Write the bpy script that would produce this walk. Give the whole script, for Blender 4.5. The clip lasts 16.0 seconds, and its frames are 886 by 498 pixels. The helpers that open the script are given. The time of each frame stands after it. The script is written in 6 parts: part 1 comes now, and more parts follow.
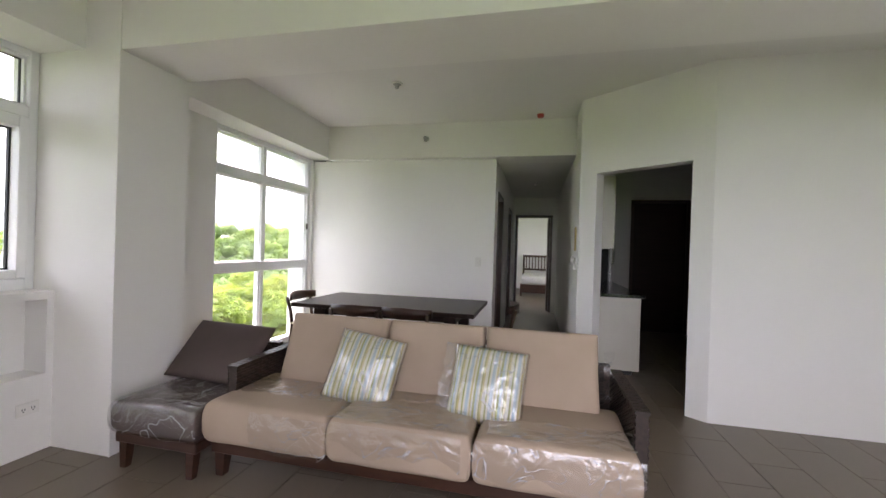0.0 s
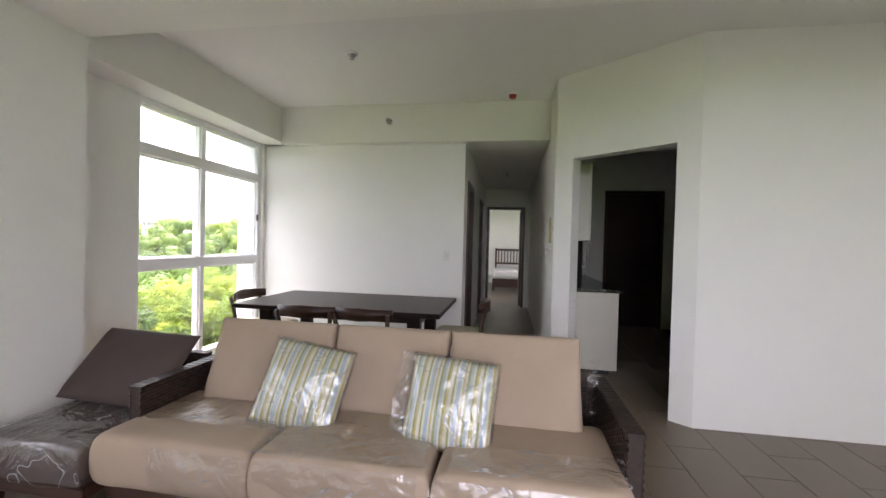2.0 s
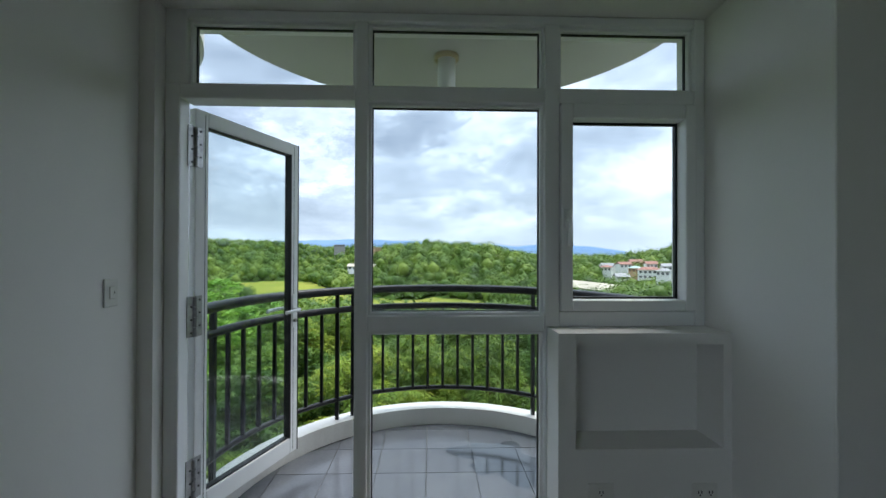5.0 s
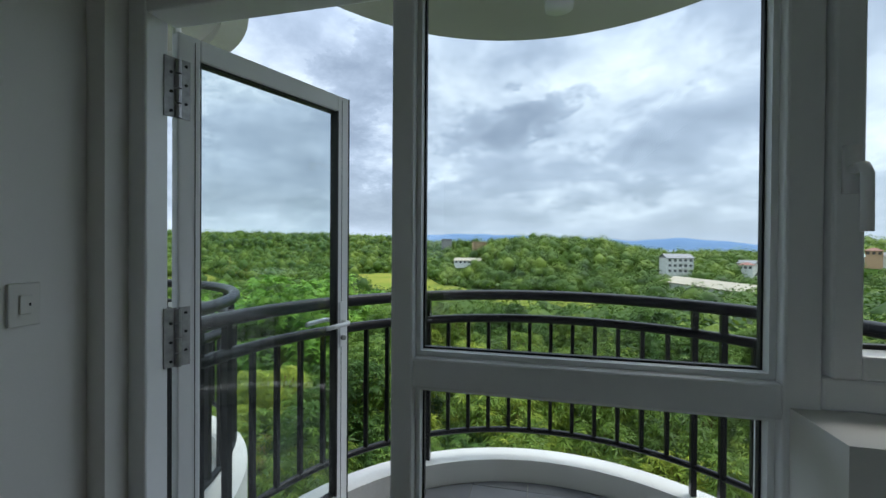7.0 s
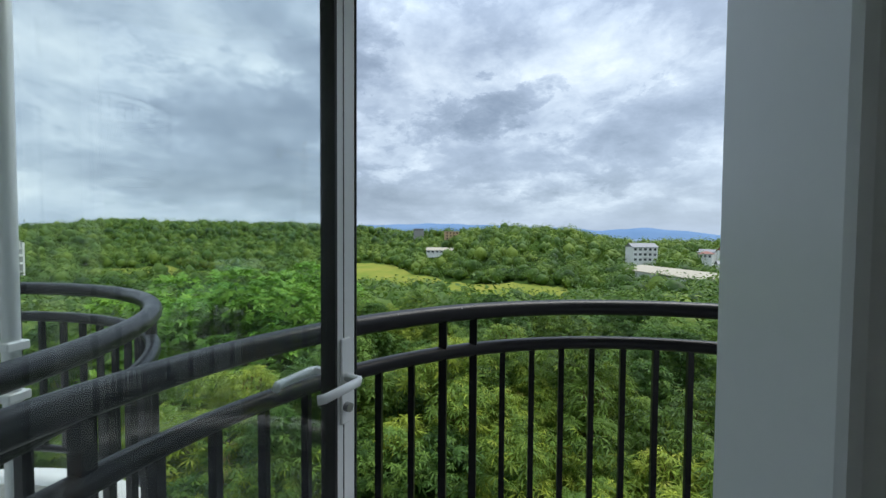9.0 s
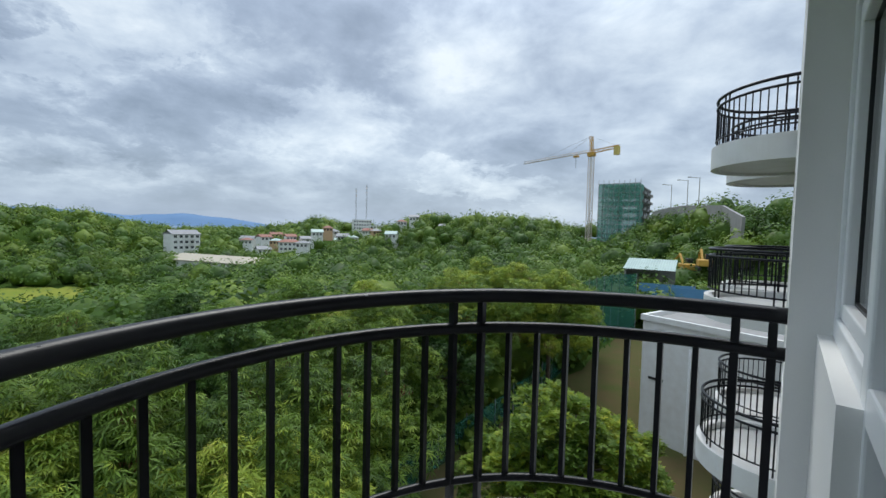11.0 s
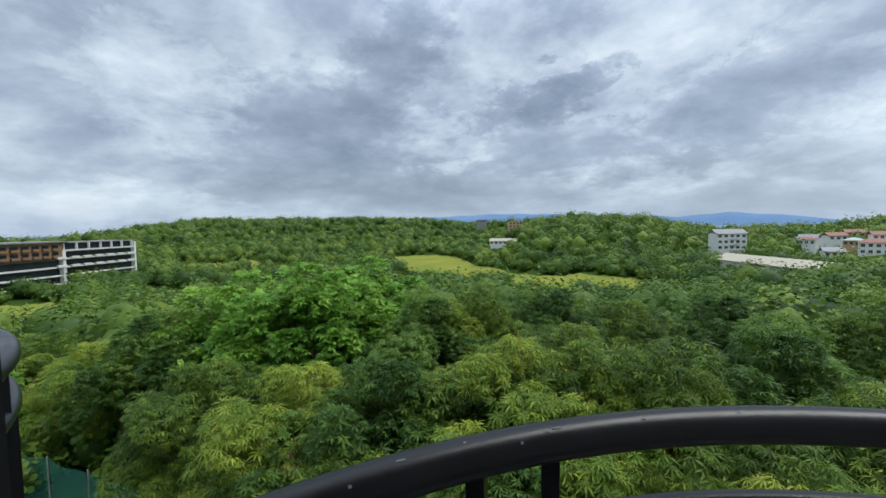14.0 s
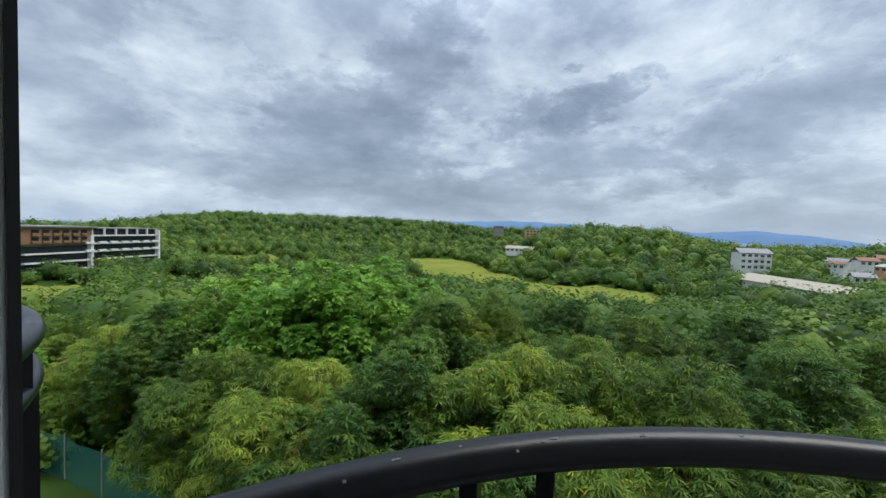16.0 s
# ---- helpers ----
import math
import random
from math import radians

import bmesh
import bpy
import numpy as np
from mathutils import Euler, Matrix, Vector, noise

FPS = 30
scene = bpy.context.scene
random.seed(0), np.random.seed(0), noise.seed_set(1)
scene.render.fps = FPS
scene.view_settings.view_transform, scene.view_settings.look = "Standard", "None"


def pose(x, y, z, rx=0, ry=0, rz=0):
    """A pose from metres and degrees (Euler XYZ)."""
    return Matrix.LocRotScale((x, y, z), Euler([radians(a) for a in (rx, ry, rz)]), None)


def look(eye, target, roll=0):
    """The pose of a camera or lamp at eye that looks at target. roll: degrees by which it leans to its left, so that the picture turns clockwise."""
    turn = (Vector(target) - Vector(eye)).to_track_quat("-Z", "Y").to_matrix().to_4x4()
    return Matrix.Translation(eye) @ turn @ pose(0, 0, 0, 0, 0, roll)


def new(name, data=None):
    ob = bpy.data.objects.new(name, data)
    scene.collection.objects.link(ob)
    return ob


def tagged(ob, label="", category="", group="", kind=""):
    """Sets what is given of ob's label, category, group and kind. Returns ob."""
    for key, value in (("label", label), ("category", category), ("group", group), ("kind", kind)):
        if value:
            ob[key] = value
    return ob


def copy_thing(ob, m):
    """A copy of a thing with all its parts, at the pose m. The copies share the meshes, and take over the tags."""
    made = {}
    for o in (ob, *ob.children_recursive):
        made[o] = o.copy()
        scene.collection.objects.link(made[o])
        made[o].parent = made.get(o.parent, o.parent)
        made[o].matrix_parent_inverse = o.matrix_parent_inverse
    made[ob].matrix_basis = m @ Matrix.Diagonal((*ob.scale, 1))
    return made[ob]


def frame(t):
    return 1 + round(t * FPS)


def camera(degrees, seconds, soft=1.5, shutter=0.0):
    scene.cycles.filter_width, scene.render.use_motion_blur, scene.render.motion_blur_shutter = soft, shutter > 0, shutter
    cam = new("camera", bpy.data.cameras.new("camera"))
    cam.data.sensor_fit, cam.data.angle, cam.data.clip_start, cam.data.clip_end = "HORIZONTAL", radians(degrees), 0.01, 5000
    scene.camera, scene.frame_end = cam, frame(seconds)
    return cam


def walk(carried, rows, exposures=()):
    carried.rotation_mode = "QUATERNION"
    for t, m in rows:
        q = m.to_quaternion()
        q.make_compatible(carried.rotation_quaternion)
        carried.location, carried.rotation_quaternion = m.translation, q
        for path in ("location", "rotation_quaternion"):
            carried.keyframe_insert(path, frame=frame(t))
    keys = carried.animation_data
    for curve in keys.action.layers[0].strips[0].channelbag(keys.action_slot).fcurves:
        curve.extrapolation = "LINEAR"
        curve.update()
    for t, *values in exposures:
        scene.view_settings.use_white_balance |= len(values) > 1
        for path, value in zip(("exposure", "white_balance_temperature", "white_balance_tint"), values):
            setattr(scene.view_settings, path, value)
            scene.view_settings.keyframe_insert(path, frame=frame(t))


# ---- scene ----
# ---- camera ----
cam = camera(94.8, 16.0)
PATH = [
    (0, (1.37, -0.12, 1.332), (0.922, 1.829, 1.325), 1.8),
    (0.5, (1.383, -0.008, 1.322), (1.173, 1.981, 1.309), 1.5),
    (1, (1.439, 0.161, 1.31), (1.366, 2.159, 1.288), 1.3),
    (1.5, (1.472, 0.247, 1.324), (1.382, 2.244, 1.289), 1.3),
    (2, (1.369, 0.288, 1.313), (1.051, 2.262, 1.283), 1.5),
    (2.5, (1.18, 0.333, 1.336), (0.431, 2.187, 1.313), 1.7),
    (3, (0.919, 0.346, 1.35), (-0.313, 1.922, 1.342), 1.7),
    (3.5, (0.739, 0.339, 1.32), (-0.909, 1.472, 1.335), 1.2),
    (4, (0.55, 0.393, 1.344), (-1.34, 1.047, 1.333), 0.8),
    (4.5, (0.389, 0.474, 1.344), (-1.588, 0.773, 1.346), 0.3),
    (7, (-0.72, 0.515, 1.336), (-2.668, 0.064, 1.319), 0.4),
    (7.5, (-0.901, 0.424, 1.32), (-2.814, -0.159, 1.307), 0.4),
    (8, (-1.158, 0.227, 1.339), (-3.066, -0.373, 1.315), 0.8),
    (8.5, (-1.351, 0.09, 1.324), (-3.278, -0.443, 1.291), 0.5),
    (9, (-1.573, -0.007, 1.32), (-3.547, -0.322, 1.253), 0.4),
    (9.5, (-1.758, -0.051, 1.301), (-3.748, 0.126, 1.198), 0.2),
    (10, (-1.874, -0.079, 1.315), (-3.695, 0.741, 1.201), 0.8),
    (10.2, (-1.924, -0.088, 1.319), (-3.628, 0.953, 1.206), 1.0),
    (11.25, (-2.000, -0.082, 1.325), (-3.259, 1.472, 1.228), 1.3),
    (12.3, (-2.075, -0.075, 1.334), (-3.649, 1.156, 1.24), 1.7),
    (12.5, (-2.119, -0.092, 1.332), (-3.797, 0.991, 1.231), 1.4),
    (13, (-2.296, -0.07, 1.34), (-4.197, 0.541, 1.232), 0.9),
    (13.5, (-2.44, -0.059, 1.366), (-4.437, -0.061, 1.256), -0.2),
    (14, (-2.475, -0.098, 1.382), (-4.375, -0.714, 1.274), -1.0),
    (14.5, (-2.479, -0.119, 1.385), (-4.173, -1.177, 1.277), -1.1),
    (15, (-2.482, -0.120, 1.390), (-4.059, -1.346, 1.278), -0.6),
    (15.5, (-2.486, -0.108, 1.391), (-4.184, -1.159, 1.279), 0.5),
    (16, (-2.470, -0.081, 1.384), (-4.346, -0.770, 1.295), 1.9),
]
walk(cam, [(t, look(eye, target, roll)) for t, eye, target, roll in PATH],
     exposures=[(0.0, 3.20, 7550, 28), (2.2, 3.34, 7550, 28), (3.0, 2.78, 7250, 26), (3.5, 1.85, 6900, 14), (4.0, 1.28, 6550, 9), (4.5, 1.10, 6450, 8), (7.0, 0.58, 6400, 7), (9.0, 0.34, 6400, 7),
                (9.6, 0.10, 6400, 7), (16.0, 0.10, 6400, 7)])

# ---- world and sun: overcast afternoon ----
world = bpy.data.worlds.new("overcast_sky")
scene.world = world
world.use_nodes = True
wn, wl = world.node_tree.nodes, world.node_tree.links
wn.clear()
w_out = wn.new("ShaderNodeOutputWorld")
w_bg = wn.new("ShaderNodeBackground")
w_bg.inputs["Strength"].default_value = 1.0
sky = wn.new("ShaderNodeTexSky")
sky.sky_type = "NISHITA"
sky.sun_disc = False
sky.sun_elevation, sky.sun_rotation = radians(52), radians(-35)
sky_dim = wn.new("ShaderNodeVectorMath")
sky_dim.operation = "SCALE"
sky_dim.inputs["Scale"].default_value = 0.10
wl.new(sky.outputs[0], sky_dim.inputs[0])
geo = wn.new("ShaderNodeTexCoord")
sep = wn.new("ShaderNodeSeparateXYZ")
wl.new(geo.outputs["Generated"], sep.inputs[0])


def wmath(op, a, b=None, c=None):
    n = wn.new("ShaderNodeMath")
    n.operation = op
    for i, v in enumerate((a, b, c)):
        if v is None:
            continue
        if isinstance(v, (int, float)):
            n.inputs[i].default_value = v
        else:
            wl.new(v, n.inputs[i])
    return n.outputs[0]


# clouds flatten towards the horizon
up = wmath("MAXIMUM", wmath("ABSOLUTE", sep.outputs[2]), 0.0)
deck = wn.new("ShaderNodeCombineXYZ")
wl.new(sep.outputs[0], deck.inputs[0])
wl.new(sep.outputs[1], deck.inputs[1])
wl.new(wmath("MULTIPLY", wmath("POWER", up, 0.8), 1.9), deck.inputs[2])


def wnoise(scale, detail, rough, offset, distort=0.0):
    m = wn.new("ShaderNodeMapping")
    m.inputs["Location"].default_value = offset
    m.inputs["Rotation"].default_value = (0, 0, radians(35))
    m.inputs["Scale"].default_value = (1.0, 1.0, 1.0)
    wl.new(deck.outputs[0], m.inputs[0])
    n = wn.new("ShaderNodeTexNoise")
    for key, v in (("Scale", scale), ("Detail", detail), ("Roughness", rough), ("Distortion", distort)):
        n.inputs[key].default_value = v
    wl.new(m.outputs[0], n.inputs["Vector"])
    return n.outputs[0]


big = wnoise(1.9, 4.0, 0.5, (3.1, 1.7, 0.0), 0.1)
small = wnoise(5.2, 9.0, 0.58, (7.3, 4.1, 2.0), 0.2)
mixv = wmath("ADD", wmath("MULTIPLY", big, 0.52), wmath("MULTIPLY", small, 0.48))
# cloud masses and breaks: bearing to the left of +y and elevation, half sizes, tilt, weight
RAD = 180.0 / math.pi
az = wmath("MULTIPLY", wmath("ARCTAN2", wmath("MULTIPLY", sep.outputs[0], -1.0), sep.outputs[1]), RAD)
el = wmath("MULTIPLY", wmath("ARCSINE", sep.outputs[2]), RAD)
rag_a = wnoise(9.0, 8.0, 0.66, (1.3, 9.2, 4.0), 0.3)
rag_e = wnoise(10.0, 8.0, 0.66, (5.9, 2.2, 8.0), 0.3)
spot = wn.new("ShaderNodeCombineXYZ")
wl.new(wmath("ADD", az, wmath("MULTIPLY_ADD", rag_a, 22.0, -11.0)), spot.inputs[0])
wl.new(wmath("ADD", el, wmath("MULTIPLY_ADD", rag_e, 14.0, -7.0)), spot.inputs[1])
for b_az, b_el, b_w, b_h, b_t, b_k in (
        (91.5, 16.6, 9, 3.0, -24, -0.161), (101, 15.2, 6, 2.6, -15, -0.093), (126, 13, 17, 7, 0, -0.118), (114, 22, 12, 5, -35, -0.112), (152, 18, 15, 9, 0, -0.062),
        (88, 9.5, 15, 4.5, 8, -0.112), (73, 13, 13, 5, -14, -0.093), (112, 5.5, 30, 3.5, 0, -0.056), (46, 24, 16, 7, 0, -0.043), (40, 14, 12, 5, 0, -0.050), (30, 9, 9, 3.5, 0, -0.043),
        (66, 8, 13, 3.5, 0, -0.037), (141, 16.5, 9, 6, 0, 0.102), (108, 12, 8, 5, 0, 0.102), (83, 5.5, 12, 2.4, 0, 0.048), (57, 13, 12, 5, 0, 0.072), (36, 6.5, 11, 2.6, 5, 0.108),
        (78, 23, 12, 6, 0, 0.078), (100, 24, 10, 6, 0, 0.084), (59, 25, 15, 8, 0, -0.075), (146, 3, 16, 2.4, 0, 0.060)):
    mp_ = wn.new("ShaderNodeMapping")
    mp_.vector_type = "TEXTURE"
    mp_.inputs["Location"].default_value = (b_az, b_el, 0)
    mp_.inputs["Rotation"].default_value = (0, 0, radians(b_t))
    mp_.inputs["Scale"].default_value = (b_w, b_h, 1)
    wl.new(spot.outputs[0], mp_.inputs[0])
    gr = wn.new("ShaderNodeTexGradient")
    gr.gradient_type = "SPHERICAL"
    wl.new(mp_.outputs[0], gr.inputs[0])
    mixv = wmath("MULTIPLY_ADD", wmath("POWER", gr.outputs["Fac"], 0.55), b_k, mixv)
ramp = wn.new("ShaderNodeValToRGB")
stops = ((0.27, (0.20, 0.25, 0.34)), (0.36, (0.28, 0.34, 0.44)), (0.44, (0.37, 0.44, 0.56)), (0.51, (0.52, 0.60, 0.72)), (0.58, (0.68, 0.76, 0.86)), (0.66, (0.88, 0.94, 1.0)))
els = ramp.color_ramp.elements
while len(els) < len(stops):
    els.new(0.5)
for e, (p, c) in zip(els, stops):
    e.position, e.color = p, (*c, 1)
wl.new(mixv, ramp.inputs[0])
cloud = wn.new("ShaderNodeMix")
cloud.data_type = "RGBA"
cloud.inputs["Factor"].default_value = 0.85
wl.new(sky_dim.outputs[0], cloud.inputs["A"])
wl.new(ramp.outputs[0], cloud.inputs["B"])
# bright haze low over the sea
haze = wn.new("ShaderNodeMix")
haze.data_type = "RGBA"
hz = wn.new("ShaderNodeMapRange")
hz.inputs["From Min"].default_value, hz.inputs["From Max"].default_value = 0.0, 0.10
hz.inputs["To Min"].default_value, hz.inputs["To Max"].default_value = 0.55, 0.0
wl.new(up, hz.inputs["Value"])
wl.new(hz.outputs[0], haze.inputs["Factor"])
wl.new(cloud.outputs["Result"], haze.inputs["A"])
haze.inputs["B"].default_value = (0.42, 0.53, 0.70, 1)
# an overcast sky is brightest overhead
zen = wn.new("ShaderNodeMapRange")
zen.interpolation_type = "SMOOTHSTEP"
zen.inputs["From Min"].default_value, zen.inputs["From Max"].default_value = 0.35, 1.0
zen.inputs["To Min"].default_value, zen.inputs["To Max"].default_value = 1.0, 3.0
wl.new(up, zen.inputs["Value"])
wl.new(zen.outputs[0], w_bg.inputs["Strength"])
wl.new(haze.outputs["Result"], w_bg.inputs["Color"])
wl.new(w_bg.outputs[0], w_out.inputs[0])

sun = new("sun", bpy.data.lights.new("sun", "SUN"))
sun.data.energy, sun.data.angle, sun.data.color = 1.5, radians(25), (1.0, 0.96, 0.9)
sun.matrix_world = look((0, 0, 30), (0 + 30 * math.sin(radians(35)) * 0.62, 0 - 30 * math.cos(radians(35)) * 0.62, 0))

# ---- materials ----


def material(name, c1, c2=None, scale=6.0, rough=0.5, bump=0.0, metallic=0.0, bump_scale=None, island=0.0, objrand=0.0, spec=None, fine=60.0, rough_var=0.0, stretch=(1, 1, 1)):
    """A two-scale noise material in object space: broad blotches and fine grain, with relief."""
    m = bpy.data.materials.new(name)
    m.use_nodes = True
    n, l = m.node_tree.nodes, m.node_tree.links
    b = n["Principled BSDF"]
    c2 = c2 or tuple(v * 0.86 for v in c1)
    tc = n.new("ShaderNodeTexCoord")
    mp = n.new("ShaderNodeMapping")
    mp.inputs["Scale"].default_value = stretch
    l.new(tc.outputs["Object"], mp.inputs[0])
    a = n.new("ShaderNodeTexNoise")
    a.inputs["Scale"].default_value, a.inputs["Detail"].default_value = scale, 4.0
    f = n.new("ShaderNodeTexNoise")
    f.inputs["Scale"].default_value, f.inputs["Detail"].default_value = fine, 3.0
    l.new(mp.outputs[0], a.inputs["Vector"])
    l.new(mp.outputs[0], f.inputs["Vector"])
    mx = n.new("ShaderNodeMath")
    mx.operation = "MULTIPLY_ADD"
    mx.inputs[1].default_value = 0.3
    l.new(f.outputs[0], mx.inputs[0])
    sc = n.new("ShaderNodeMath")
    sc.operation = "MULTIPLY"
    sc.inputs[1].default_value = 0.7
    l.new(a.outputs[0], sc.inputs[0])
    l.new(sc.outputs[0], mx.inputs[2])
    fac = mx.outputs[0]
    if island or objrand:
        src = n.new("ShaderNodeNewGeometry").outputs["Random Per Island"] if island else n.new("ShaderNodeObjectInfo").outputs["Random"]
        k = n.new("ShaderNodeMath")
        k.operation = "MULTIPLY_ADD"
        k.inputs[1].default_value = (island or objrand)
        l.new(src, k.inputs[0])
        off = n.new("ShaderNodeMath")
        off.operation = "SUBTRACT"
        off.inputs[1].default_value = (island or objrand) / 2
        l.new(fac, off.inputs[0])
        l.new(off.outputs[0], k.inputs[2])
        fac = k.outputs[0]
    r = n.new("ShaderNodeValToRGB")
    r.color_ramp.elements[0].position, r.color_ramp.elements[1].position = 0.3, 0.7
    r.color_ramp.elements[0].color, r.color_ramp.elements[1].color = (*c2, 1), (*c1, 1)
    l.new(fac, r.inputs[0])
    l.new(r.outputs[0], b.inputs["Base Color"])
    b.inputs["Roughness"].default_value = rough
    b.inputs["Metallic"].default_value = metallic
    if spec is not None:
        b.inputs["Specular IOR Level"].default_value = spec
    if rough_var:
        rr = n.new("ShaderNodeMapRange")
        rr.inputs["To Min"].default_value, rr.inputs["To Max"].default_value = rough - rough_var, rough + rough_var
        l.new(a.outputs[0], rr.inputs["Value"])
        l.new(rr.outputs[0], b.inputs["Roughness"])
    if bump:
        bp = n.new("ShaderNodeBump")
        bp.inputs["Strength"].default_value, bp.inputs["Distance"].default_value = bump, 0.01
        if bump_scale:
            g = n.new("ShaderNodeTexNoise")
            g.inputs["Scale"].default_value, g.inputs["Detail"].default_value = bump_scale, 3.0
            l.new(mp.outputs[0], g.inputs["Vector"])
            l.new(g.outputs[0], bp.inputs["Height"])
        else:
            l.new(fac, bp.inputs["Height"])
        l.new(bp.outputs[0], b.inputs["Normal"])
    return m


def gloss_by_angle(n, l, low, normal=None):
    """Reflection of a thin clear sheet: low when faced, high at grazing angles."""
    lw = n.new("ShaderNodeLayerWeight")
    lw.inputs["Blend"].default_value = 0.5
    if normal is not None:
        l.new(normal, lw.inputs["Normal"])
    pw = n.new("ShaderNodeMath")
    pw.operation = "POWER"
    pw.inputs[1].default_value = 4.5
    l.new(lw.outputs["Facing"], pw.inputs[0])
    ma = n.new("ShaderNodeMath")
    ma.operation = "MULTIPLY_ADD"
    ma.inputs[1].default_value, ma.inputs[2].default_value = 0.9 - low, low
    l.new(pw.outputs[0], ma.inputs[0])
    return ma.outputs[0]


def glass(name, tint=(0.97, 0.985, 0.98), haze=0.0):
    """Thin window glass: clear, with a Fresnel reflection and a little dirt."""
    m = bpy.data.materials.new(name)
    m.use_nodes = True
    n, l = m.node_tree.nodes, m.node_tree.links
    n.clear()
    out = n.new("ShaderNodeOutputMaterial")
    tr = n.new("ShaderNodeBsdfTransparent")
    tr.inputs[0].default_value = (*tint, 1)
    gl = n.new("ShaderNodeBsdfGlossy")
    gl.inputs["Roughness"].default_value = 0.01
    mix = n.new("ShaderNodeMixShader")
    l.new(gloss_by_angle(n, l, 0.035), mix.inputs[0])
    l.new(tr.outputs[0], mix.inputs[1])
    l.new(gl.outputs[0], mix.inputs[2])
    last = mix.outputs[0]
    if haze:
        df = n.new("ShaderNodeBsdfDiffuse")
        df.inputs[0].default_value = (0.8, 0.85, 0.85, 1)
        tc = n.new("ShaderNodeTexCoord")
        ns = n.new("ShaderNodeTexNoise")
        ns.inputs["Scale"].default_value, ns.inputs["Detail"].default_value = 2.5, 5.0
        l.new(tc.outputs["Object"], ns.inputs["Vector"])
        mr = n.new("ShaderNodeMapRange")
        mr.inputs["From Min"].default_value, mr.inputs["From Max"].default_value = 0.35, 0.75
        mr.inputs["To Max"].default_value = haze
        l.new(ns.outputs[0], mr.inputs["Value"])
        m2 = n.new("ShaderNodeMixShader")
        l.new(mr.outputs[0], m2.inputs[0])
        l.new(last, m2.inputs[1])
        l.new(df.outputs[0], m2.inputs[2])
        last = m2.outputs[0]
    l.new(last, out.inputs[0])
    return m


def film_material(name):
    """Clear crinkled packing film: glossy facets and thin white creases, highlight streaks painted into them."""
    m = bpy.data.materials.new(name)
    m.use_nodes = True
    n, l = m.node_tree.nodes, m.node_tree.links
    n.clear()
    out = n.new("ShaderNodeOutputMaterial")
    tr = n.new("ShaderNodeBsdfTransparent")
    gl = n.new("ShaderNodeBsdfGlossy")
    gl.inputs["Roughness"].default_value = 0.07
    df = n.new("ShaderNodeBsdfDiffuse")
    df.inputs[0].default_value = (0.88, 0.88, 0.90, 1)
    tc = n.new("ShaderNodeTexCoord")

    def field(scale, detail, distort):
        t = n.new("ShaderNodeTexNoise")
        t.inputs["Scale"].default_value, t.inputs["Detail"].default_value, t.inputs["Distortion"].default_value = scale, detail, distort
        l.new(tc.outputs["Object"], t.inputs["Vector"])
        return t.outputs[0]

    ns = field(6.0, 3.0, 2.0)
    bp = n.new("ShaderNodeBump")
    bp.inputs["Strength"].default_value, bp.inputs["Distance"].default_value = 1.0, 0.022
    l.new(ns, bp.inputs["Height"])
    l.new(bp.outputs[0], gl.inputs["Normal"])
    mix = n.new("ShaderNodeMixShader")
    l.new(gloss_by_angle(n, l, 0.15, bp.outputs[0]), mix.inputs[0])
    l.new(tr.outputs[0], mix.inputs[1])
    l.new(gl.outputs[0], mix.inputs[2])
    # diffuse white along crease lines, a painted streak of highlight
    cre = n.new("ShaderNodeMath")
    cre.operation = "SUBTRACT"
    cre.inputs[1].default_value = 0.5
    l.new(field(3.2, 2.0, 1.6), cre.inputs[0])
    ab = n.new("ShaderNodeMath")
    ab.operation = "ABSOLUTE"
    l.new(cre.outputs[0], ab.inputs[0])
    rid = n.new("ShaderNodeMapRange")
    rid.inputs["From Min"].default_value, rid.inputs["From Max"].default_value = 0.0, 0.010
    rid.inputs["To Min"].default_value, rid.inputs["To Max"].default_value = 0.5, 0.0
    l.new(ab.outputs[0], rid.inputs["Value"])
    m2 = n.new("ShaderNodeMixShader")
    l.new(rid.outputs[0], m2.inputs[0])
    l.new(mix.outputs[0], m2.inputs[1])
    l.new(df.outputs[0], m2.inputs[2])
    l.new(m2.outputs[0], out.inputs[0])
    return m


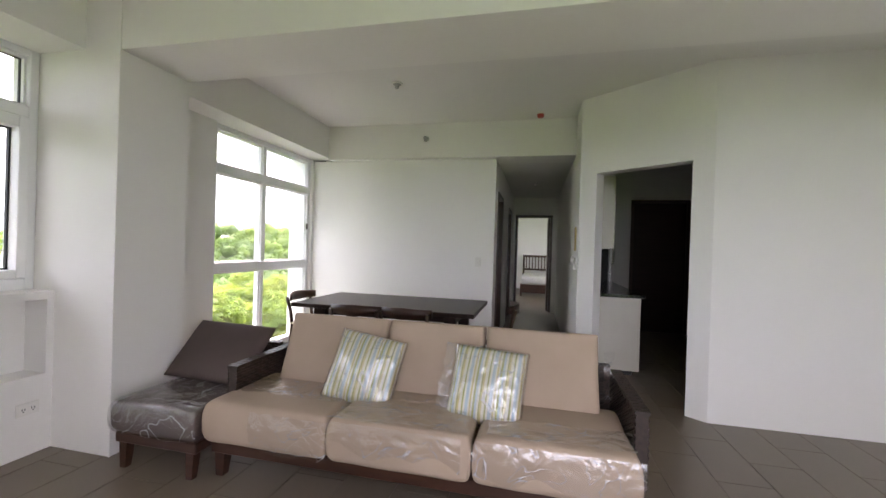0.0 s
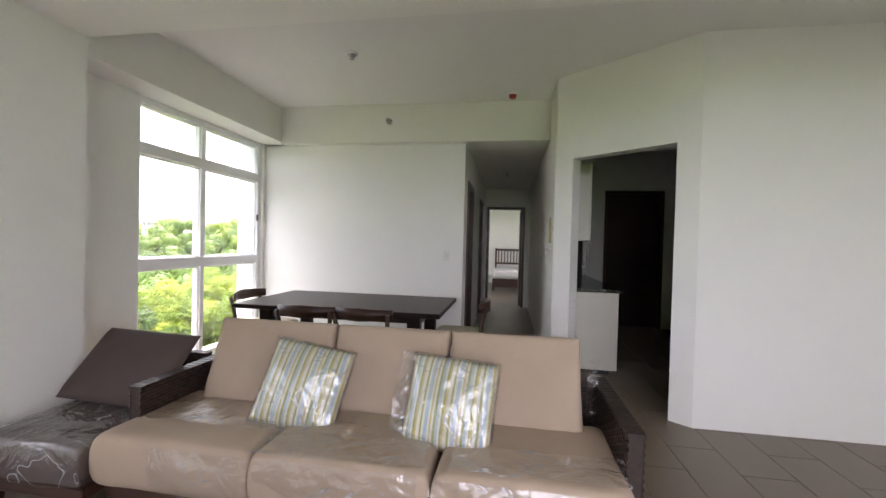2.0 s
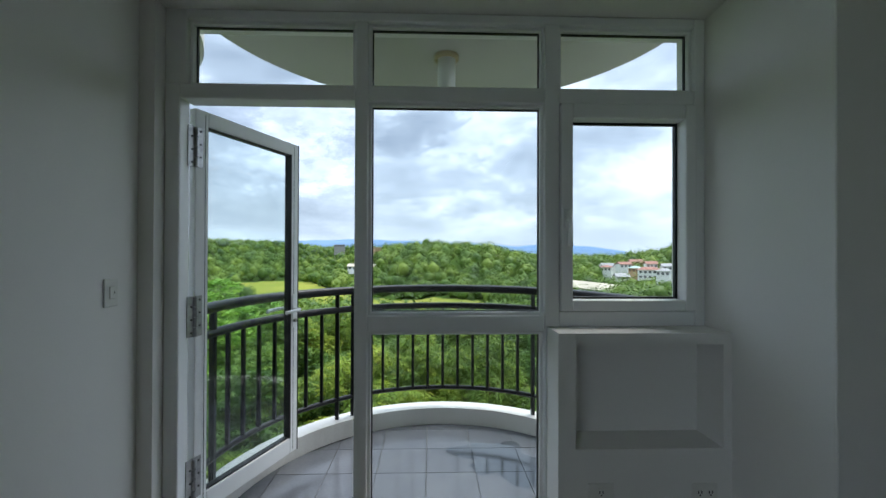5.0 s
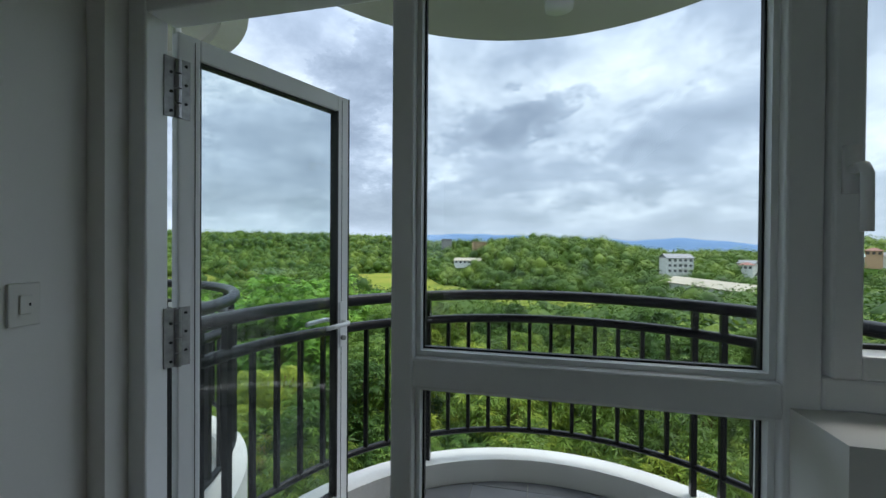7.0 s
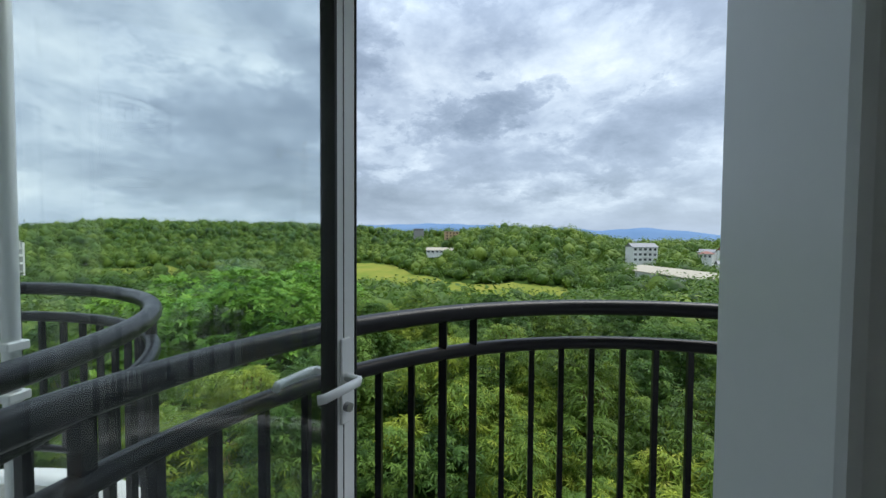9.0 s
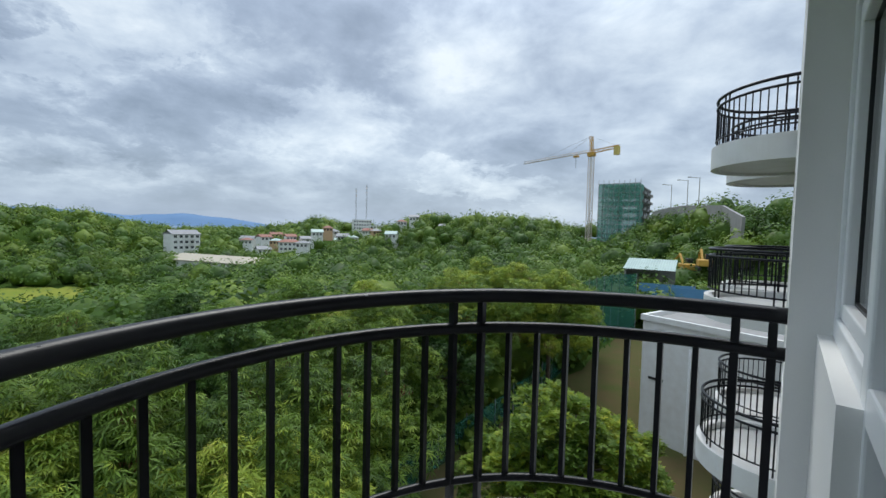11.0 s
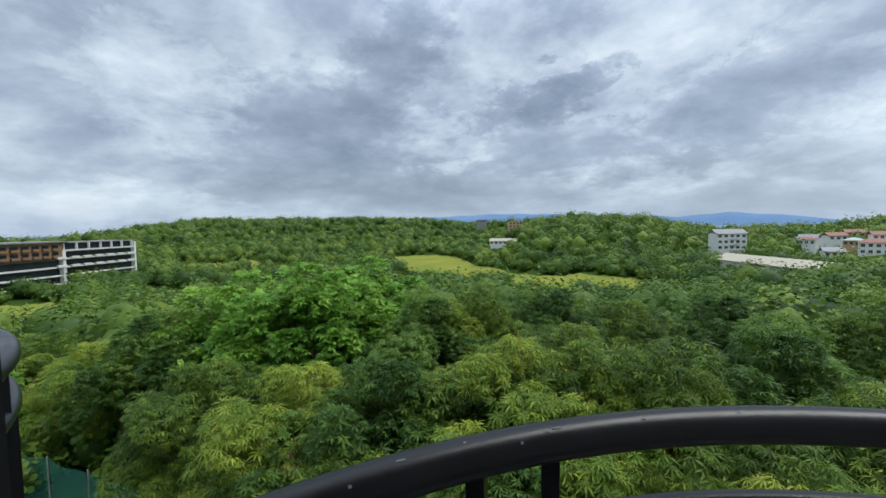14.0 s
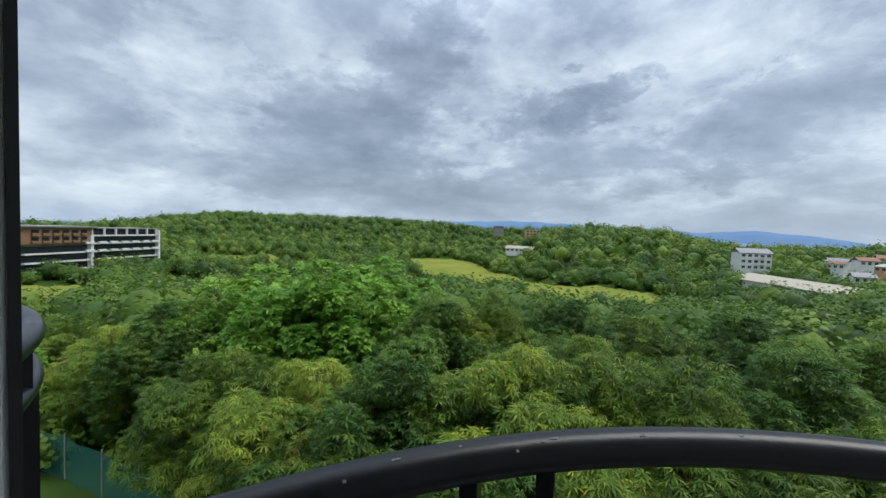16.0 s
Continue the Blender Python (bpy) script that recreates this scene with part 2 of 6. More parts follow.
def leaf_material(name, dark, mid, light, odd=None, own=""):
    """Foliage: each leaf island takes its own green; thin leaves let some light through."""
    m = bpy.data.materials.new(name)
    m.use_nodes = True
    n, l = m.node_tree.nodes, m.node_tree.links
    b = n["Principled BSDF"]
    g = n.new("ShaderNodeNewGeometry")
    tc = n.new("ShaderNodeTexCoord")
    ns = n.new("ShaderNodeTexNoise")
    ns.inputs["Scale"].default_value, ns.inputs["Detail"].default_value = 0.35, 3.0
    l.new(tc.outputs["Object"], ns.inputs["Vector"])
    oi = n.new("ShaderNodeObjectInfo")
    s1 = n.new("ShaderNodeMath")
    s1.operation = "MULTIPLY_ADD"
    s1.inputs[1].default_value = 0.5
    if own:
        at = n.new("ShaderNodeAttribute")
        at.attribute_name = own
        l.new(at.outputs["Fac"], s1.inputs[0])
        ns.inputs["Scale"].default_value = 0.08
    else:
        l.new(g.outputs["Random Per Island"], s1.inputs[0])
    s0 = n.new("ShaderNodeMath")
    s0.operation = "MULTIPLY_ADD"
    s0.inputs[1].default_value, s0.inputs[2].default_value = 1.2, -0.45
    l.new(ns.outputs[0], s0.inputs[0])
    s00 = n.new("ShaderNodeMath")
    s00.operation = "MULTIPLY_ADD"
    s00.inputs[1].default_value = 0.3
    l.new(oi.outputs["Random"], s00.inputs[0])
    l.new(s0.outputs[0], s00.inputs[2])
    l.new(s00.outputs[0], s1.inputs[2])
    r = n.new("ShaderNodeValToRGB")
    cols = [(0.1, dark), (0.5, mid), (0.88, light)] + ([(0.985, odd)] if odd else [])
    e = r.color_ramp.elements
    while len(e) < len(cols):
        e.new(0.5)
    for q, (p, c) in zip(e, cols):
        q.position, q.color = p, (*c, 1)
    l.new(s1.outputs[0], r.inputs[0])
    l.new(r.outputs[0], b.inputs["Base Color"])
    b.inputs["Roughness"].default_value = 0.5
    b.inputs["Specular IOR Level"].default_value = 0.2
    t = n.new("ShaderNodeBsdfTranslucent")
    l.new(r.outputs[0], t.inputs[0])
    mix = n.new("ShaderNodeMixShader")
    mix.inputs[0].default_value = 0.3
    l.new(b.outputs[0], mix.inputs[1])
    l.new(t.outputs[0], mix.inputs[2])
    l.new(mix.outputs[0], n["Material Output"].inputs[0])
    return m


PAINT = material("white_wall_paint", (0.85, 0.84, 0.81), (0.81, 0.80, 0.77), 1.2, 0.6, 0.06, fine=140.0)
CEIL = material("ceiling_paint", (0.80, 0.79, 0.765), (0.77, 0.76, 0.735), 0.9, 0.7, 0.04, fine=120.0)
UPVC = material("white_upvc", (0.88, 0.89, 0.89), (0.84, 0.85, 0.85), 3.0, 0.32, 0.0)
GASKET = material("black_rubber_gasket", (0.015, 0.015, 0.016), (0.01, 0.01, 0.01), 20, 0.55)
STEEL = material("dull_steel", (0.45, 0.45, 0.45), (0.3, 0.3, 0.3), 30, 0.35, 0.05, 1.0)
WIREBLACK = material("black_painted_steel", (0.009, 0.009, 0.012), (0.005, 0.005, 0.007), 9, 0.33, 0.10, fine=90.0, rough_var=0.08, spec=0.3)
CHIP = material("scuffed_primer", (0.26, 0.26, 0.27), (0.12, 0.12, 0.13), 40, 0.7)
TILE = material("brown_grey_floor_tile", (0.178, 0.140, 0.102), (0.155, 0.122, 0.089), 2.5, 0.33, 0.0, objrand=0.12, fine=70.0, rough_var=0.015)
GROUT = material("tile_grout", (0.30, 0.27, 0.23), (0.24, 0.21, 0.18), 8, 0.8, 0.1)
SLATE = material("grey_balcony_tile", (0.17, 0.175, 0.19), (0.12, 0.125, 0.14), 4.0, 0.16, 0.06, objrand=0.2, rough_var=0.12)
GROUT2 = material("balcony_grout", (0.36, 0.34, 0.30), (0.28, 0.26, 0.24), 9, 0.8, 0.1)
CONC = material("white_painted_concrete", (0.72, 0.72, 0.70), (0.60, 0.58, 0.54), 2.0, 0.65, 0.12)
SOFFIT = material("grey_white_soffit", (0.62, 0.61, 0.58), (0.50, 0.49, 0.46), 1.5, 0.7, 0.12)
BEIGE = material("beige_sofa_fabric", (0.43, 0.325, 0.245), (0.385, 0.29, 0.215), 5, 0.85, 0.18, fine=420.0)
BROWN = material("dark_brown_fabric", (0.085, 0.058, 0.052), (0.066, 0.045, 0.040), 5, 0.8, 0.18, fine=420.0)
RATTAN = material("dark_rattan", (0.050, 0.030, 0.022), (0.020, 0.012, 0.009), 40, 0.42, 0.1, island=0.4)
WOOD = material("dark_stained_wood", (0.065, 0.026, 0.015), (0.028, 0.011, 0.007), 4, 0.34, 0.06, stretch=(1, 9, 9), fine=50.0)
ESPRESSO = material("espresso_table_wood", (0.036, 0.020, 0.015), (0.018, 0.010, 0.008), 3, 0.38, 0.05, stretch=(1, 12, 12), fine=40.0, spec=0.3)
CREAM = material("cream_leatherette", (0.62, 0.55, 0.40), (0.55, 0.48, 0.34), 6, 0.5, 0.08)
LAMINATE = material("cream_kitchen_laminate", (0.62, 0.59, 0.50), (0.58, 0.55, 0.46), 3, 0.35)
GRANITE = material("black_granite", (0.02, 0.02, 0.02), (0.008, 0.008, 0.008), 60, 0.15)
SWITCH = material("white_plastic", (0.78, 0.77, 0.73), (0.74, 0.73, 0.69), 5, 0.35)
RED = material("red_plastic_cap", (0.45, 0.03, 0.02), (0.35, 0.02, 0.015), 12, 0.4)
DARKHOLE = material("dark_socket", (0.02, 0.02, 0.02), (0.01, 0.01, 0.01), 12, 0.6)
TAPE = material("yellowed_card", (0.62, 0.47, 0.20), (0.56, 0.42, 0.18), 6, 0.6)
LINEN = material("white_mattress", (0.75, 0.74, 0.72), (0.68, 0.67, 0.65), 5, 0.8, 0.1)
GLASS = glass("window_glass")
GLASS_D = glass("door_glass", (0.93, 0.965, 0.955), 0.03)
GLASS_W = glass("dusty_glass", (0.95, 0.975, 0.97), 0.16)
FILM = film_material("clear_packing_film")

# ---- mesh helpers ----


def part(name, bm, mat, parent=None, label="", smooth=False):
    me = bpy.data.meshes.new(name)
    bm.to_mesh(me)
    bm.free()
    if smooth:
        me.shade_smooth()
    me.materials.append(mat)
    ob = new(name, me)
    if parent is not None:
        ob.parent = parent
    if label:
        ob["label"] = label
    return ob


def thing(name, m, label, category, group="", kind=""):
    ob = new(name)
    ob.matrix_world = m
    ob.empty_display_size = 0.1
    return tagged(ob, label, category, group, kind)


def setting(name, bm, mat, label, category, smooth=False):
    return tagged(part(name, bm, mat, smooth=smooth), label, category, kind="structure")


def box(bm, x0, x1, y0, y1, z0, z1, m=None):
    pts = [(x, y, z) for z in (z0, z1) for x, y in ((x0, y0), (x1, y0), (x1, y1), (x0, y1))]
    v = [bm.verts.new((m @ Vector(p)) if m else p) for p in pts]
    for f in ((0, 3, 2, 1), (4, 5, 6, 7), (0, 1, 5, 4), (1, 2, 6, 5), (2, 3, 7, 6), (3, 0, 4, 7)):
        bm.faces.new([v[i] for i in f])
    return v


def boxes(*dims):
    bm = bmesh.new()
    for d in dims:
        box(bm, *d)
    return bm


def rbox(x0, x1, y0, y1, z0, z1, r=0.01, seg=2):
    bm = boxes((x0, x1, y0, y1, z0, z1))
    bmesh.ops.bevel(bm, geom=bm.edges[:], offset=r, segments=seg, affect="EDGES", profile=0.5)
    return bm


def prism(bm, outline, z0, z1):
    """An upright prism over an outline given counter-clockwise."""
    lo = [bm.verts.new((x, y, z0)) for x, y in outline]
    hi = [bm.verts.new((x, y, z1)) for x, y in outline]
    n = len(outline)
    bm.faces.new(lo[::-1])
    bm.faces.new(hi)
    for i in range(n):
        bm.faces.new((lo[i], lo[(i + 1) % n], hi[(i + 1) % n], hi[i]))


def tube(bm, pts, r, seg=8, r1=None, cap=True):
    """A round tube through points, tapering from r to r1."""
    pts = [Vector(p) for p in pts]
    r1 = r if r1 is None else r1
    rings = []
    side = None
    for i, p in enumerate(pts):
        d = (pts[min(i + 1, len(pts) - 1)] - pts[max(i - 1, 0)]).normalized()
        if side is None:
            side = d.orthogonal().normalized()
        side = (side - d * side.dot(d)).normalized()
        other = d.cross(side)
        rad = r + (r1 - r) * i / max(1, len(pts) - 1)
        rings.append([bm.verts.new(p + (side * math.cos(a) + other * math.sin(a)) * rad) for a in (2 * math.pi * k / seg for k in range(seg))])
    for a, b in zip(rings, rings[1:]):
        for k in range(seg):
            bm.faces.new((a[k], a[(k + 1) % seg], b[(k + 1) % seg], b[k]))
    if cap:
        bm.faces.new(rings[0][::-1])
        bm.faces.new(rings[-1])
    return bm


def bar(bm, p, q, w, h):
    """A square bar from p to q."""
    p, q = Vector(p), Vector(q)
    d = (q - p)
    s = Vector((0, 0, 1)).cross(d)
    s = s.normalized() if s.length > 1e-6 else Vector((1, 0, 0))
    u = d.cross(s).normalized()
    c = [s * (w / 2) * i + u * (h / 2) * j for i, j in ((-1, -1), (1, -1), (1, 1), (-1, 1))]
    a, b = [bm.verts.new(p + o) for o in c], [bm.verts.new(q + o) for o in c]
    for k in range(4):
        bm.faces.new((a[k], a[(k + 1) % 4], b[(k + 1) % 4], b[k]))
    bm.faces.new(a[::-1])
    bm.faces.new(b)


def lathe(profile, seg=24, centre=(0, 0)):
    bm = bmesh.new()
    rings = [[bm.verts.new((centre[0] + r * math.cos(2 * math.pi * k / seg), centre[1] + r * math.sin(2 * math.pi * k / seg), z)) for k in range(seg)] for r, z in profile]
    for a, b in zip(rings, rings[1:]):
        for k in range(seg):
            bm.faces.new((a[k], a[(k + 1) % seg], b[(k + 1) % seg], b[k]))
    bm.faces.new(rings[0][::-1])
    bm.faces.new(rings[-1])
    return bm


# ---- the flat: plan in metres ----
ZC = 2.895      # ceiling
ZB = 2.48       # underside of beams
XO = -1.99      # outer face of the window wall
YD = 4.98       # dining wall
YB = -0.83      # wall behind
XR = 4.37       # wall opposite the windows
COL0, COL1, COLX = 1.837, 2.338, -1.115   # pier between the windows

floor = setting("floor", boxes((XO + 0.02, 6.2, -1.1, 14.6, -0.30, -0.006)), GROUT, "grout bed under brown-grey floor tiles", "floor")
setting("ceiling", boxes((XO, 6.2, -1.1, 14.6, ZC, ZC + 0.2)), CEIL, "plain white painted ceiling", "ceiling")

# window wall
setting("wall_pier", boxes((XO, COLX, COL0, COL1, -0.3, ZC)), PAINT, "white painted pier between the two windows", "wall")
setting("wall_window", boxes((XO, -1.655, COL1, 3.20, -0.3, ZC)), PAINT, "white painted wall beside the dining window", "wall")
setting("wall_corner", boxes((XO, -1.655, 4.925, YD + 0.3, -0.3, ZC)), PAINT, "white painted corner strip beside the dining window", "wall")
setting("wall_sill", boxes((XO, -1.655, 3.20, 4.925, -0.3, 0.06)), PAINT, "low white sill under the dining window", "wall")
# unseen opening from x 1.0 to 4.1, added to let in light
setting("wall_side", boxes((-1.87, -1.69, -1.1, -0.76, -0.3, ZC), (-1.689, 1.0, -1.1, YB, -0.3, ZC), (4.1, 4.6, -1.1, YB, -0.3, ZC), (1.0, 4.1, -1.1, YB, -0.3, 0.35), (1.0, 4.1, -1.1, YB, 2.62, ZC)), PAINT, "plain white painted wall beside the balcony door, light opening added out of view", "wall")
setting("beam_window", boxes((XO, -1.385, -0.83, COL0, ZB + 0.01, ZC), (XO, -1.385, COL1, YD, ZB, ZC)), PAINT, "white boxed beam above the windows", "beam")
setting("beam_cross", boxes((COLX, XR, COL0 + 0.006, COL1, ZB - 0.01, ZC)), PAINT, "white boxed beam across the living room", "beam")
setting("beam_dining", boxes((-1.385, 1.788, YD - 0.125, YD + 0.30, ZB - 0.02, ZC)), PAINT, "white boxed beam above the dining wall", "beam")
setting("beam_side", boxes((4.09, XR, YB, COL0, ZB, ZC), (4.09, XR, COL1, 3.52, ZB, ZC)), PAINT, "white boxed beam along the plain wall", "beam")

# low wall with a niche under the casement
LX = -1.585
nb = boxes((-1.91, LX, 1.058, 1.135, -0.3, 0.985), (-1.91, LX, 1.135, COL0, -0.3, 0.475), (-1.91, LX, 1.135, COL0, 0.935, 0.985),
           (-1.91, -1.77, 1.135, COL0, 0.475, 0.935), (-1.77, LX, 1.800, COL0, 0.475, 0.935))
setting("wall_niche", nb, PAINT, "low white wall with a shallow niche under the casement window", "wall")

# dining wall, corridor, kitchen and bedroom shell
setting("wall_dining", boxes((-1.655, 0.848, YD, YD + 0.15, -0.3, ZB - 0.02)), PAINT, "plain white painted dining wall", "wall")
setting("wall_corridor_west", boxes((0.70, 0.848, YD + 0.15, 5.34, -0.3, ZC), (0.70, 0.848, 6.14, 7.42, -0.3, ZC), (0.70, 0.848, 8.24, 9.0, -0.3, ZC),
                                    (0.70, 0.848, 5.34, 6.14, 2.1, ZC), (0.70, 0.848, 7.42, 8.24, 2.1, ZC)), PAINT, "white corridor wall with two dark doors", "wall")
setting("wall_corridor_east", boxes((1.788, 1.90, 4.30, 9.0, -0.3, ZC)), PAINT, "plain white corridor wall", "wall")
setting("ceiling_corridor", boxes((0.848, 1.788, YD + 0.30, 9.0, ZB, ZB + 0.1)), CEIL, "lowered white corridor ceiling", "ceiling")
setting("wall_corridor_end", boxes((0.3, 0.90, 9.0, 9.12, -0.3, ZC), (1.69, 4.6, 9.0, 9.12, -0.3, ZC), (0.90, 1.69, 9.0, 9.12, 2.1, ZC)), PAINT, "white end wall with the bedroom doorway", "wall")
# diagonal wall with the kitchen opening
A, B = Vector((1.80, 4.29)), Vector((2.735, 3.522))
dd = (B - A).normalized()
nn = Vector((-dd.y, dd.x))


def slanted(s0, s1, z0, z1, depth=0.13):
    """A piece of the slanted wall between two stations along it."""
    bm = bmesh.new()
    p, q = A + dd * s0, A + dd * s1
    prism(bm, [tuple(p), tuple(q), tuple(q + nn * depth), tuple(p + nn * depth)], z0, z1)
    return bm


LEN = (B - A).length
K0, K1 = 0.17, LEN - 0.165
dg = bmesh.new()
for s0, s1, z0, z1 in ((0, K0, -0.3, ZC), (K1, LEN, -0.3, ZC), (K0, K1, 2.12, ZC)):
    p, q = A + dd * s0, A + dd * s1
    prism(dg, [tuple(p), tuple(q), tuple(q + nn * 0.13), tuple(p + nn * 0.13)], z0, z1)
setting("wall_diagonal", dg, PAINT, "white slanted wall with the open kitchen doorway", "wall")
setting("wall_living", boxes((B.x, XR, 3.522, 3.65, -0.3, ZC)), PAINT, "plain white painted living room wall", "wall")
setting("wall_east", boxes((XR, XR + 0.15, -1.1, 3.65, -0.3, ZC)), PAINT, "plain white painted end wall", "wall")
setting("wall_kitchen", boxes((4.45, 4.6, 3.65, 7.5, -0.3, ZC), (1.90, 2.93, 7.42, 7.55, -0.3, ZC), (3.85, 4.6, 7.42, 7.55, -0.3, ZC), (2.93, 3.85, 7.42, 7.55, 2.25, ZC),
                              (1.9, 4.6, 8.9, 9.0, -0.3, ZC), (4.45, 4.6, 7.55, 9.0, -0.3, ZC)), PAINT, "unlit white kitchen walls around a dark doorway", "wall")
# east opening at x 4.45 is unseen, added to brighten bedroom and corridor
setting("wall_bedroom", boxes((-1.6, 4.6, 14.3, 14.45, -0.3, ZC), (4.45, 4.6, 9.12, 9.5, -0.3, ZC), (4.45, 4.6, 13.9, 14.3, -0.3, ZC), (4.45, 4.6, 9.5, 13.9, -0.3, 0.3), (4.45, 4.6, 9.5, 13.9, 2.6, ZC), (-1.60, -1.45, 9.12, 9.5, -0.3, ZC), (-1.60, -1.45, 13.6, 14.3, -0.3, ZC),
                              (-1.60, -1.45, 9.5, 13.6, -0.3, 0.1), (-1.60, -1.45, 9.5, 13.6, 2.6, ZC), (-1.6, 0.3, 9.0, 9.12, -0.3, ZC)), PAINT, "plain white bedroom walls, unseen east opening added for light", "wall")
setting("wall_rooms_west", boxes((-1.9, -1.75, YD + 0.3, 9.12, -0.3, ZC), (-1.2, 0.70, 6.6, 6.7, -0.3, ZC)), PAINT, "plain white walls of the unlit side rooms", "wall")


# dark wooden door frames and leaves
def door_frame(name, x0, x1, y0, y1, along, label, top=2.1):
    d = thing(name, pose(0, 0, 0), label, "door", kind="structure")
    w, h = 0.05, top
    if along == "x":
        part("door_frame", boxes((x0, x0 + w, y0 - 0.01, y1 + 0.01, 0, h), (x1 - w, x1, y0 - 0.01, y1 + 0.01, 0, h), (x0 + w, x1 - w, y0 - 0.01, y1 + 0.01, h - w, h)), WOOD, d)
    else:
        part("door_frame", boxes((x0 - 0.012, x1 + 0.012, y0, y0 + w, 0, h), (x0 - 0.012, x1 + 0.012, y1 - w, y1, 0, h), (x0 - 0.012, x1 + 0.012, y0 + w, y1 - w, h - w, h)), WOOD, d)
    return d


door_1 = door_frame("door_1", 0.90, 1.69, 9.0, 9.12, "x", "dark brown wooden bedroom door standing open")
leaf = part("door_leaf", rbox(1.60, 1.64, 9.13, 9.84, 0.01, 2.05, 0.004, 1), WOOD, door_1)
hb = tube(bmesh.new(), [(1.60, 9.76, 1.0), (1.55, 9.76, 1.0), (1.55, 9.66, 1.0)], 0.009, 8)
part("door_handle", hb, STEEL, leaf, "dull steel lever handle")
for nm, y0, y1 in (("door_2", 5.34, 6.14), ("door_3", 7.42, 8.24)):
    d = door_frame(nm, 0.70, 0.848, y0, y1, "y", "dark brown wooden corridor door, closed")
    part("door_leaf", rbox(0.72, 0.76, y0 + 0.05, y1 - 0.05, 0.01, 2.05, 0.004, 1), WOOD, d)
door_4 = door_frame("door_4", 2.93, 3.85, 7.42, 7.55, "x", "dark brown wooden kitchen door, closed, leaf darkened to look unlit", 2.25)
# leaf in the darker table wood, the kitchen's gloom put into its colour
part("door_leaf", rbox(2.98, 3.80, 7.45, 7.49, 0.01, 2.2, 0.004, 1), ESPRESSO, door_4)

# baseboards stay flush with the walls; thin rounded bead on the corner of the pier
bead = bmesh.new()
tube(bead, [(COLX, COL0, 0), (COLX, COL0, ZB - 0.02)], 0.006, 8)
setting("trim", bead, PAINT, "thin rounded corner bead on the white pier", "trim")

# ---- balcony window wall: white frame with door, fixed panes and casement ----
window_1 = thing("window_1", pose(0, 0, 0), "white plastic window wall with fixed panes and a casement", "window", kind="structure")
FX0, FX1, GX = -1.87, -1.76, -1.825


def frame_piece(parent, y0, y1, z0, z1, x0=FX0, x1=FX1, name="frame_bar"):
    return part(name, rbox(x0, x1, y0, y1, z0, z1, 0.006, 2), UPVC, parent)


def bead_ring(parent, y0, y1, z0, z1, x0, x1, w=0.018, mat=None, name="glazing_bead"):
    bm = boxes((x0, x1, y0, y0 + w, z0, z1), (x0, x1, y1 - w, y1, z0, z1), (x0, x1, y0 + w, y1 - w, z0, z0 + w), (x0, x1, y0 + w, y1 - w, z1 - w, z1))
    return part(name, bm, mat or UPVC, parent)


def pane(parent, y0, y1, z0, z1, x=GX, mat=None, name="pane"):
    ob = part(name, boxes((x - 0.003, x + 0.003, y0, y1, z0, z1)), mat or GLASS, parent, "clear window glass")
    ob.visible_shadow = False
    return ob


Y_L, Y_M1A, Y_M1B, Y_M2A, Y_M2B, Y_R = -0.66, 0.130, 0.192, 1.045, 1.118, 1.787
Z_T0, Z_T1, Z_TOP = 2.065, 2.135, 2.447
Z_R0, Z_R1 = 0.955, 1.035
frame_piece(window_1, -0.76, Y_L, Z_T1, ZB + 0.01)
frame_piece(window_1, -0.76, -0.690, 0.0, Z_T1, -1.842, FX1)
frame_piece(window_1, Y_R, COL0, 0.985, ZB + 0.01)
frame_piece(window_1, Y_L, Y_R, Z_TOP, ZB + 0.01)
frame_piece(window_1, Y_M1A, Y_M1B, 0.0, Z_TOP)
frame_piece(window_1, Y_M2A, Y_M2B, 0.0, Z_TOP)
frame_piece(window_1, -0.690, Y_M1A, Z_T0, Z_T1)
frame_piece(window_1, Y_M1B, Y_M2A, Z_T0, Z_T1)
frame_piece(window_1, Y_M2B, Y_R, Z_T0, Z_T1)
frame_piece(window_1, Y_M1B, Y_M2A, Z_R0, Z_R1)
frame_piece(window_1, Y_M1B, Y_M2A, -0.02, 0.035)
frame_piece(window_1, Y_M2B, Y_R, 0.985, 1.055)
for y0, y1, z0, z1 in ((Y_L, Y_M1A, Z_T1, Z_TOP), (Y_M1B, Y_M2A, Z_T1, Z_TOP), (Y_M2B, Y_R, Z_T1, Z_TOP), (Y_M1B, Y_M2A, Z_R1, Z_T0), (Y_M1B, Y_M2A, 0.035, Z_R0)):
    bead_ring(window_1, y0, y1, z0, z1, GX + 0.006, GX + 0.035, 0.014)
    bead_ring(window_1, y0 + 0.004, y1 - 0.004, z0 + 0.004, z1 - 0.004, GX - 0.008, GX + 0.008, 0.015, GASKET, "gasket")
    pane(window_1, y0 + 0.006, y1 - 0.006, z0 + 0.006, z1 - 0.006)
# casement sash with handle
sash = frame_piece(window_1, Y_M2B + 0.003, Y_M2B + 0.06, 1.06, Z_T0 - 0.004, FX0 + 0.01, FX1 + 0.02, "casement_sash")
for d in ((Y_R - 0.057, Y_R - 0.003, 1.06, Z_T0 - 0.004), (Y_M2B + 0.06, Y_R - 0.057, 1.06, 1.112), (Y_M2B + 0.06, Y_R - 0.057, Z_T0 - 0.075, Z_T0 - 0.004)):
    frame_piece(window_1, *d, FX0 + 0.01, FX1 + 0.02, "sash_rail")
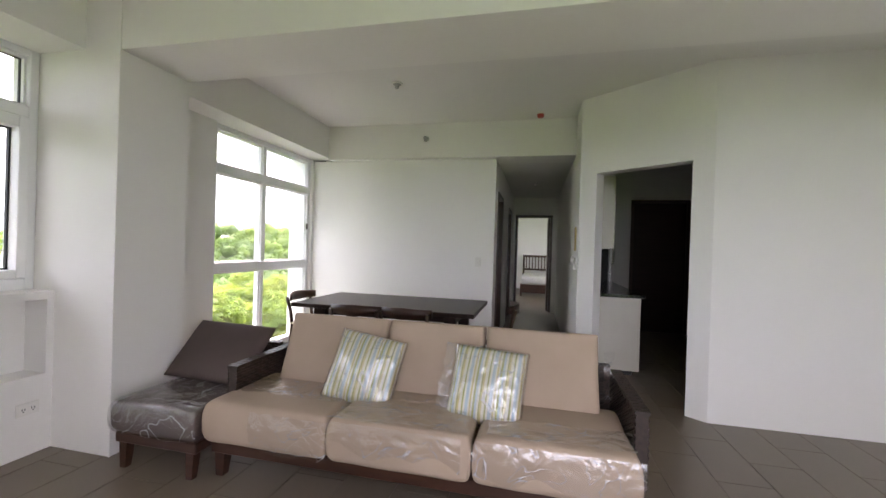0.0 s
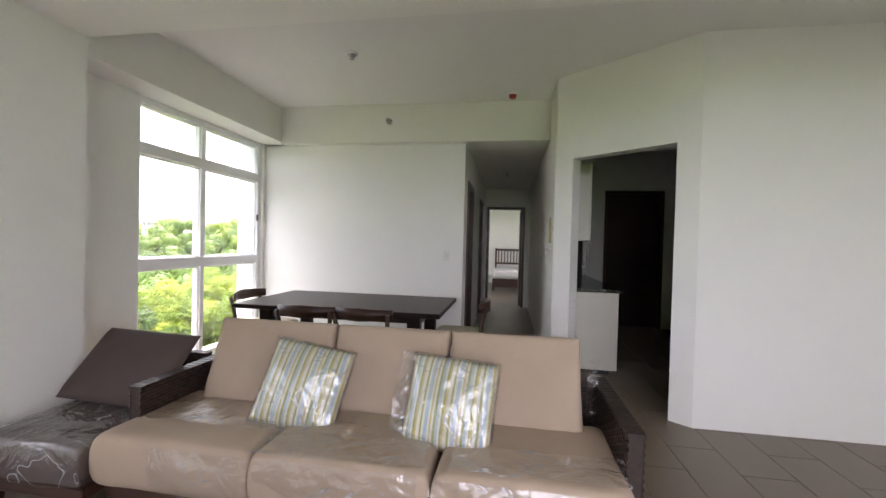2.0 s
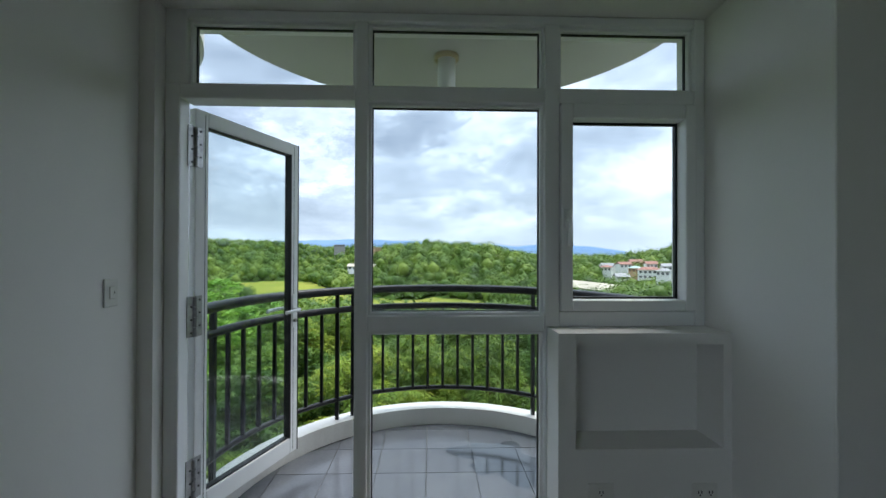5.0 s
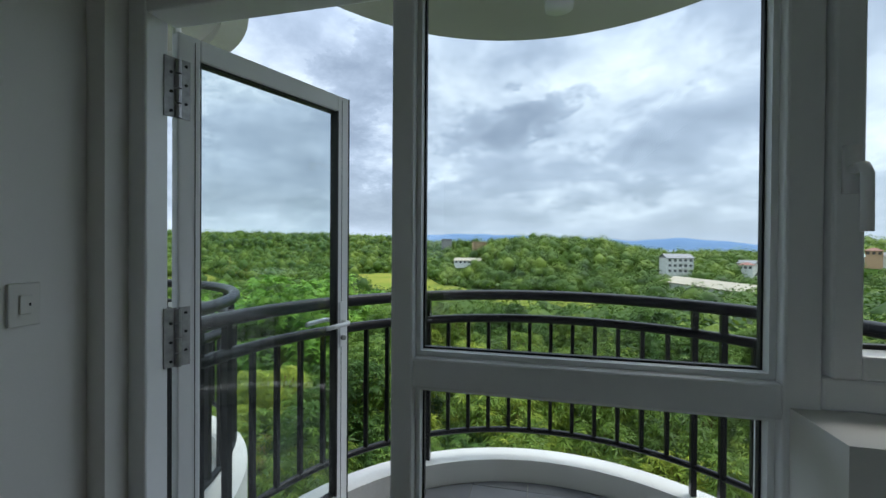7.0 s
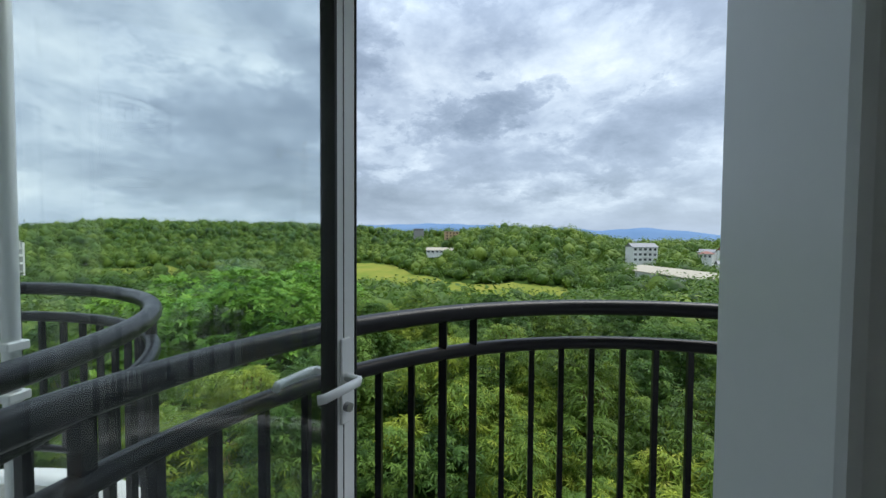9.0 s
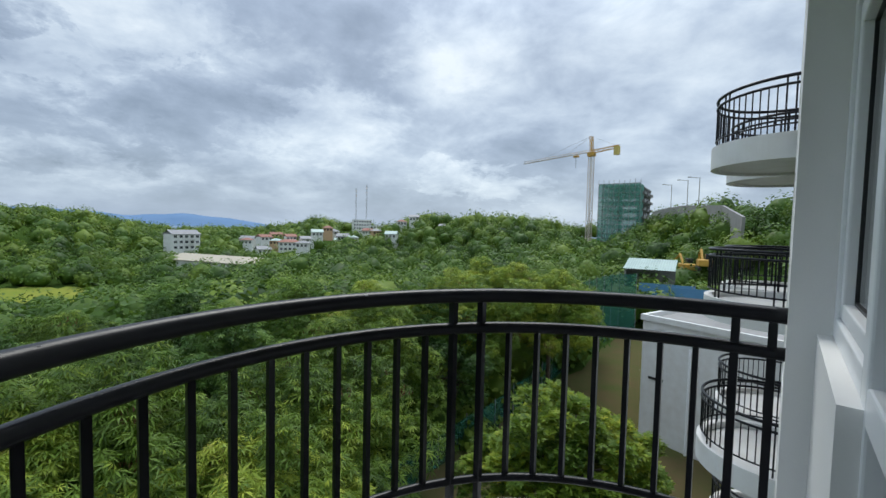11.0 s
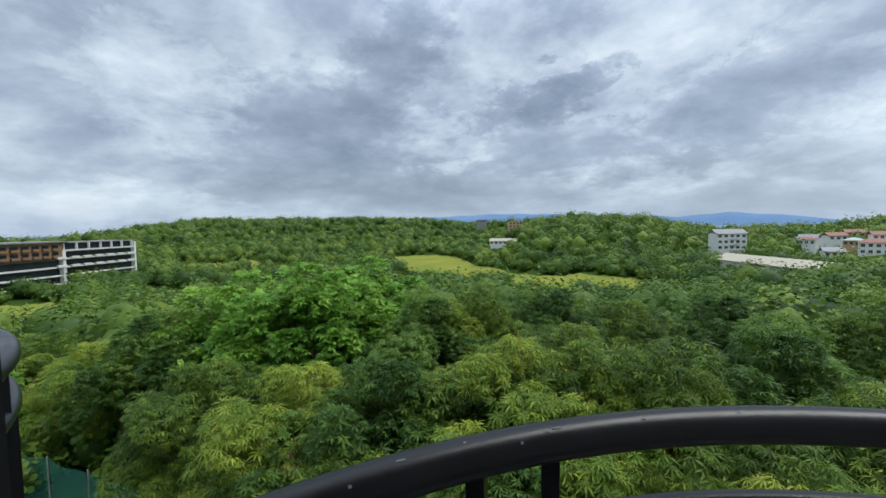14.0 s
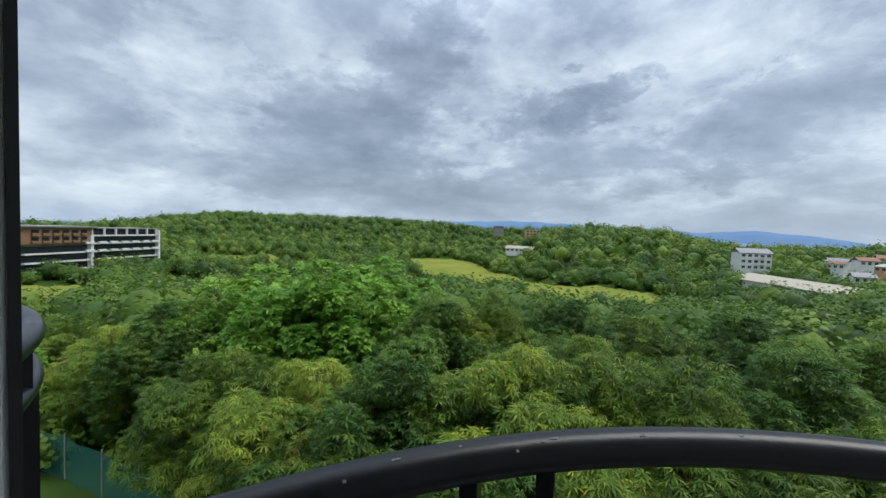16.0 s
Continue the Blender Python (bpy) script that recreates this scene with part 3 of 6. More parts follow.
bead_ring(window_1, Y_M2B + 0.056, Y_R - 0.053, 1.108, Z_T0 - 0.071, GX - 0.008, GX + 0.012, 0.014, GASKET, "gasket")
pane(window_1, Y_M2B + 0.058, Y_R - 0.055, 1.11, Z_T0 - 0.073)
hd = tube(bmesh.new(), [(FX1 + 0.02, Y_M2B + 0.03, 1.50), (FX1 + 0.06, Y_M2B + 0.03, 1.50), (FX1 + 0.068, Y_M2B + 0.03, 1.485), (FX1 + 0.066, Y_M2B + 0.032, 1.37)], 0.011, 10)
box(hd, FX1 + 0.02, FX1 + 0.03, Y_M2B + 0.016, Y_M2B + 0.044, 1.45, 1.55)
part("handle", hd, UPVC, window_1, "white casement handle", True)

# balcony door, hinged at the side wall and standing open
HINGE = Vector((-1.878, -0.6915, 0))
SWING = math.degrees(math.atan2(0.354, -0.935))
door_5 = thing("door_5", pose(HINGE.x, HINGE.y, 0, 0, 0, SWING), "white framed glass balcony door standing open", "door", kind="structure")
DW, DZ0, DZ1, DT = 0.763, 0.015, 2.055, 0.046
for d in ((-0.008, 0.066, DZ0, DZ1), (DW - 0.068, DW, DZ0, DZ1), (0.066, DW - 0.068, DZ0, DZ0 + 0.10), (0.066, DW - 0.068, DZ1 - 0.075, DZ1)):
    part("stile", rbox(d[0], d[1], -DT / 2, DT / 2, d[2], d[3], 0.005, 2), UPVC, door_5)
gk = boxes((0.064, 0.074, -0.012, 0.025, DZ0 + 0.10, DZ1 - 0.075), (DW - 0.074, DW - 0.066, -0.0245, 0.0245, DZ0 + 0.10, DZ1 - 0.075),
           (0.074, DW - 0.074, -0.012, 0.025, DZ0 + 0.098, DZ0 + 0.108), (0.074, DW - 0.074, -0.012, 0.025, DZ1 - 0.083, DZ1 - 0.073))
part("gasket", gk, GASKET, door_5)
# the outer flange of the stile laps over the frame when the door is shut
part("edge_flange", rbox(DW + 0.0005, DW + 0.020, DT / 2 - 0.018, DT / 2, DZ0, DZ1, 0.003, 1), UPVC, door_5, "white overlapping flange")
part("edge_gasket", boxes((DW, DW + 0.004, -DT / 2 - 0.002, -DT / 2 + 0.007, DZ0, DZ1), (DW + 0.020, DW + 0.026, DT / 2 - 0.020, DT / 2 + 0.001, DZ0, DZ1), (DW, DW + 0.005, -0.006, 0.003, DZ0, DZ1)), GASKET, door_5, "black rubber edge seal")
gp = part("pane", boxes((0.068, DW - 0.070, -0.003, 0.003, DZ0 + 0.102, DZ1 - 0.077)), GLASS_D, door_5, "slightly dusty door glass")
gp.visible_shadow = False
grooves = boxes(*[(x, x + 0.002, s * DT / 2 - 0.0015, s * DT / 2 + 0.0015, DZ0 + 0.02, DZ1 - 0.02) for x in (0.046, DW - 0.044) for s in (-1, 1)])
part("groove", grooves, GASKET, door_5, "thin dark seam along the stile")
for s in (1, -1):
    f = s * DT / 2
    plate = part("lock_plate", rbox(DW - 0.058, DW - 0.026, min(f, f + s * 0.008), max(f, f + s * 0.008), 0.84, 1.06, 0.003, 1), UPVC, door_5)
    lv = tube(bmesh.new(), [(DW - 0.042, f + s * 0.006, 0.96), (DW - 0.042, f + s * 0.05, 0.96), (DW - 0.055, f + s * 0.058, 0.96), (DW - 0.16, f + s * 0.056, 0.955), (DW - 0.172, f + s * 0.045, 0.953)], 0.011, 10)
    part("lever", lv, UPVC, plate, "", True)
    part("lock_cylinder", tube(bmesh.new(), [(DW - 0.042, f, 0.885), (DW - 0.042, f + s * 0.022, 0.885)], 0.012, 12), STEEL, plate, "worn brass-grey lock cylinder")
part("edge_bolt", tube(bmesh.new(), [(DW, 0.0, 1.29), (DW + 0.008, 0.0, 1.29)], 0.006, 10), STEEL, door_5)
for z in (1.86, 1.02, 0.22):
    hg = boxes((-0.004, 0.03, -DT / 2 - 0.004, -DT / 2, z - 0.10, z + 0.10), (-0.05, -0.012, -DT / 2 - 0.002, -DT / 2 + 0.002, z - 0.10, z + 0.10))
    for k in range(4):
        tube(hg, [(-0.009, -DT / 2 - 0.006, z - 0.10 + 0.05 * k), (-0.009, -DT / 2 - 0.006, z - 0.055 + 0.05 * k)], 0.010, 10)
    hinge = part("hinge", hg, STEEL, door_5, "scuffed steel butt hinge")
    for k in range(6):
        sc = tube(bmesh.new(), [(-0.030 + 0.046 * (k % 2), -DT / 2 - 0.003, z - 0.08 + 0.032 * k), (-0.030 + 0.046 * (k % 2), -DT / 2 - 0.007, z - 0.08 + 0.032 * k)], 0.005, 8)
        part("screw", sc, DARKHOLE, hinge)
setting("threshold", boxes((-1.93, -1.74, -0.66, 0.128, -0.05, 0.012)), UPVC, "white threshold of the balcony door", "threshold")

# ---- dining window ----
window_2 = thing("window_2", pose(0, 0, 0), "white sliding dining window with dusty glass", "window", kind="structure")
WX0, WX1, WG = -1.80, -1.69, -1.745
WL, WR = 3.255, 4.87
for d in ((3.20, WL, 0.06, ZB), (WR, 4.925, 0.06, ZB), (WL, WR, 2.425, ZB), (WL, WR, 2.0, 2.095), (WL, WR, 1.01, 1.11), (WL, WR, 0.06, 0.14)):
    frame_piece(window_2, *d, WX0, WX1)
WMID = 3.985
for d in ((WMID - 0.03, WMID + 0.03, 2.095, 2.425), (WMID - 0.035, WMID + 0.035, 1.11, 2.0), (WMID - 0.025, WMID + 0.025, 0.14, 1.01)):
    frame_piece(window_2, *d, WX0 + 0.01, WX1 - 0.01, "mullion")
for y0, y1 in ((WL, WMID - 0.03), (WMID + 0.03, WR)):
    for z0, z1 in ((2.095, 2.425), (1.11, 2.0), (0.14, 1.01)):
        bead_ring(window_2, y0, y1, z0, z1, WG - 0.02, WG + 0.025, 0.012)
        pane(window_2, y0 + 0.005, y1 - 0.005, z0 + 0.005, z1 - 0.005, WG, GLASS_W)
part("latch", rbox(WX1, WX1 + 0.02, WR - 0.028, WR - 0.008, 1.52, 1.60, 0.004, 1), GASKET, window_2, "small black sash latch")

# ---- balconies: ours and the neighbours' ----
CX, CY, RR = -2.03, 0.585, 1.335      # centre and radius of the railing
ZF = -0.125


def arc(r, a0, a1, n, z, cx=CX, cy=CY):
    return [(cx + r * math.cos(radians(a0 + (a1 - a0) * k / n)), cy + r * math.sin(radians(a0 + (a1 - a0) * k / n)), z) for k in range(n + 1)]


def half_disc(r, x_back, n=40):
    """The outline of a balcony slab: a half circle run back to the wall."""
    return [(x_back, CY - r)] + [(p[0], p[1]) for p in arc(r, -90, -270, n, 0)] + [(x_back, CY + r)]


def shell(r0, r1, z0, z1, x_back):
    """A curved upstand between two radii."""
    bm = bmesh.new()
    inner = [(x_back, CY - r0)] + [(p[0], p[1]) for p in arc(r0, -90, -270, 48, 0)] + [(x_back, CY + r0)]
    outer = [(x_back, CY - r1)] + [(p[0], p[1]) for p in arc(r1, -90, -270, 48, 0)] + [(x_back, CY + r1)]
    q = [[bm.verts.new((x, y, z)) for x, y in o] for o, z in ((inner, z0), (inner, z1), (outer, z1), (outer, z0))]
    n = len(inner)
    for a, b in ((0, 1), (1, 2), (2, 3), (3, 0)):
        for k in range(n - 1):
            bm.faces.new((q[a][k], q[a][k + 1], q[b][k + 1], q[b][k]))
    return bm


def make_railing(x_end):
    rail = thing("balcony_railing", pose(CX, CY, 0.01), "black painted steel balcony railing, scuffed on top", "railing", "balcony railings")
    off = Matrix.Translation((-CX, -CY, -0.01))

    def put(name, bm, label="", smooth=True):
        bm.transform(off)
        return part(name, bm, WIREBLACK, rail, label, smooth)

    def line(z):
        return [(x_end, CY - RR, z)] + arc(RR, -90, -270, 64, z) + [(x_end, CY + RR, z)]
    put("top_rail", tube(bmesh.new(), line(1.024), 0.032, 16))
    put("middle_rail", tube(bmesh.new(), line(0.876), 0.026, 12))
    put("bottom_rail", tube(bmesh.new(), line(0.165), 0.018, 10))
    # posts in pairs every 72.6 degrees, and square balusters between them
    pairs = [180 + 38.4, 180 + 32.7, 180 - 34.2, 180 - 39.9, 180 + 84, 180 + 90, 180 - 85, 180 - 90]
    for a in pairs:
        p = arc(RR, a, a, 1, 0)[0]
        b = bmesh.new()
        bar(b, (p[0], p[1], 0.0), (p[0], p[1], 1.01), 0.029, 0.029)
        put("post", b, "", False)
    angles = [180 + 32.7 - 5.575 * k for k in range(1, 12)]
    angles += [180 + 38.4 + 5.7 * k for k in range(1, 8)] + [180 - 39.9 - 5.64 * k for k in range(1, 8)]
    for a in angles:
        p = arc(RR, a, a, 1, 0)[0]
        b = bmesh.new()
        bar(b, (p[0], p[1], 0.165), (p[0], p[1], 0.885), 0.022, 0.022)
        put("baluster", b, "", False)
    return rail


railing = make_railing(-1.99)
# scuffs worn through the paint on the top rail
for a0, a1, tilt, w in ((163, 163.6, 50, 0.9), (212.2, 212.9, 65, 0.3), (213.2, 213.5, 58, 0.3), (215.4, 215.6, 40, 0.4), (223.5, 224.1, 70, 0.25), (227.0, 227.2, 45, 0.4), (205.5, 205.9, 60, 0.25), (219.3, 219.5, 75, 0.3), (198.1, 198.4, 66, 0.3)):
    sb = bmesh.new()
    q = []
    for a in (a0, a1):
        for e in (tilt - 9 * w, tilt + 9 * w):
            r = RR - 0.0328 * math.cos(radians(e))
            q.append(sb.verts.new((r * math.cos(radians(a)), r * math.sin(radians(a)), 1.024 - 0.01 + 0.0328 * math.sin(radians(e)))))
    sb.faces.new((q[0], q[1], q[3], q[2]))
    part("paint_scuff", sb, CHIP, railing, "bare scuff in the black paint")

curb = setting("balcony_curb", shell(RR - 0.075, RR + 0.075, -0.46, 0.01, XO + 0.001), CONC, "white painted curved concrete curb, rust-stained", "curb")
sl = bmesh.new()
prism(sl, half_disc(RR - 0.075, XO + 0.001)[::-1], -0.40, ZF - 0.008)
setting("balcony_floor", sl, GROUT2, "balcony slab under dark grey tiles", "floor")
up_sl = bmesh.new()
prism(up_sl, ([(XO, CY - 1.46)] + [(p[0], p[1]) for p in arc(1.46, -90, -270, 44, 0)] + [(XO, CY + 1.46)])[::-1], 2.70, 3.10)
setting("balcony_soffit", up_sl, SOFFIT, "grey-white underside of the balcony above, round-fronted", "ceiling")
drain = thing("drain_pipe", pose(-2.62, 0.60, 2.70), "short white plastic drain pipe stub under the balcony above", "pipe")
db = tube(bmesh.new(), [(0, 0, 0.0), (0, 0, -0.30)], 0.062, 20)
part("pipe", db, UPVC, drain, "", True)
part("collar", tube(bmesh.new(), [(0, 0, 0.0), (0, 0, -0.03)], 0.085, 20), material("aged_sealant", (0.55, 0.46, 0.28), (0.45, 0.37, 0.22), 12, 0.7, 0.2), drain, "yellowed sealant collar", True)

# slim white downpipe at the near end of the neighbouring balcony
dp = thing("downpipe", pose(-2.42, -1.26, 0), "slim white plastic downpipe beside the neighbouring balcony", "pipe")
part("pipe", tube(bmesh.new(), [(0, 0, 0.0), (0, 0, 2.8)], 0.019, 12), UPVC, dp, "", True)
for z in (1.03, 0.90, 0.18):
    part("clamp", rbox(-0.026, 0.026, -0.026, 0.026, z - 0.012, z + 0.012, 0.003, 1), UPVC, dp)

# the balcony beside ours and those further along the facade
for k, (dy, dz) in enumerate(((-2.92, 0.0), (10.35, 0.0), (10.35, 3.2), (10.35, -3.2), (13.25, 0.0), (13.25, 3.2), (13.25, -3.2), (13.25, -6.4), (10.35, -6.4), (-2.92, 3.2))):
    copy_thing(railing, pose(CX, CY + dy, 0.01 + dz))
    nbm = shell(RR - 0.075, RR + 0.075, -0.46, 0.01, XO + 0.001)
    prism(nbm, half_disc(RR - 0.077, XO + 0.001)[::-1], -0.40, ZF)
    nbm.transform(Matrix.Translation((0, dy, dz)))
    setting("balcony_slab", nbm, CONC, "white round-fronted concrete balcony slab of the same facade", "balcony")
up = copy_thing(railing, pose(CX, CY, 3.21))
# facade of the block, with the glazed bays of the neighbours
fac = boxes((XO, -1.60, -14.0, -1.1, -14.0, 14.0), (XO, -1.60, YD + 0.31, 9.85, -14, 14), (XO, -1.60, 12.1, 12.75, -14, 14), (XO, -1.60, 15.0, 26, -14, 14),
            (XO, -1.60, -1.1, YD + 0.31, -14, -0.33), (XO, -1.60, -1.1, YD + 0.31, ZC + 0.21, 14))
for zz in (-6.4, -3.2, 0.0, 3.2, 6.4):
    for y0 in (9.85, 12.75):
        box(fac, XO, -1.60, y0, y0 + 2.25, zz + 2.5, zz + 3.2)
setting("facade", fac, CONC, "white painted facade of the apartment block", "facade")
for zz in (-6.4, -3.2, 0.0, 3.2):
    for y0 in (9.85, 12.75):
        w = thing("window", pose(-1.8, y0 + 1.12, zz), "white framed balcony window of a neighbouring flat", "window", "neighbour windows", "structure")
        part("window_frame", boxes((-0.05, 0.05, -1.12, -1.05, 0, 2.5), (-0.05, 0.05, 1.05, 1.12, 0, 2.5), (-0.05, 0.05, -1.05, 1.05, 2.4, 2.5), (-0.05, 0.05, -0.04, 0.04, 0, 2.4)), UPVC, w)
        part("pane", boxes((-0.004, 0.004, -1.05, 1.05, 0, 2.4)), GLASS if (zz == 0.0 and y0 == 9.85) else DARKHOLE, w, "window glass").visible_shadow = zz != 0.0

# balcony tiles
me_t = rbox(-0.1635, 0.1635, -0.1635, 0.1635, -0.008, 0.0, 0.002, 1)
tile_me = bpy.data.meshes.new("tile")
me_t.to_mesh(tile_me)
me_t.free()
tile_me.materials.append(SLATE)
b_floor = bpy.data.objects["balcony_floor"]
for i in range(-12, 8):
    for j in range(-6, 7):
        x, y = -2.03 + 0.33 * i, CY + 0.05 + 0.33 * j
        lim = RR - 0.08

        def keep(px, py):
            py = min(max(py, CY - lim), CY + lim)
            dx, dy = px - CX, py - CY
            if dx < 0 and math.hypot(dx, dy) > lim:
                k = lim / math.hypot(dx, dy)
                return CX + dx * k, CY + dy * k
            return px, py
        corners = [(x + sx * 0.1635, y + sy * 0.1635) for sx, sy in ((-1, -1), (1, -1), (1, 1), (-1, 1))]
        if min(c[0] for c in corners) > -1.93 or all(keep(*c) != c for c in corners):
            continue
        if all(keep(*c) == c for c in corners) and corners[1][0] < -1.87:
            t = new("tile", tile_me)
            t.parent = b_floor
            t.location = (x, y, ZF)
            continue
        edge = []
        for a, b in zip(corners, corners[1:] + corners[:1]):
            for k in range(5):
                p = keep(min(a[0] + (b[0] - a[0]) * k / 5, -1.88), a[1] + (b[1] - a[1]) * k / 5)
                if not edge or math.hypot(p[0] - edge[-1][0], p[1] - edge[-1][1]) > 0.004:
                    edge.append(p)
        if len(edge) > 2:
            cut = bmesh.new()
            prism(cut, edge, ZF - 0.008, ZF)
            part("tile", cut, SLATE, b_floor)

# rainwater standing on the tiles
pud = bmesh.new()
ring_p = []
for k in range(40):
    a = 2 * math.pi * k / 40
    r = 0.30 + 0.09 * math.sin(2 * a + 0.6) + 0.06 * math.sin(5 * a) + 0.03 * math.sin(9 * a + 1)
    ring_p.append(pud.verts.new((-2.66 + 0.8 * r * math.cos(a), 1.02 + 1.15 * r * math.sin(a), ZF + 0.0035)))
pud.faces.new(ring_p)
WET = glass("rainwater", (0.75, 0.78, 0.80))
tagged(part("puddle", pud, WET, None, "thin puddle of rainwater on the grey balcony tiles"), "thin puddle of rainwater on the grey balcony tiles", "puddle")

# ---- land, sea and sky line ----
OX, OY = -2.3, 0.0
rng = np.random.default_rng(7)
# bearing (degrees to the left of +y), distance and height of the ridge's ground, and height of the valley before it
RIDGE = np.array([(-40, 120, 6, -12), (-8, 120, 6, -12), (5, 130, 4, -12), (11, 190, 5, -12), (20, 260, -3, -13), (32, 330, 3, -17), (43, 340, 6, -21), (46.5, 400, -1, -21), (50, 430, -6, -20), (54, 440, -4, -20), (58, 450, 0, -20),
                  (64, 560, -13, -20), (75, 520, -13, -22), (81, 400, 0, -26), (89, 400, 3, -27), (97, 480, -1, -27), (104, 760, -4, -27), (111, 800, 8, -27), (120, 800, 11, -27), (128, 820, 11, -27), (137, 860, 13, -26),
                  (144, 760, 1, -25), (151, 640, -13, -24), (158, 560, -17, -23), (165, 520, -17, -22), (200, 520, -16, -20)], float)


def terrain(x, y):
    """Height of the ground: yard, wooded valley, ridge and fall to the sea."""
    x, y = np.asarray(x, float), np.asarray(y, float)
    dx, dy = x - OX, y - OY
    r = np.hypot(dx, dy)
    a = np.degrees(np.arctan2(-dx, dy))
    a = np.where(a < -90, a + 360, a)
    rd, rz, vz = (np.interp(a, RIDGE[:, 0], RIDGE[:, k]) for k in (1, 2, 3))
    near = -12.0
    s1 = np.clip((r - 35) / 120, 0, 1)
    s1 = s1 * s1 * (3 - 2 * s1)
    s2 = np.clip((r / rd - 0.42) / 0.55, 0, 1)
    s2 = s2 * s2 * (3 - 2 * s2)
    s3 = np.clip((r / rd - 1.02) / 0.7, 0, 1)
    s3 = s3 * s3 * (3 - 2 * s3)
    z = near + (vz - near) * s1
    z = z + (rz - z) * s2
    z = z + (-45 - z) * s3
    bump = 1.6 * np.sin(x / 37 + 1.3) * np.cos(y / 29) + 1.0 * np.sin(x / 17 + y / 23)
    return z + bump * np.clip((r - 60) / 100, 0, 1) * (1 - s3)


def np_mesh(name, verts, faces, mat):
    me = bpy.data.meshes.new(name)
    n, k = faces.shape
    me.vertices.add(len(verts))
    me.vertices.foreach_set("co", np.ascontiguousarray(verts, np.float32).ravel())
    me.loops.add(n * k)
    me.polygons.add(n)
    me.loops.foreach_set("vertex_index", np.ascontiguousarray(faces, np.int32).ravel())
    me.polygons.foreach_set("loop_start", np.arange(0, n * k, k, dtype=np.int32))
    me.update(calc_edges=True)
    me.materials.append(mat)
    return me


SOIL = material("dark_undergrowth", (0.060, 0.100, 0.022), (0.030, 0.055, 0.012), 0.08, 1.0, fine=0.8, spec=0.0)
GRASS = material("yellow_green_meadow", (0.27, 0.245, 0.055), (0.13, 0.19, 0.032), 0.045, 1.0, fine=0.35, spec=0.0)
LAWN = material("trodden_yard_grass", (0.070, 0.085, 0.028), (0.105, 0.075, 0.040), 0.4, 1.0, fine=4.0, spec=0.0)
SEA = material("grey_blue_sea", (0.10, 0.16, 0.23), (0.08, 0.13, 0.19), 0.002, 0.5, fine=0.02)
ISLE = material("haze_tinted_hills", (0.16, 0.24, 0.36), (0.13, 0.21, 0.33), 0.002, 1.0, spec=0.0, fine=0.01)

NA, radii = 288, np.concatenate([np.linspace(2, 60, 14), np.linspace(72, 900, 70), np.geomspace(930, 4600, 16)])
ang = np.radians(np.linspace(0, 360, NA, endpoint=False))
gx = OX - radii[:, None] * np.sin(ang)[None]
gy = OY + radii[:, None] * np.cos(ang)[None]
gz = terrain(gx, gy)
gv = np.stack([gx, gy, gz], -1).reshape(-1, 3)
idx = np.arange(len(radii) * NA).reshape(len(radii), NA)
gf = np.stack([idx[:-1], np.roll(idx, -1, 1)[:-1], np.roll(idx, -1, 1)[1:], idx[1:]], -1).reshape(-1, 4)
ground = new("ground", np_mesh("ground", gv, gf, SOIL))
ground.data.shade_smooth()
tagged(ground, "overgrown green land falling to a valley", "ground", kind="structure")
wv = np.concatenate([np.stack([OX - r * np.sin(ang), OY + r * np.cos(ang), np.full(NA, -21.5)], -1) for r in (600, 4700)])
widx = np.arange(2 * NA).reshape(2, NA)
wf = np.stack([widx[0], np.roll(widx[0], -1), np.roll(widx[1], -1), widx[1]], -1)
tagged(new("water", np_mesh("water", wv, wf, SEA)), "calm grey-blue sea on the horizon", "sea", kind="structure")


def sector(name, a0, a1, near, far, n, mat, label, category):
    """A strip of open ground between two distances that vary with bearing."""
    m = 10
    aa = np.linspace(a0, a1, n)
    nr, fr = np.interp(aa, *zip(*near)), np.interp(aa, *zip(*far))
    wob = 1.6 * np.sin(aa * 1.7) + 1.2 * np.sin(aa * 4.1)
    rr = nr[None] + wob + (fr - nr)[None] * np.linspace(0, 1, m)[:, None]
    x, y = OX - rr * np.sin(np.radians(aa)), OY + rr * np.cos(np.radians(aa))
    v = np.stack([x, y, terrain(x, y) + 0.5], -1).reshape(-1, 3)
    i = np.arange(m * n).reshape(m, n)
    f = np.stack([i[:-1, :-1], i[:-1, 1:], i[1:, 1:], i[1:, :-1]], -1).reshape(-1, 4)
    ob = new(name, np_mesh(name, v, f, mat))
    ob.data.shade_smooth()
    return tagged(ob, label, category, kind="structure")


FIELDS = [(79, 115, [(79, 174), (84, 166), (90, 160), (96, 166), (103, 196), (109, 224), (113.5, 246), (115, 300)], [(79, 184), (83, 198), (86, 200), (93, 214), (98.5, 238), (103, 290), (106, 340), (109, 392), (115, 392)]),
          (127, 141, [(127, 300), (129.5, 258), (134, 272), (138, 292), (141, 340)], [(127, 350), (131.5, 365), (133, 393), (141, 388)]),
          (138, 144, [(138, 196), (144, 170)], [(138, 206), (144, 228)]),
          (150, 163, [(150, 165), (153, 125), (156, 90), (163, 80)], [(150, 185), (152, 220), (163, 228)])]
for a0, a1, nr, fr in FIELDS:
    sector("field", a0, a1, nr, fr, 60, GRASS, "open yellow-green meadow among the trees", "meadow")


def in_field(a, r, pad=3.0):
    hit = np.zeros(a.shape, bool)
    for a0, a1, nr, fr in FIELDS:
        hit |= (a > a0 - 0.3) & (a < a1 + 0.3) & (r > np.interp(a, *zip(*nr)) - pad) & (r < np.interp(a, *zip(*fr)) + pad)
    return hit


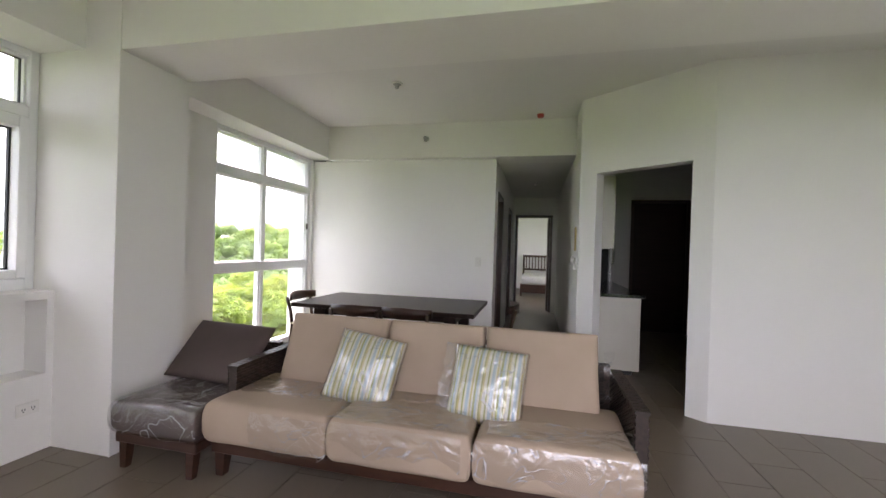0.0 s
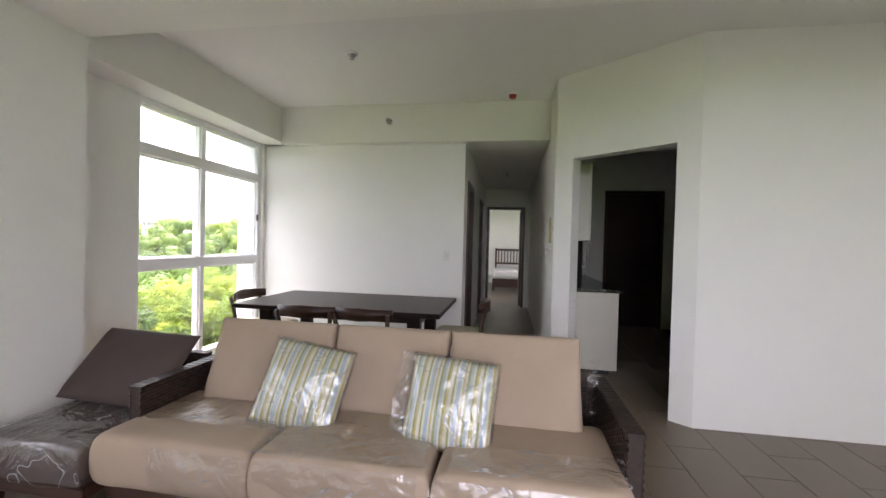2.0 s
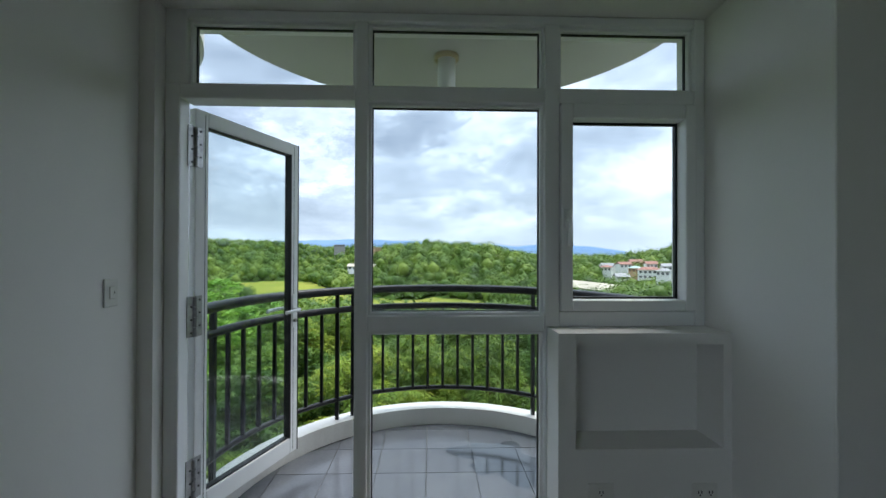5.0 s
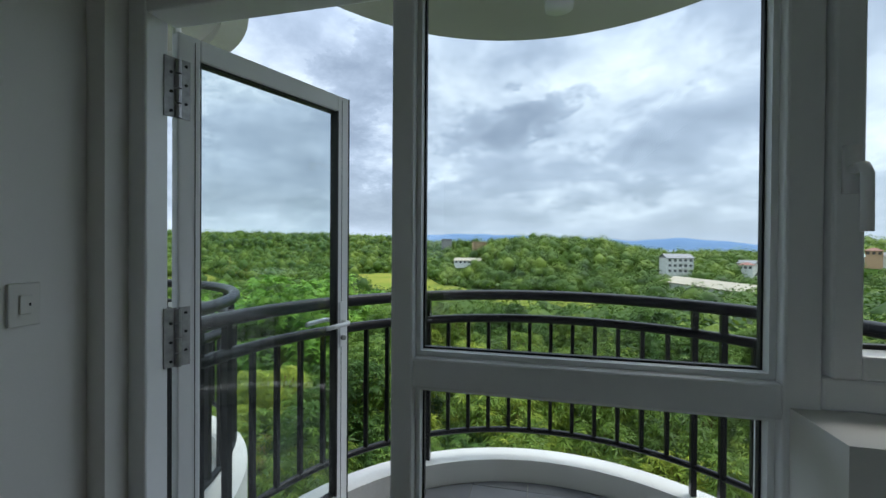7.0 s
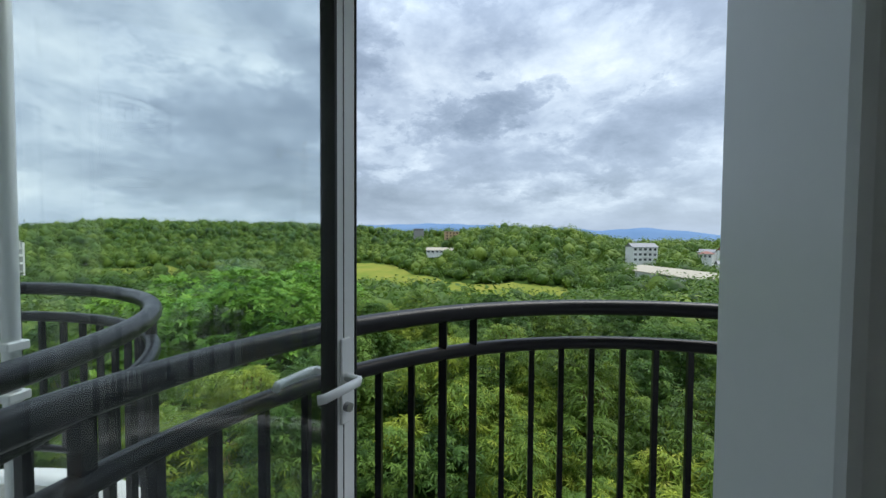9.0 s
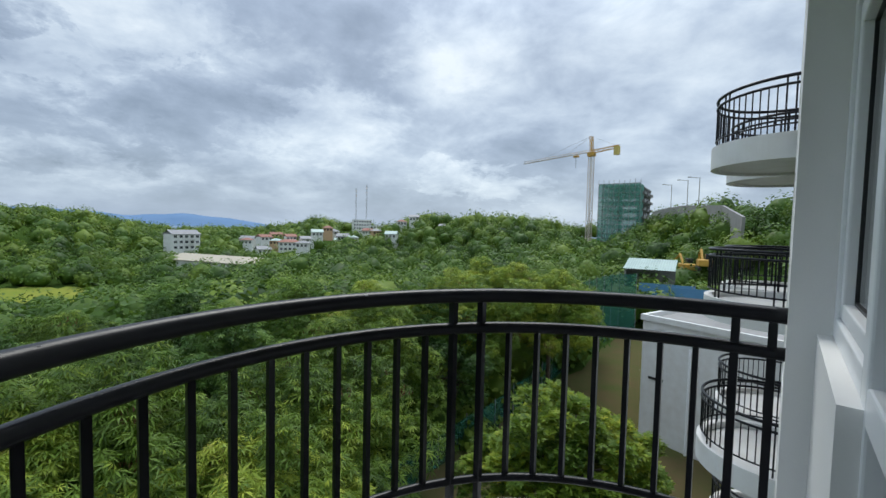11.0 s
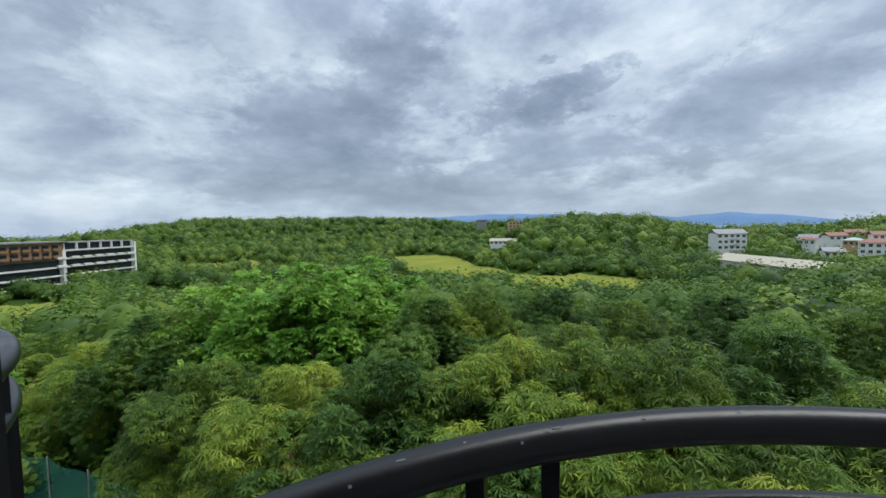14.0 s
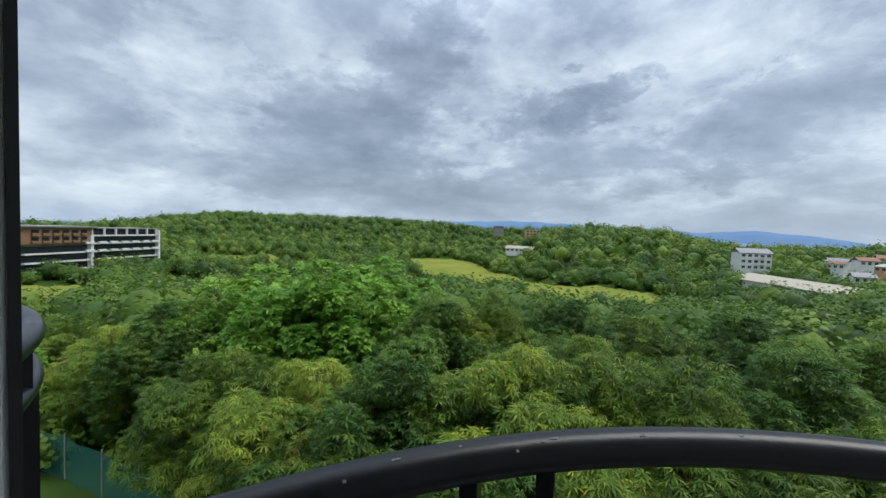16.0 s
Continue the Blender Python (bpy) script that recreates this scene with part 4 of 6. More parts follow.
# distant hills across the water, air haze painted in as their blue
def isle(name, prof, dist, label):
    b = np.linspace(prof[0][0], prof[-1][0], 70)
    h = np.interp(b, *zip(*prof)) * (1 + 0.06 * np.sin(b * 5.1) + 0.04 * np.sin(b * 11.7))
    rows = []
    for rr, k in ((dist - 200, 0.0), (dist - 90, 0.55), (dist, 1.0), (dist + 200, 0.0)):
        rows.append(np.stack([OX - rr * np.sin(np.radians(b)), OY + rr * np.cos(np.radians(b)), -22 + h * k], -1))
    v = np.concatenate(rows)
    i = np.arange(4 * 70).reshape(4, 70)
    f = np.stack([i[:-1, :-1], i[:-1, 1:], i[1:, 1:], i[1:, :-1]], -1).reshape(-1, 4)
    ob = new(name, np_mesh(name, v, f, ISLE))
    ob.data.shade_smooth()
    return tagged(ob, label, "hills", kind="structure")


isle("backdrop", [(62.5, 0), (63.5, 20), (66, 55), (70, 85), (73.5, 105), (75, 92), (78, 75), (82, 100), (90, 120), (100, 140), (112, 110), (122, 60), (128, 0)], 4000, "hills beyond the sea under cloud, distance haze painted in as blue")

# ---- woods ----
WOODS = leaf_material("woodland_leaves", (0.020, 0.050, 0.009), (0.078, 0.148, 0.019), (0.19, 0.262, 0.034), None, "tint")
LEAF_A = leaf_material("feathery_leaves", (0.028, 0.066, 0.010), (0.140, 0.225, 0.026), (0.40, 0.45, 0.05), (0.26, 0.17, 0.07), "tint")
POD = material("dry_seed_pods", (0.20, 0.085, 0.045), (0.12, 0.05, 0.03), 3.0, 0.8)
LEAF_B = leaf_material("broad_glossy_leaves", (0.018, 0.048, 0.012), (0.070, 0.142, 0.024), (0.18, 0.28, 0.04), None, "tint")
LEAF_C = leaf_material("lush_light_leaves", (0.05, 0.125, 0.014), (0.15, 0.31, 0.036), (0.29, 0.46, 0.06), None, "tint")
LEAF_Y = leaf_material("yellow_green_leaves", (0.035, 0.09, 0.012), (0.17, 0.25, 0.022), (0.48, 0.46, 0.035), None, "tint")
BARK = material("grey_brown_bark", (0.13, 0.10, 0.075), (0.06, 0.045, 0.035), 3, 0.9, 0.4)


def turns(n):
    """Random rotation matrices."""
    q = rng.normal(size=(n, 4))
    q /= np.linalg.norm(q, axis=1, keepdims=True)
    w, x, y, z = q.T
    return np.stack([np.stack([1 - 2 * (y * y + z * z), 2 * (x * y - w * z), 2 * (x * z + w * y)], -1),
                     np.stack([2 * (x * y + w * z), 1 - 2 * (x * x + z * z), 2 * (y * z - w * x)], -1),
                     np.stack([2 * (x * z - w * y), 2 * (y * z + w * x), 1 - 2 * (x * x + y * y)], -1)], 1)


def ico(sub):
    bm = bmesh.new()
    bmesh.ops.create_icosphere(bm, subdivisions=sub, radius=1.0)
    bm.verts.index_update()
    v = np.array([tuple(p.co) for p in bm.verts])
    f = np.array([[p.index for p in q.verts] for q in bm.faces])
    bm.free()
    return v, f


CORE_FINE, CORE = ico(2), ico(1)


def wood_mesh(name, r0, r1, a0, a1, space, tufts, size, crown, core):
    """Many crowns of leaf tufts scattered over the land, as one mesh."""
    area = 0.5 * math.radians(a1 - a0) * (r1 * r1 - r0 * r0)
    n = int(area / space ** 2)
    r = np.sqrt(rng.uniform(r0 * r0, r1 * r1, n))
    a = rng.uniform(a0, a1, n)
    ok = ~in_field(a, r)
    rd = np.interp(a, RIDGE[:, 0], RIDGE[:, 1])
    ok &= r < rd * 1.12
    for (b0, b1, q0, q1) in CLEAR:
        ok &= ~((a > b0) & (a < b1) & (r > q0) & (r < q1))
    r, a = r[ok], a[ok]
    n = len(r)
    x, y = OX - r * np.sin(np.radians(a)), OY + r * np.cos(np.radians(a))
    z = terrain(x, y)
    cr = np.minimum(crown * rng.lognormal(0, 0.28, n), 1.45 * crown)
    ch = cr * rng.uniform(0.75, 1.25, n)
    d = rng.normal(size=(n, tufts, 3))
    d[..., 2] = np.abs(d[..., 2]) * 0.9 - 0.25
    d /= np.linalg.norm(d, axis=2, keepdims=True)
    lump = 0.76 + 0.36 * rng.random((n, tufts, 1))
    c = d * lump * np.stack([cr, cr, ch], -1)[:, None, :]
    c += np.stack([x, y, z + ch * 0.75], -1)[:, None, :]
    c = c.reshape(-1, 3)
    t = len(c)
    # a lumpy leaf mass fills each crown behind its tufts
    cv, cf = core
    k = len(cv)
    lumps = 0.80 + 0.34 * rng.random((n, k, 1))
    mass = cv[None] * lumps * np.stack([cr, cr, ch], -1)[:, None, :] * 0.72 + np.stack([x, y, z + ch * 0.7], -1)[:, None, :]
    mass_f = (cf[None] + (np.arange(n) * k)[:, None, None]).reshape(-1, 3)
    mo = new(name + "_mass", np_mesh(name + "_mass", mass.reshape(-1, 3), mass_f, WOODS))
    mo.data.shade_smooth()
    mt = mo.data.attributes.new("tint", "FLOAT", "FACE")
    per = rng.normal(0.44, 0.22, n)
    # mass tinted darker than its tufts, painting in shade between them
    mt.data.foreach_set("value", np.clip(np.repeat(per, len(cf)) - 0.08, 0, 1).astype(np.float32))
    tagged(mo, "dense green woodland canopy", "woods", kind="stuff")
    base = np.array([(-0.5, -0.35, 0), (0.55, -0.3, 0.1), (0.45, 0.4, -0.08), (-0.4, 0.42, 0.12)])
    s = size * rng.uniform(0.6, 1.4, t)
    nrm = d.reshape(-1, 3) + rng.normal(scale=0.33, size=(t, 3)) + np.array([0, 0, 0.35])
    nrm /= np.linalg.norm(nrm, axis=1, keepdims=True)
    u = np.cross(nrm, rng.normal(size=(t, 3)))
    u /= np.linalg.norm(u, axis=1, keepdims=True)
    w = np.cross(nrm, u)
    v = c[:, None, :] + s[:, None, None] * (base[None, :, 0:1] * u[:, None] + base[None, :, 1:2] * w[:, None] + base[None, :, 2:3] * nrm[:, None])
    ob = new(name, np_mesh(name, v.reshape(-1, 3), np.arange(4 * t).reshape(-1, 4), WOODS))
    tint = ob.data.attributes.new("tint", "FLOAT", "FACE")
    # tufts that face up are tinted lighter, painting in lit crown tops
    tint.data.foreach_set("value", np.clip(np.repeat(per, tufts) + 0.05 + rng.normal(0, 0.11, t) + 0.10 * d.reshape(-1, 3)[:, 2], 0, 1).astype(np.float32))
    return tagged(ob, "dense green woodland canopy", "woods", kind="stuff")


# bearings and distances kept free of trees: yard, buildings, roads
CLEAR = [(-40, 19, 0, 62), (-40, 33, 0, 27), (33, 50, 0, 22), (139, 168, 0, 28), (13, 22, 185, 262), (144, 150, 268, 330), (150, 156, 245, 310), (156, 162, 232, 290), (46, 54.5, 318, 420), (54.4, 57.6, 282, 342), (58, 62.8, 256, 318), (71, 74.6, 262, 315),
         (97, 102.5, 336, 382), (39.5, 42, 285, 335), (62.8, 67.2, 286, 350), (96.5, 99.0, 392, 484), (93.2, 94.8, 405, 450), (44, 45.2, 310, 345)]
wood_mesh("undergrowth", 8, 40, 30, 165, 2.1, 120, 0.30, 1.25, CORE)
wood_mesh("woods_near", 34, 120, -25, 165, 4.9, 330, 0.42, 3.0, CORE_FINE)
wood_mesh("woods_middle", 110, 260, -15, 165, 6.0, 150, 0.66, 3.7, CORE_FINE)
wood_mesh("woods_far", 250, 520, -15, 165, 8.4, 80, 0.95, 4.7, CORE)
wood_mesh("woods_ridge", 500, 950, 50, 165, 11.0, 44, 1.3, 5.8, CORE)


def fan(n, l, w, droop, spread):
    """A twig tip: leaves fanned out round it and hanging down towards their ends."""
    v, f = [], []
    for k in range(n):
        a = radians(spread) * (k / (n - 1) - 0.5) + 0.2 * math.sin(5.0 * k)
        ll = l * (0.75 + 0.45 * ((k * 7) % 5) / 4)
        c, s = math.cos(a), math.sin(a)
        rise = 0.16 * math.sin(2.3 * k)
        b = len(v)
        for t, y in ((0.06, 0.0), (0.5, -w / 2), (1.0, 0.0), (0.5, w / 2)):
            x = ll * t
            v.append((x * c - y * s, x * s + y * c, ll * (rise * t - droop * t * t)))
        f.append((b, b + 1, b + 2, b + 3))
    return np.array(v), np.array(f)


STYLE = {"feather": (fan(9, 0.26, 0.042, 0.5, 300), 0.30), "narrow": (fan(8, 0.19, 0.052, 0.45, 330), 0.25), "lush": (fan(7, 0.25, 0.12, 0.35, 320), 0.2), "shrub": (fan(8, 0.13, 0.055, 0.2, 340), 0.0)}


def make_tree(name, height, radius, style, mat, label, billows, twigs, seed):
    """A tapered trunk with limbs, and a crown of leafy billows, each a shell of many small leaves."""
    g = np.random.default_rng(seed)
    tree = thing(name, pose(0, 0, -60), label, "tree", "trees below the balcony")
    bm = bmesh.new()
    fork = height * 0.40
    lean = g.normal(scale=0.25, size=2)
    tube(bm, [(0, 0, -0.5), (lean[0] * 0.4, lean[1] * 0.4, fork * 0.5), (lean[0], lean[1], fork)], 0.20, 8, 0.13)
    zc = height * 0.55
    k = np.arange(billows)
    cz = np.clip(1.0 - 1.35 * (k + 0.5) / billows + g.normal(scale=0.06, size=billows), -0.4, 0.98)
    ca = 2.399 * k + g.normal(scale=0.25, size=billows)
    br = radius * g.uniform(0.17, 0.34, billows)
    out = g.uniform(0.60, 1.02, billows)
    ch = np.sqrt(1 - cz ** 2)
    lobe = 1 + 0.18 * np.sin(3 * ca + seed)
    ctr = np.stack([lean[0] + radius * out * lobe * ch * np.cos(ca), lean[1] + radius * out * lobe * ch * np.sin(ca), zc + (height - zc - 0.3) * out * cz], -1)
    for q in range(0, billows, 3):
        tip = Vector(ctr[q])
        s = Vector((lean[0], lean[1], fork * g.uniform(0.75, 1.0)))
        tube(bm, [s, s.lerp(tip, 0.5) + Vector((0, 0, 0.3)), tip], 0.06, 5, 0.015, False)
    part("trunk", bm, BARK, tree, "", True)
    (tv, tf), sag = STYLE[style]
    n = billows * twigs
    off = g.normal(size=(n, 3)) + np.array([0, 0, 0.35])
    off /= np.linalg.norm(off, axis=1, keepdims=True)
    rad = np.repeat(br, twigs) * (0.62 + 0.42 * g.random(n) ** 0.6)
    pos = np.repeat(ctr, twigs, 0) + off * rad[:, None] * np.array([1.0, 1.0, 0.80])
    yaw = np.arctan2(off[:, 1], off[:, 0]) + g.normal(scale=0.7, size=n)
    pit = np.clip(0.55 * off[:, 2] - sag, -0.7, 0.5) + g.normal(0, 0.25, n)
    rol = g.normal(scale=0.35, size=n)
    sc = g.uniform(0.65, 1.3, n)
    cy, sy, cp, sp = np.cos(yaw), np.sin(yaw), np.cos(pit), np.sin(pit)
    cr, sr = np.cos(rol), np.sin(rol)
    px, py, pz = tv[None, :, 0], tv[None, :, 1], tv[None, :, 2]
    y1, z1 = py * cr[:, None] - pz * sr[:, None], py * sr[:, None] + pz * cr[:, None]
    x2, z2 = px * cp[:, None] - z1 * sp[:, None], px * sp[:, None] + z1 * cp[:, None]
    v = np.stack([x2 * cy[:, None] - y1 * sy[:, None], x2 * sy[:, None] + y1 * cy[:, None], z2], -1) * sc[:, None, None] + pos[:, None]
    f = (tf[None] + (np.arange(n) * len(tv))[:, None, None]).reshape(-1, 4)
    me = np_mesh("crown", v.reshape(-1, 3), f, mat)
    tint = me.attributes.new("tint", "FLOAT", "FACE")
    young = (g.random(n) < (0.16 if style == "feather" else 0.05)) * 0.45
    val = np.repeat(np.repeat(g.normal(0.42, 0.22, billows), twigs) + g.normal(0, 0.17, n) + young, len(tf))
    tint.data.foreach_set("value", np.clip(val, 0, 1).astype(np.float32))
    cr_ob = new("crown", me)
    cr_ob.parent = tree
    # hanging clusters of dry seed pods at the outer twigs
    pv, pf = [], []
    for q in range(0, billows, 4) if style == "feather" else ():
        top = ctr[q] + np.array([ctr[q][0] - lean[0], ctr[q][1] - lean[1], 1.4]) / radius * br[q] * 0.8
        for _ in range(40):
            b = top + g.normal(scale=(0.24, 0.24, 0.10))
            t, w2, l2 = g.uniform(0, 6.28), 0.022, g.uniform(0.14, 0.26)
            ax = np.array((math.cos(t), math.sin(t), 0)) * w2
            dn = np.array((g.normal(0, 0.05), g.normal(0, 0.05), -l2))
            i = len(pv)
            pv += [b, b + dn * 0.5 - ax, b + dn, b + dn * 0.5 + ax]
            pf.append((i, i + 1, i + 2, i + 3))
    if pv:
        pods = new("seed_pod_cluster", np_mesh("seed_pod_cluster", np.array(pv), np.array(pf), POD))
        pods.parent = tree
        tagged(pods, "dry reddish-brown seed pods", kind="stuff")
    return tree


KINDS = [make_tree("tree", 9.0, 3.6, "feather", LEAF_A, "feathery light-green tree with brown seed pods", 40, 130, 11),
         make_tree("tree", 8.0, 3.2, "feather", LEAF_A, "feathery light-green tree, drooping sprays", 36, 125, 12),
         make_tree("tree", 8.6, 3.3, "narrow", LEAF_B, "dense dark-green narrow-leaved tree", 42, 125, 13),
         make_tree("tree", 5.2, 2.0, "shrub", LEAF_Y, "bushy yellow-green shrub tree", 40, 110, 14),
         make_tree("tree", 8.6, 3.6, "lush", LEAF_C, "lush bright-green broad-leaved tree", 44, 110, 15)]


def plant(kind, bearing, dist, top, turn, scale=1.0, first=[]):
    x, y = OX - dist * math.sin(radians(bearing)), OY + dist * math.cos(radians(bearing))
    h = (9.0, 8.0, 8.6, 5.2, 8.6)[kind] * scale
    z = float(terrain(x, y)) if top is None else top - h
    m = pose(x, y, z, 0, 0, turn) @ Matrix.Diagonal((scale, scale, scale, 1))
    src = KINDS[kind]
    if kind in first:
        ob = copy_thing(src, pose(x, y, z, 0, 0, turn))
        ob.scale = (scale,) * 3
    else:
        first.append(kind)
        src.matrix_basis = m


# trees below the balcony: kind, bearing, distance, height of the top, turn, size
for kind, bearing, dist, top, turn, size in (
        (4, 126, 25, -1.0, 0, 1.25), (2, 113, 14, -2.6, 40, 1.05), (0, 101, 14, -2.2, 80, 1.05), (0, 91, 16, -2.2, 120, 1.05), (4, 134, 30, -1.8, 200, 1.25), (4, 119, 31, -1.2, 130, 1.25),
        (1, 79, 15, -2.4, 160, 1.1), (2, 68, 20, -2.4, 20, 1.1), (0, 58, 16, -2.8, 210, 1.1), (1, 51, 22, -2.2, 250, 1.1), (0, 38, 28, -1.4, 300, 1.15), (0, 127, 16, -3.2, 15, 1.05),
        (0, 31, 32, -0.9, 10, 1.1), (1, 62, 12, -4.2, 70, 1.0), (0, 69, 11, -4.2, 100, 1.0), (1, 88, 10.5, -4.2, 30, 1.0), (2, 106, 10.5, -4.2, 150, 1.0),
        (1, 122, 11, -4.6, 190, 1.0), (2, 142, 29, -3.4, 330, 1.1), (1, 153, 40, -5.6, 15, 1.1), (2, 110, 24, -2.4, 66, 1.1), (1, 103, 25, -2.2, 222, 1.1),
        (2, 95, 26, -2.3, 111, 1.1), (0, 84, 27, -2.8, 333, 1.1), (2, 74, 29, -2.6, 44, 1.1), (2, 62, 29, -2.4, 150, 1.15), (0, 50, 27, -1.8, 260, 1.1), (2, 67, 24, -3.4, 290, 1.1),
        (2, 43, 26, -2.6, 75, 1.1), (1, 35, 37, -1.2, 185, 1.1), (0, 25, 33, -1.4, 20, 1.1), (1, 24, 40, -2.6, 290, 1.05), (2, 78, 9.5, -5.4, 12, 0.9), (4, 97, 9.5, -5.8, 52, 0.9),
        (2, 117, 16, -4.0, 82, 0.95), (2, 128, 14, -4.6, 182, 0.95), (3, 22.5, 14.5, -3.8, 0, 1.25), (3, 18, 17, -5.4, 90, 1.1), (3, 26.5, 15, -5.6, 200, 1.1), (3, 13, 14.5, -6.6, 40, 1.0),
        (0, 138, 21, -4.0, 33, 1.0), (1, 126, 11, -5.2, 250, 0.95), (0, 148, 33, -5.0, 310, 1.05), (4, 159, 38, -6.0, 140, 1.0)):
    plant(kind, bearing, dist, top, turn, size)

# ---- furniture ----


def cushion(w, d, h, puff=0.5, seed=0, res=22, wrinkle=0.006, square=False):
    """A soft cushion: width x, depth y, thickness z about its middle, rounded rim and fuller centre."""
    bm = bmesh.new()
    noise_off = Vector((seed * 3.7, seed * 1.9, seed * 5.3))
    grids = {}
    for side in (1, -1):
        g = []
        for j in range(res + 1):
            row = []
            for i in range(res + 1):
                u, v = 2 * i / res - 1, 2 * j / res - 1
                if square:
                    u = math.copysign(1 - (1 - abs(u)) ** 1.7, u)
                    v = math.copysign(1 - (1 - abs(v)) ** 1.7, v)
                rim = (1 - abs(u) ** (26 if square else 7)) * (1 - abs(v) ** (26 if square else 7))
                if square:
                    rim = rim ** 0.55
                dome = (1 - u * u) * (1 - v * v)
                x, y = u * w / 2, v * d / 2
                pin = 1 - 0.02 * (1 - abs(v)) * (abs(u) > 0.9)
                z = side * h / 2 * ((1 - puff) * max(0.0, rim) ** 0.5 + puff * (0.35 + 0.65 * dome) * max(0.0, rim) ** 0.5)
                nv = noise.noise(Vector((x * 5, y * 5, side * 2.0)) + noise_off) + 0.5 * noise.noise(Vector((x * 14, y * 9, side * 3.0)) + noise_off)
                z += side * wrinkle * nv * max(0.0, rim) ** 0.5
                border = i in (0, res) or j in (0, res)
                if border and side == -1:
                    row.append(grids[1][j][i])
                else:
                    row.append(bm.verts.new((x * pin, y, 0 if border else z)))
            g.append(row)
        grids[side] = g
        for j in range(res):
            for i in range(res):
                q = (g[j][i], g[j][i + 1], g[j + 1][i + 1], g[j + 1][i])
                bm.faces.new(q if side == 1 else q[::-1])
    return bm


def film_over(w, d, h, seed, gap=0.006, res=40, drop=0.0, ragged=0.03):
    """A sheet of crinkled film lying over a cushion top, its rim hanging ragged."""
    bm = bmesh.new()
    off = Vector((seed * 2.3, seed * 7.1, 1.0))
    g = []
    for j in range(res + 1):
        row = []
        for i in range(res + 1):
            u, v = 2 * i / res - 1, 2 * j / res - 1
            e = max(abs(u), abs(v))
            x, y = u * w / 2, v * d / 2
            rag = noise.noise(Vector((x * 9, y * 9, 4)) + off) * ragged * (e > 0.97)
            fold = abs(noise.noise(Vector((x * 6 + y * 3, y * 2.4, 0)) + off)) * 0.012 + abs(noise.noise(Vector((x * 21, y * 13, 3)) + off)) * 0.006
            z = h / 2 + gap + fold - drop * max(0.0, (e - 0.86) / 0.14) ** 1.6
            row.append(bm.verts.new((x + rag + 0.4 * fold, y + rag, z)))
        g.append(row)
    for j in range(res):
        for i in range(res):
            bm.faces.new((g[j][i], g[j][i + 1], g[j + 1][i + 1], g[j + 1][i]))
    return bm


def wound(bm, m):
    bm.transform(m)
    return bm


def weave(x0, x1, y0, y1, z0, z1, axis, pitch=0.017):
    """A rattan panel: a core with rows of over-and-under strands on both faces and a bound rim."""
    bm = boxes((x0 + 0.006, x1 - 0.006, y0 + 0.006, y1 - 0.006, z0, z1 - 0.006))
    n = int((z1 - z0) / pitch)
    a0, a1 = (y0, y1) if axis == "y" else (x0, x1)
    seg = max(2, int((a1 - a0) / 0.032))
    for k in range(n):
        z = z0 + (k + 0.5) * (z1 - z0) / n
        for side in (0, 1):
            for s in range(seg):
                over = (s + k) % 2
                p = a0 + (s + 0.02) * (a1 - a0) / seg
                q = a0 + (s + 0.98) * (a1 - a0) / seg
                hgt = 0.0065 if over else 0.002
                if axis == "y":
                    xs = (x1 - 0.006, x1 - 0.006 + hgt) if side else (x0 + 0.006 - hgt, x0 + 0.006)
                    box(bm, xs[0], xs[1], p, q, z - pitch * 0.42, z + pitch * 0.42)
                else:
                    ys = (y1 - 0.006, y1 - 0.006 + hgt) if side else (y0 + 0.006 - hgt, y0 + 0.006)
                    box(bm, p, q, ys[0], ys[1], z - pitch * 0.42, z + pitch * 0.42)
    m = max(4, int((a1 - a0) / 0.02))
    for s in range(m):
        p, q = a0 + s * (a1 - a0) / m, a0 + (s + 0.9) * (a1 - a0) / m
        if axis == "y":
            box(bm, x0 - 0.002, x1 + 0.002, p, q, z1 - 0.012, z1 + 0.003 + 0.002 * (s % 2))
        else:
            box(bm, p, q, y0 - 0.002, y1 + 0.002, z1 - 0.012, z1 + 0.003 + 0.002 * (s % 2))
    return bm


def leg(x, y, h, top=0.055, foot=0.036, splay=(0.0, 0.0)):
    bm = bmesh.new()
    lo = [bm.verts.new((x + splay[0] + sx * foot / 2, y + splay[1] + sy * foot / 2, 0)) for sx, sy in ((-1, -1), (1, -1), (1, 1), (-1, 1))]
    hi = [bm.verts.new((x + sx * top / 2, y + sy * top / 2, h)) for sx, sy in ((-1, -1), (1, -1), (1, 1), (-1, 1))]
    bm.faces.new(lo[::-1])
    bm.faces.new(hi)
    for k in range(4):
        bm.faces.new((lo[k], lo[(k + 1) % 4], hi[(k + 1) % 4], hi[k]))
    return bm


# three-seat sofa
SX0, SX1, SY = -0.405, 1.915, 1.80
sofa = thing("sofa", pose(0, 0, 0), "dark rattan three-seat sofa with beige cushions in packing film", "sofa")
for x in (SX0 + 0.06, SX1 - 0.06):
    part("leg", leg(x, SY + 0.09, 0.205, 0.075, 0.045, (0, -0.015)), WOOD, sofa, "tapered reddish wooden leg")
    part("leg", leg(x, 2.58, 0.205, 0.075, 0.045), WOOD, sofa, "tapered reddish wooden leg")
part("seat_rail", rbox(SX0, SX1, SY + 0.05, SY + 0.10, 0.125, 0.206, 0.006, 1), WOOD, sofa)
part("seat_base", rbox(SX0 + 0.03, SX1 - 0.03, SY + 0.10, 2.62, 0.15, 0.206, 0.006, 1), WOOD, sofa)
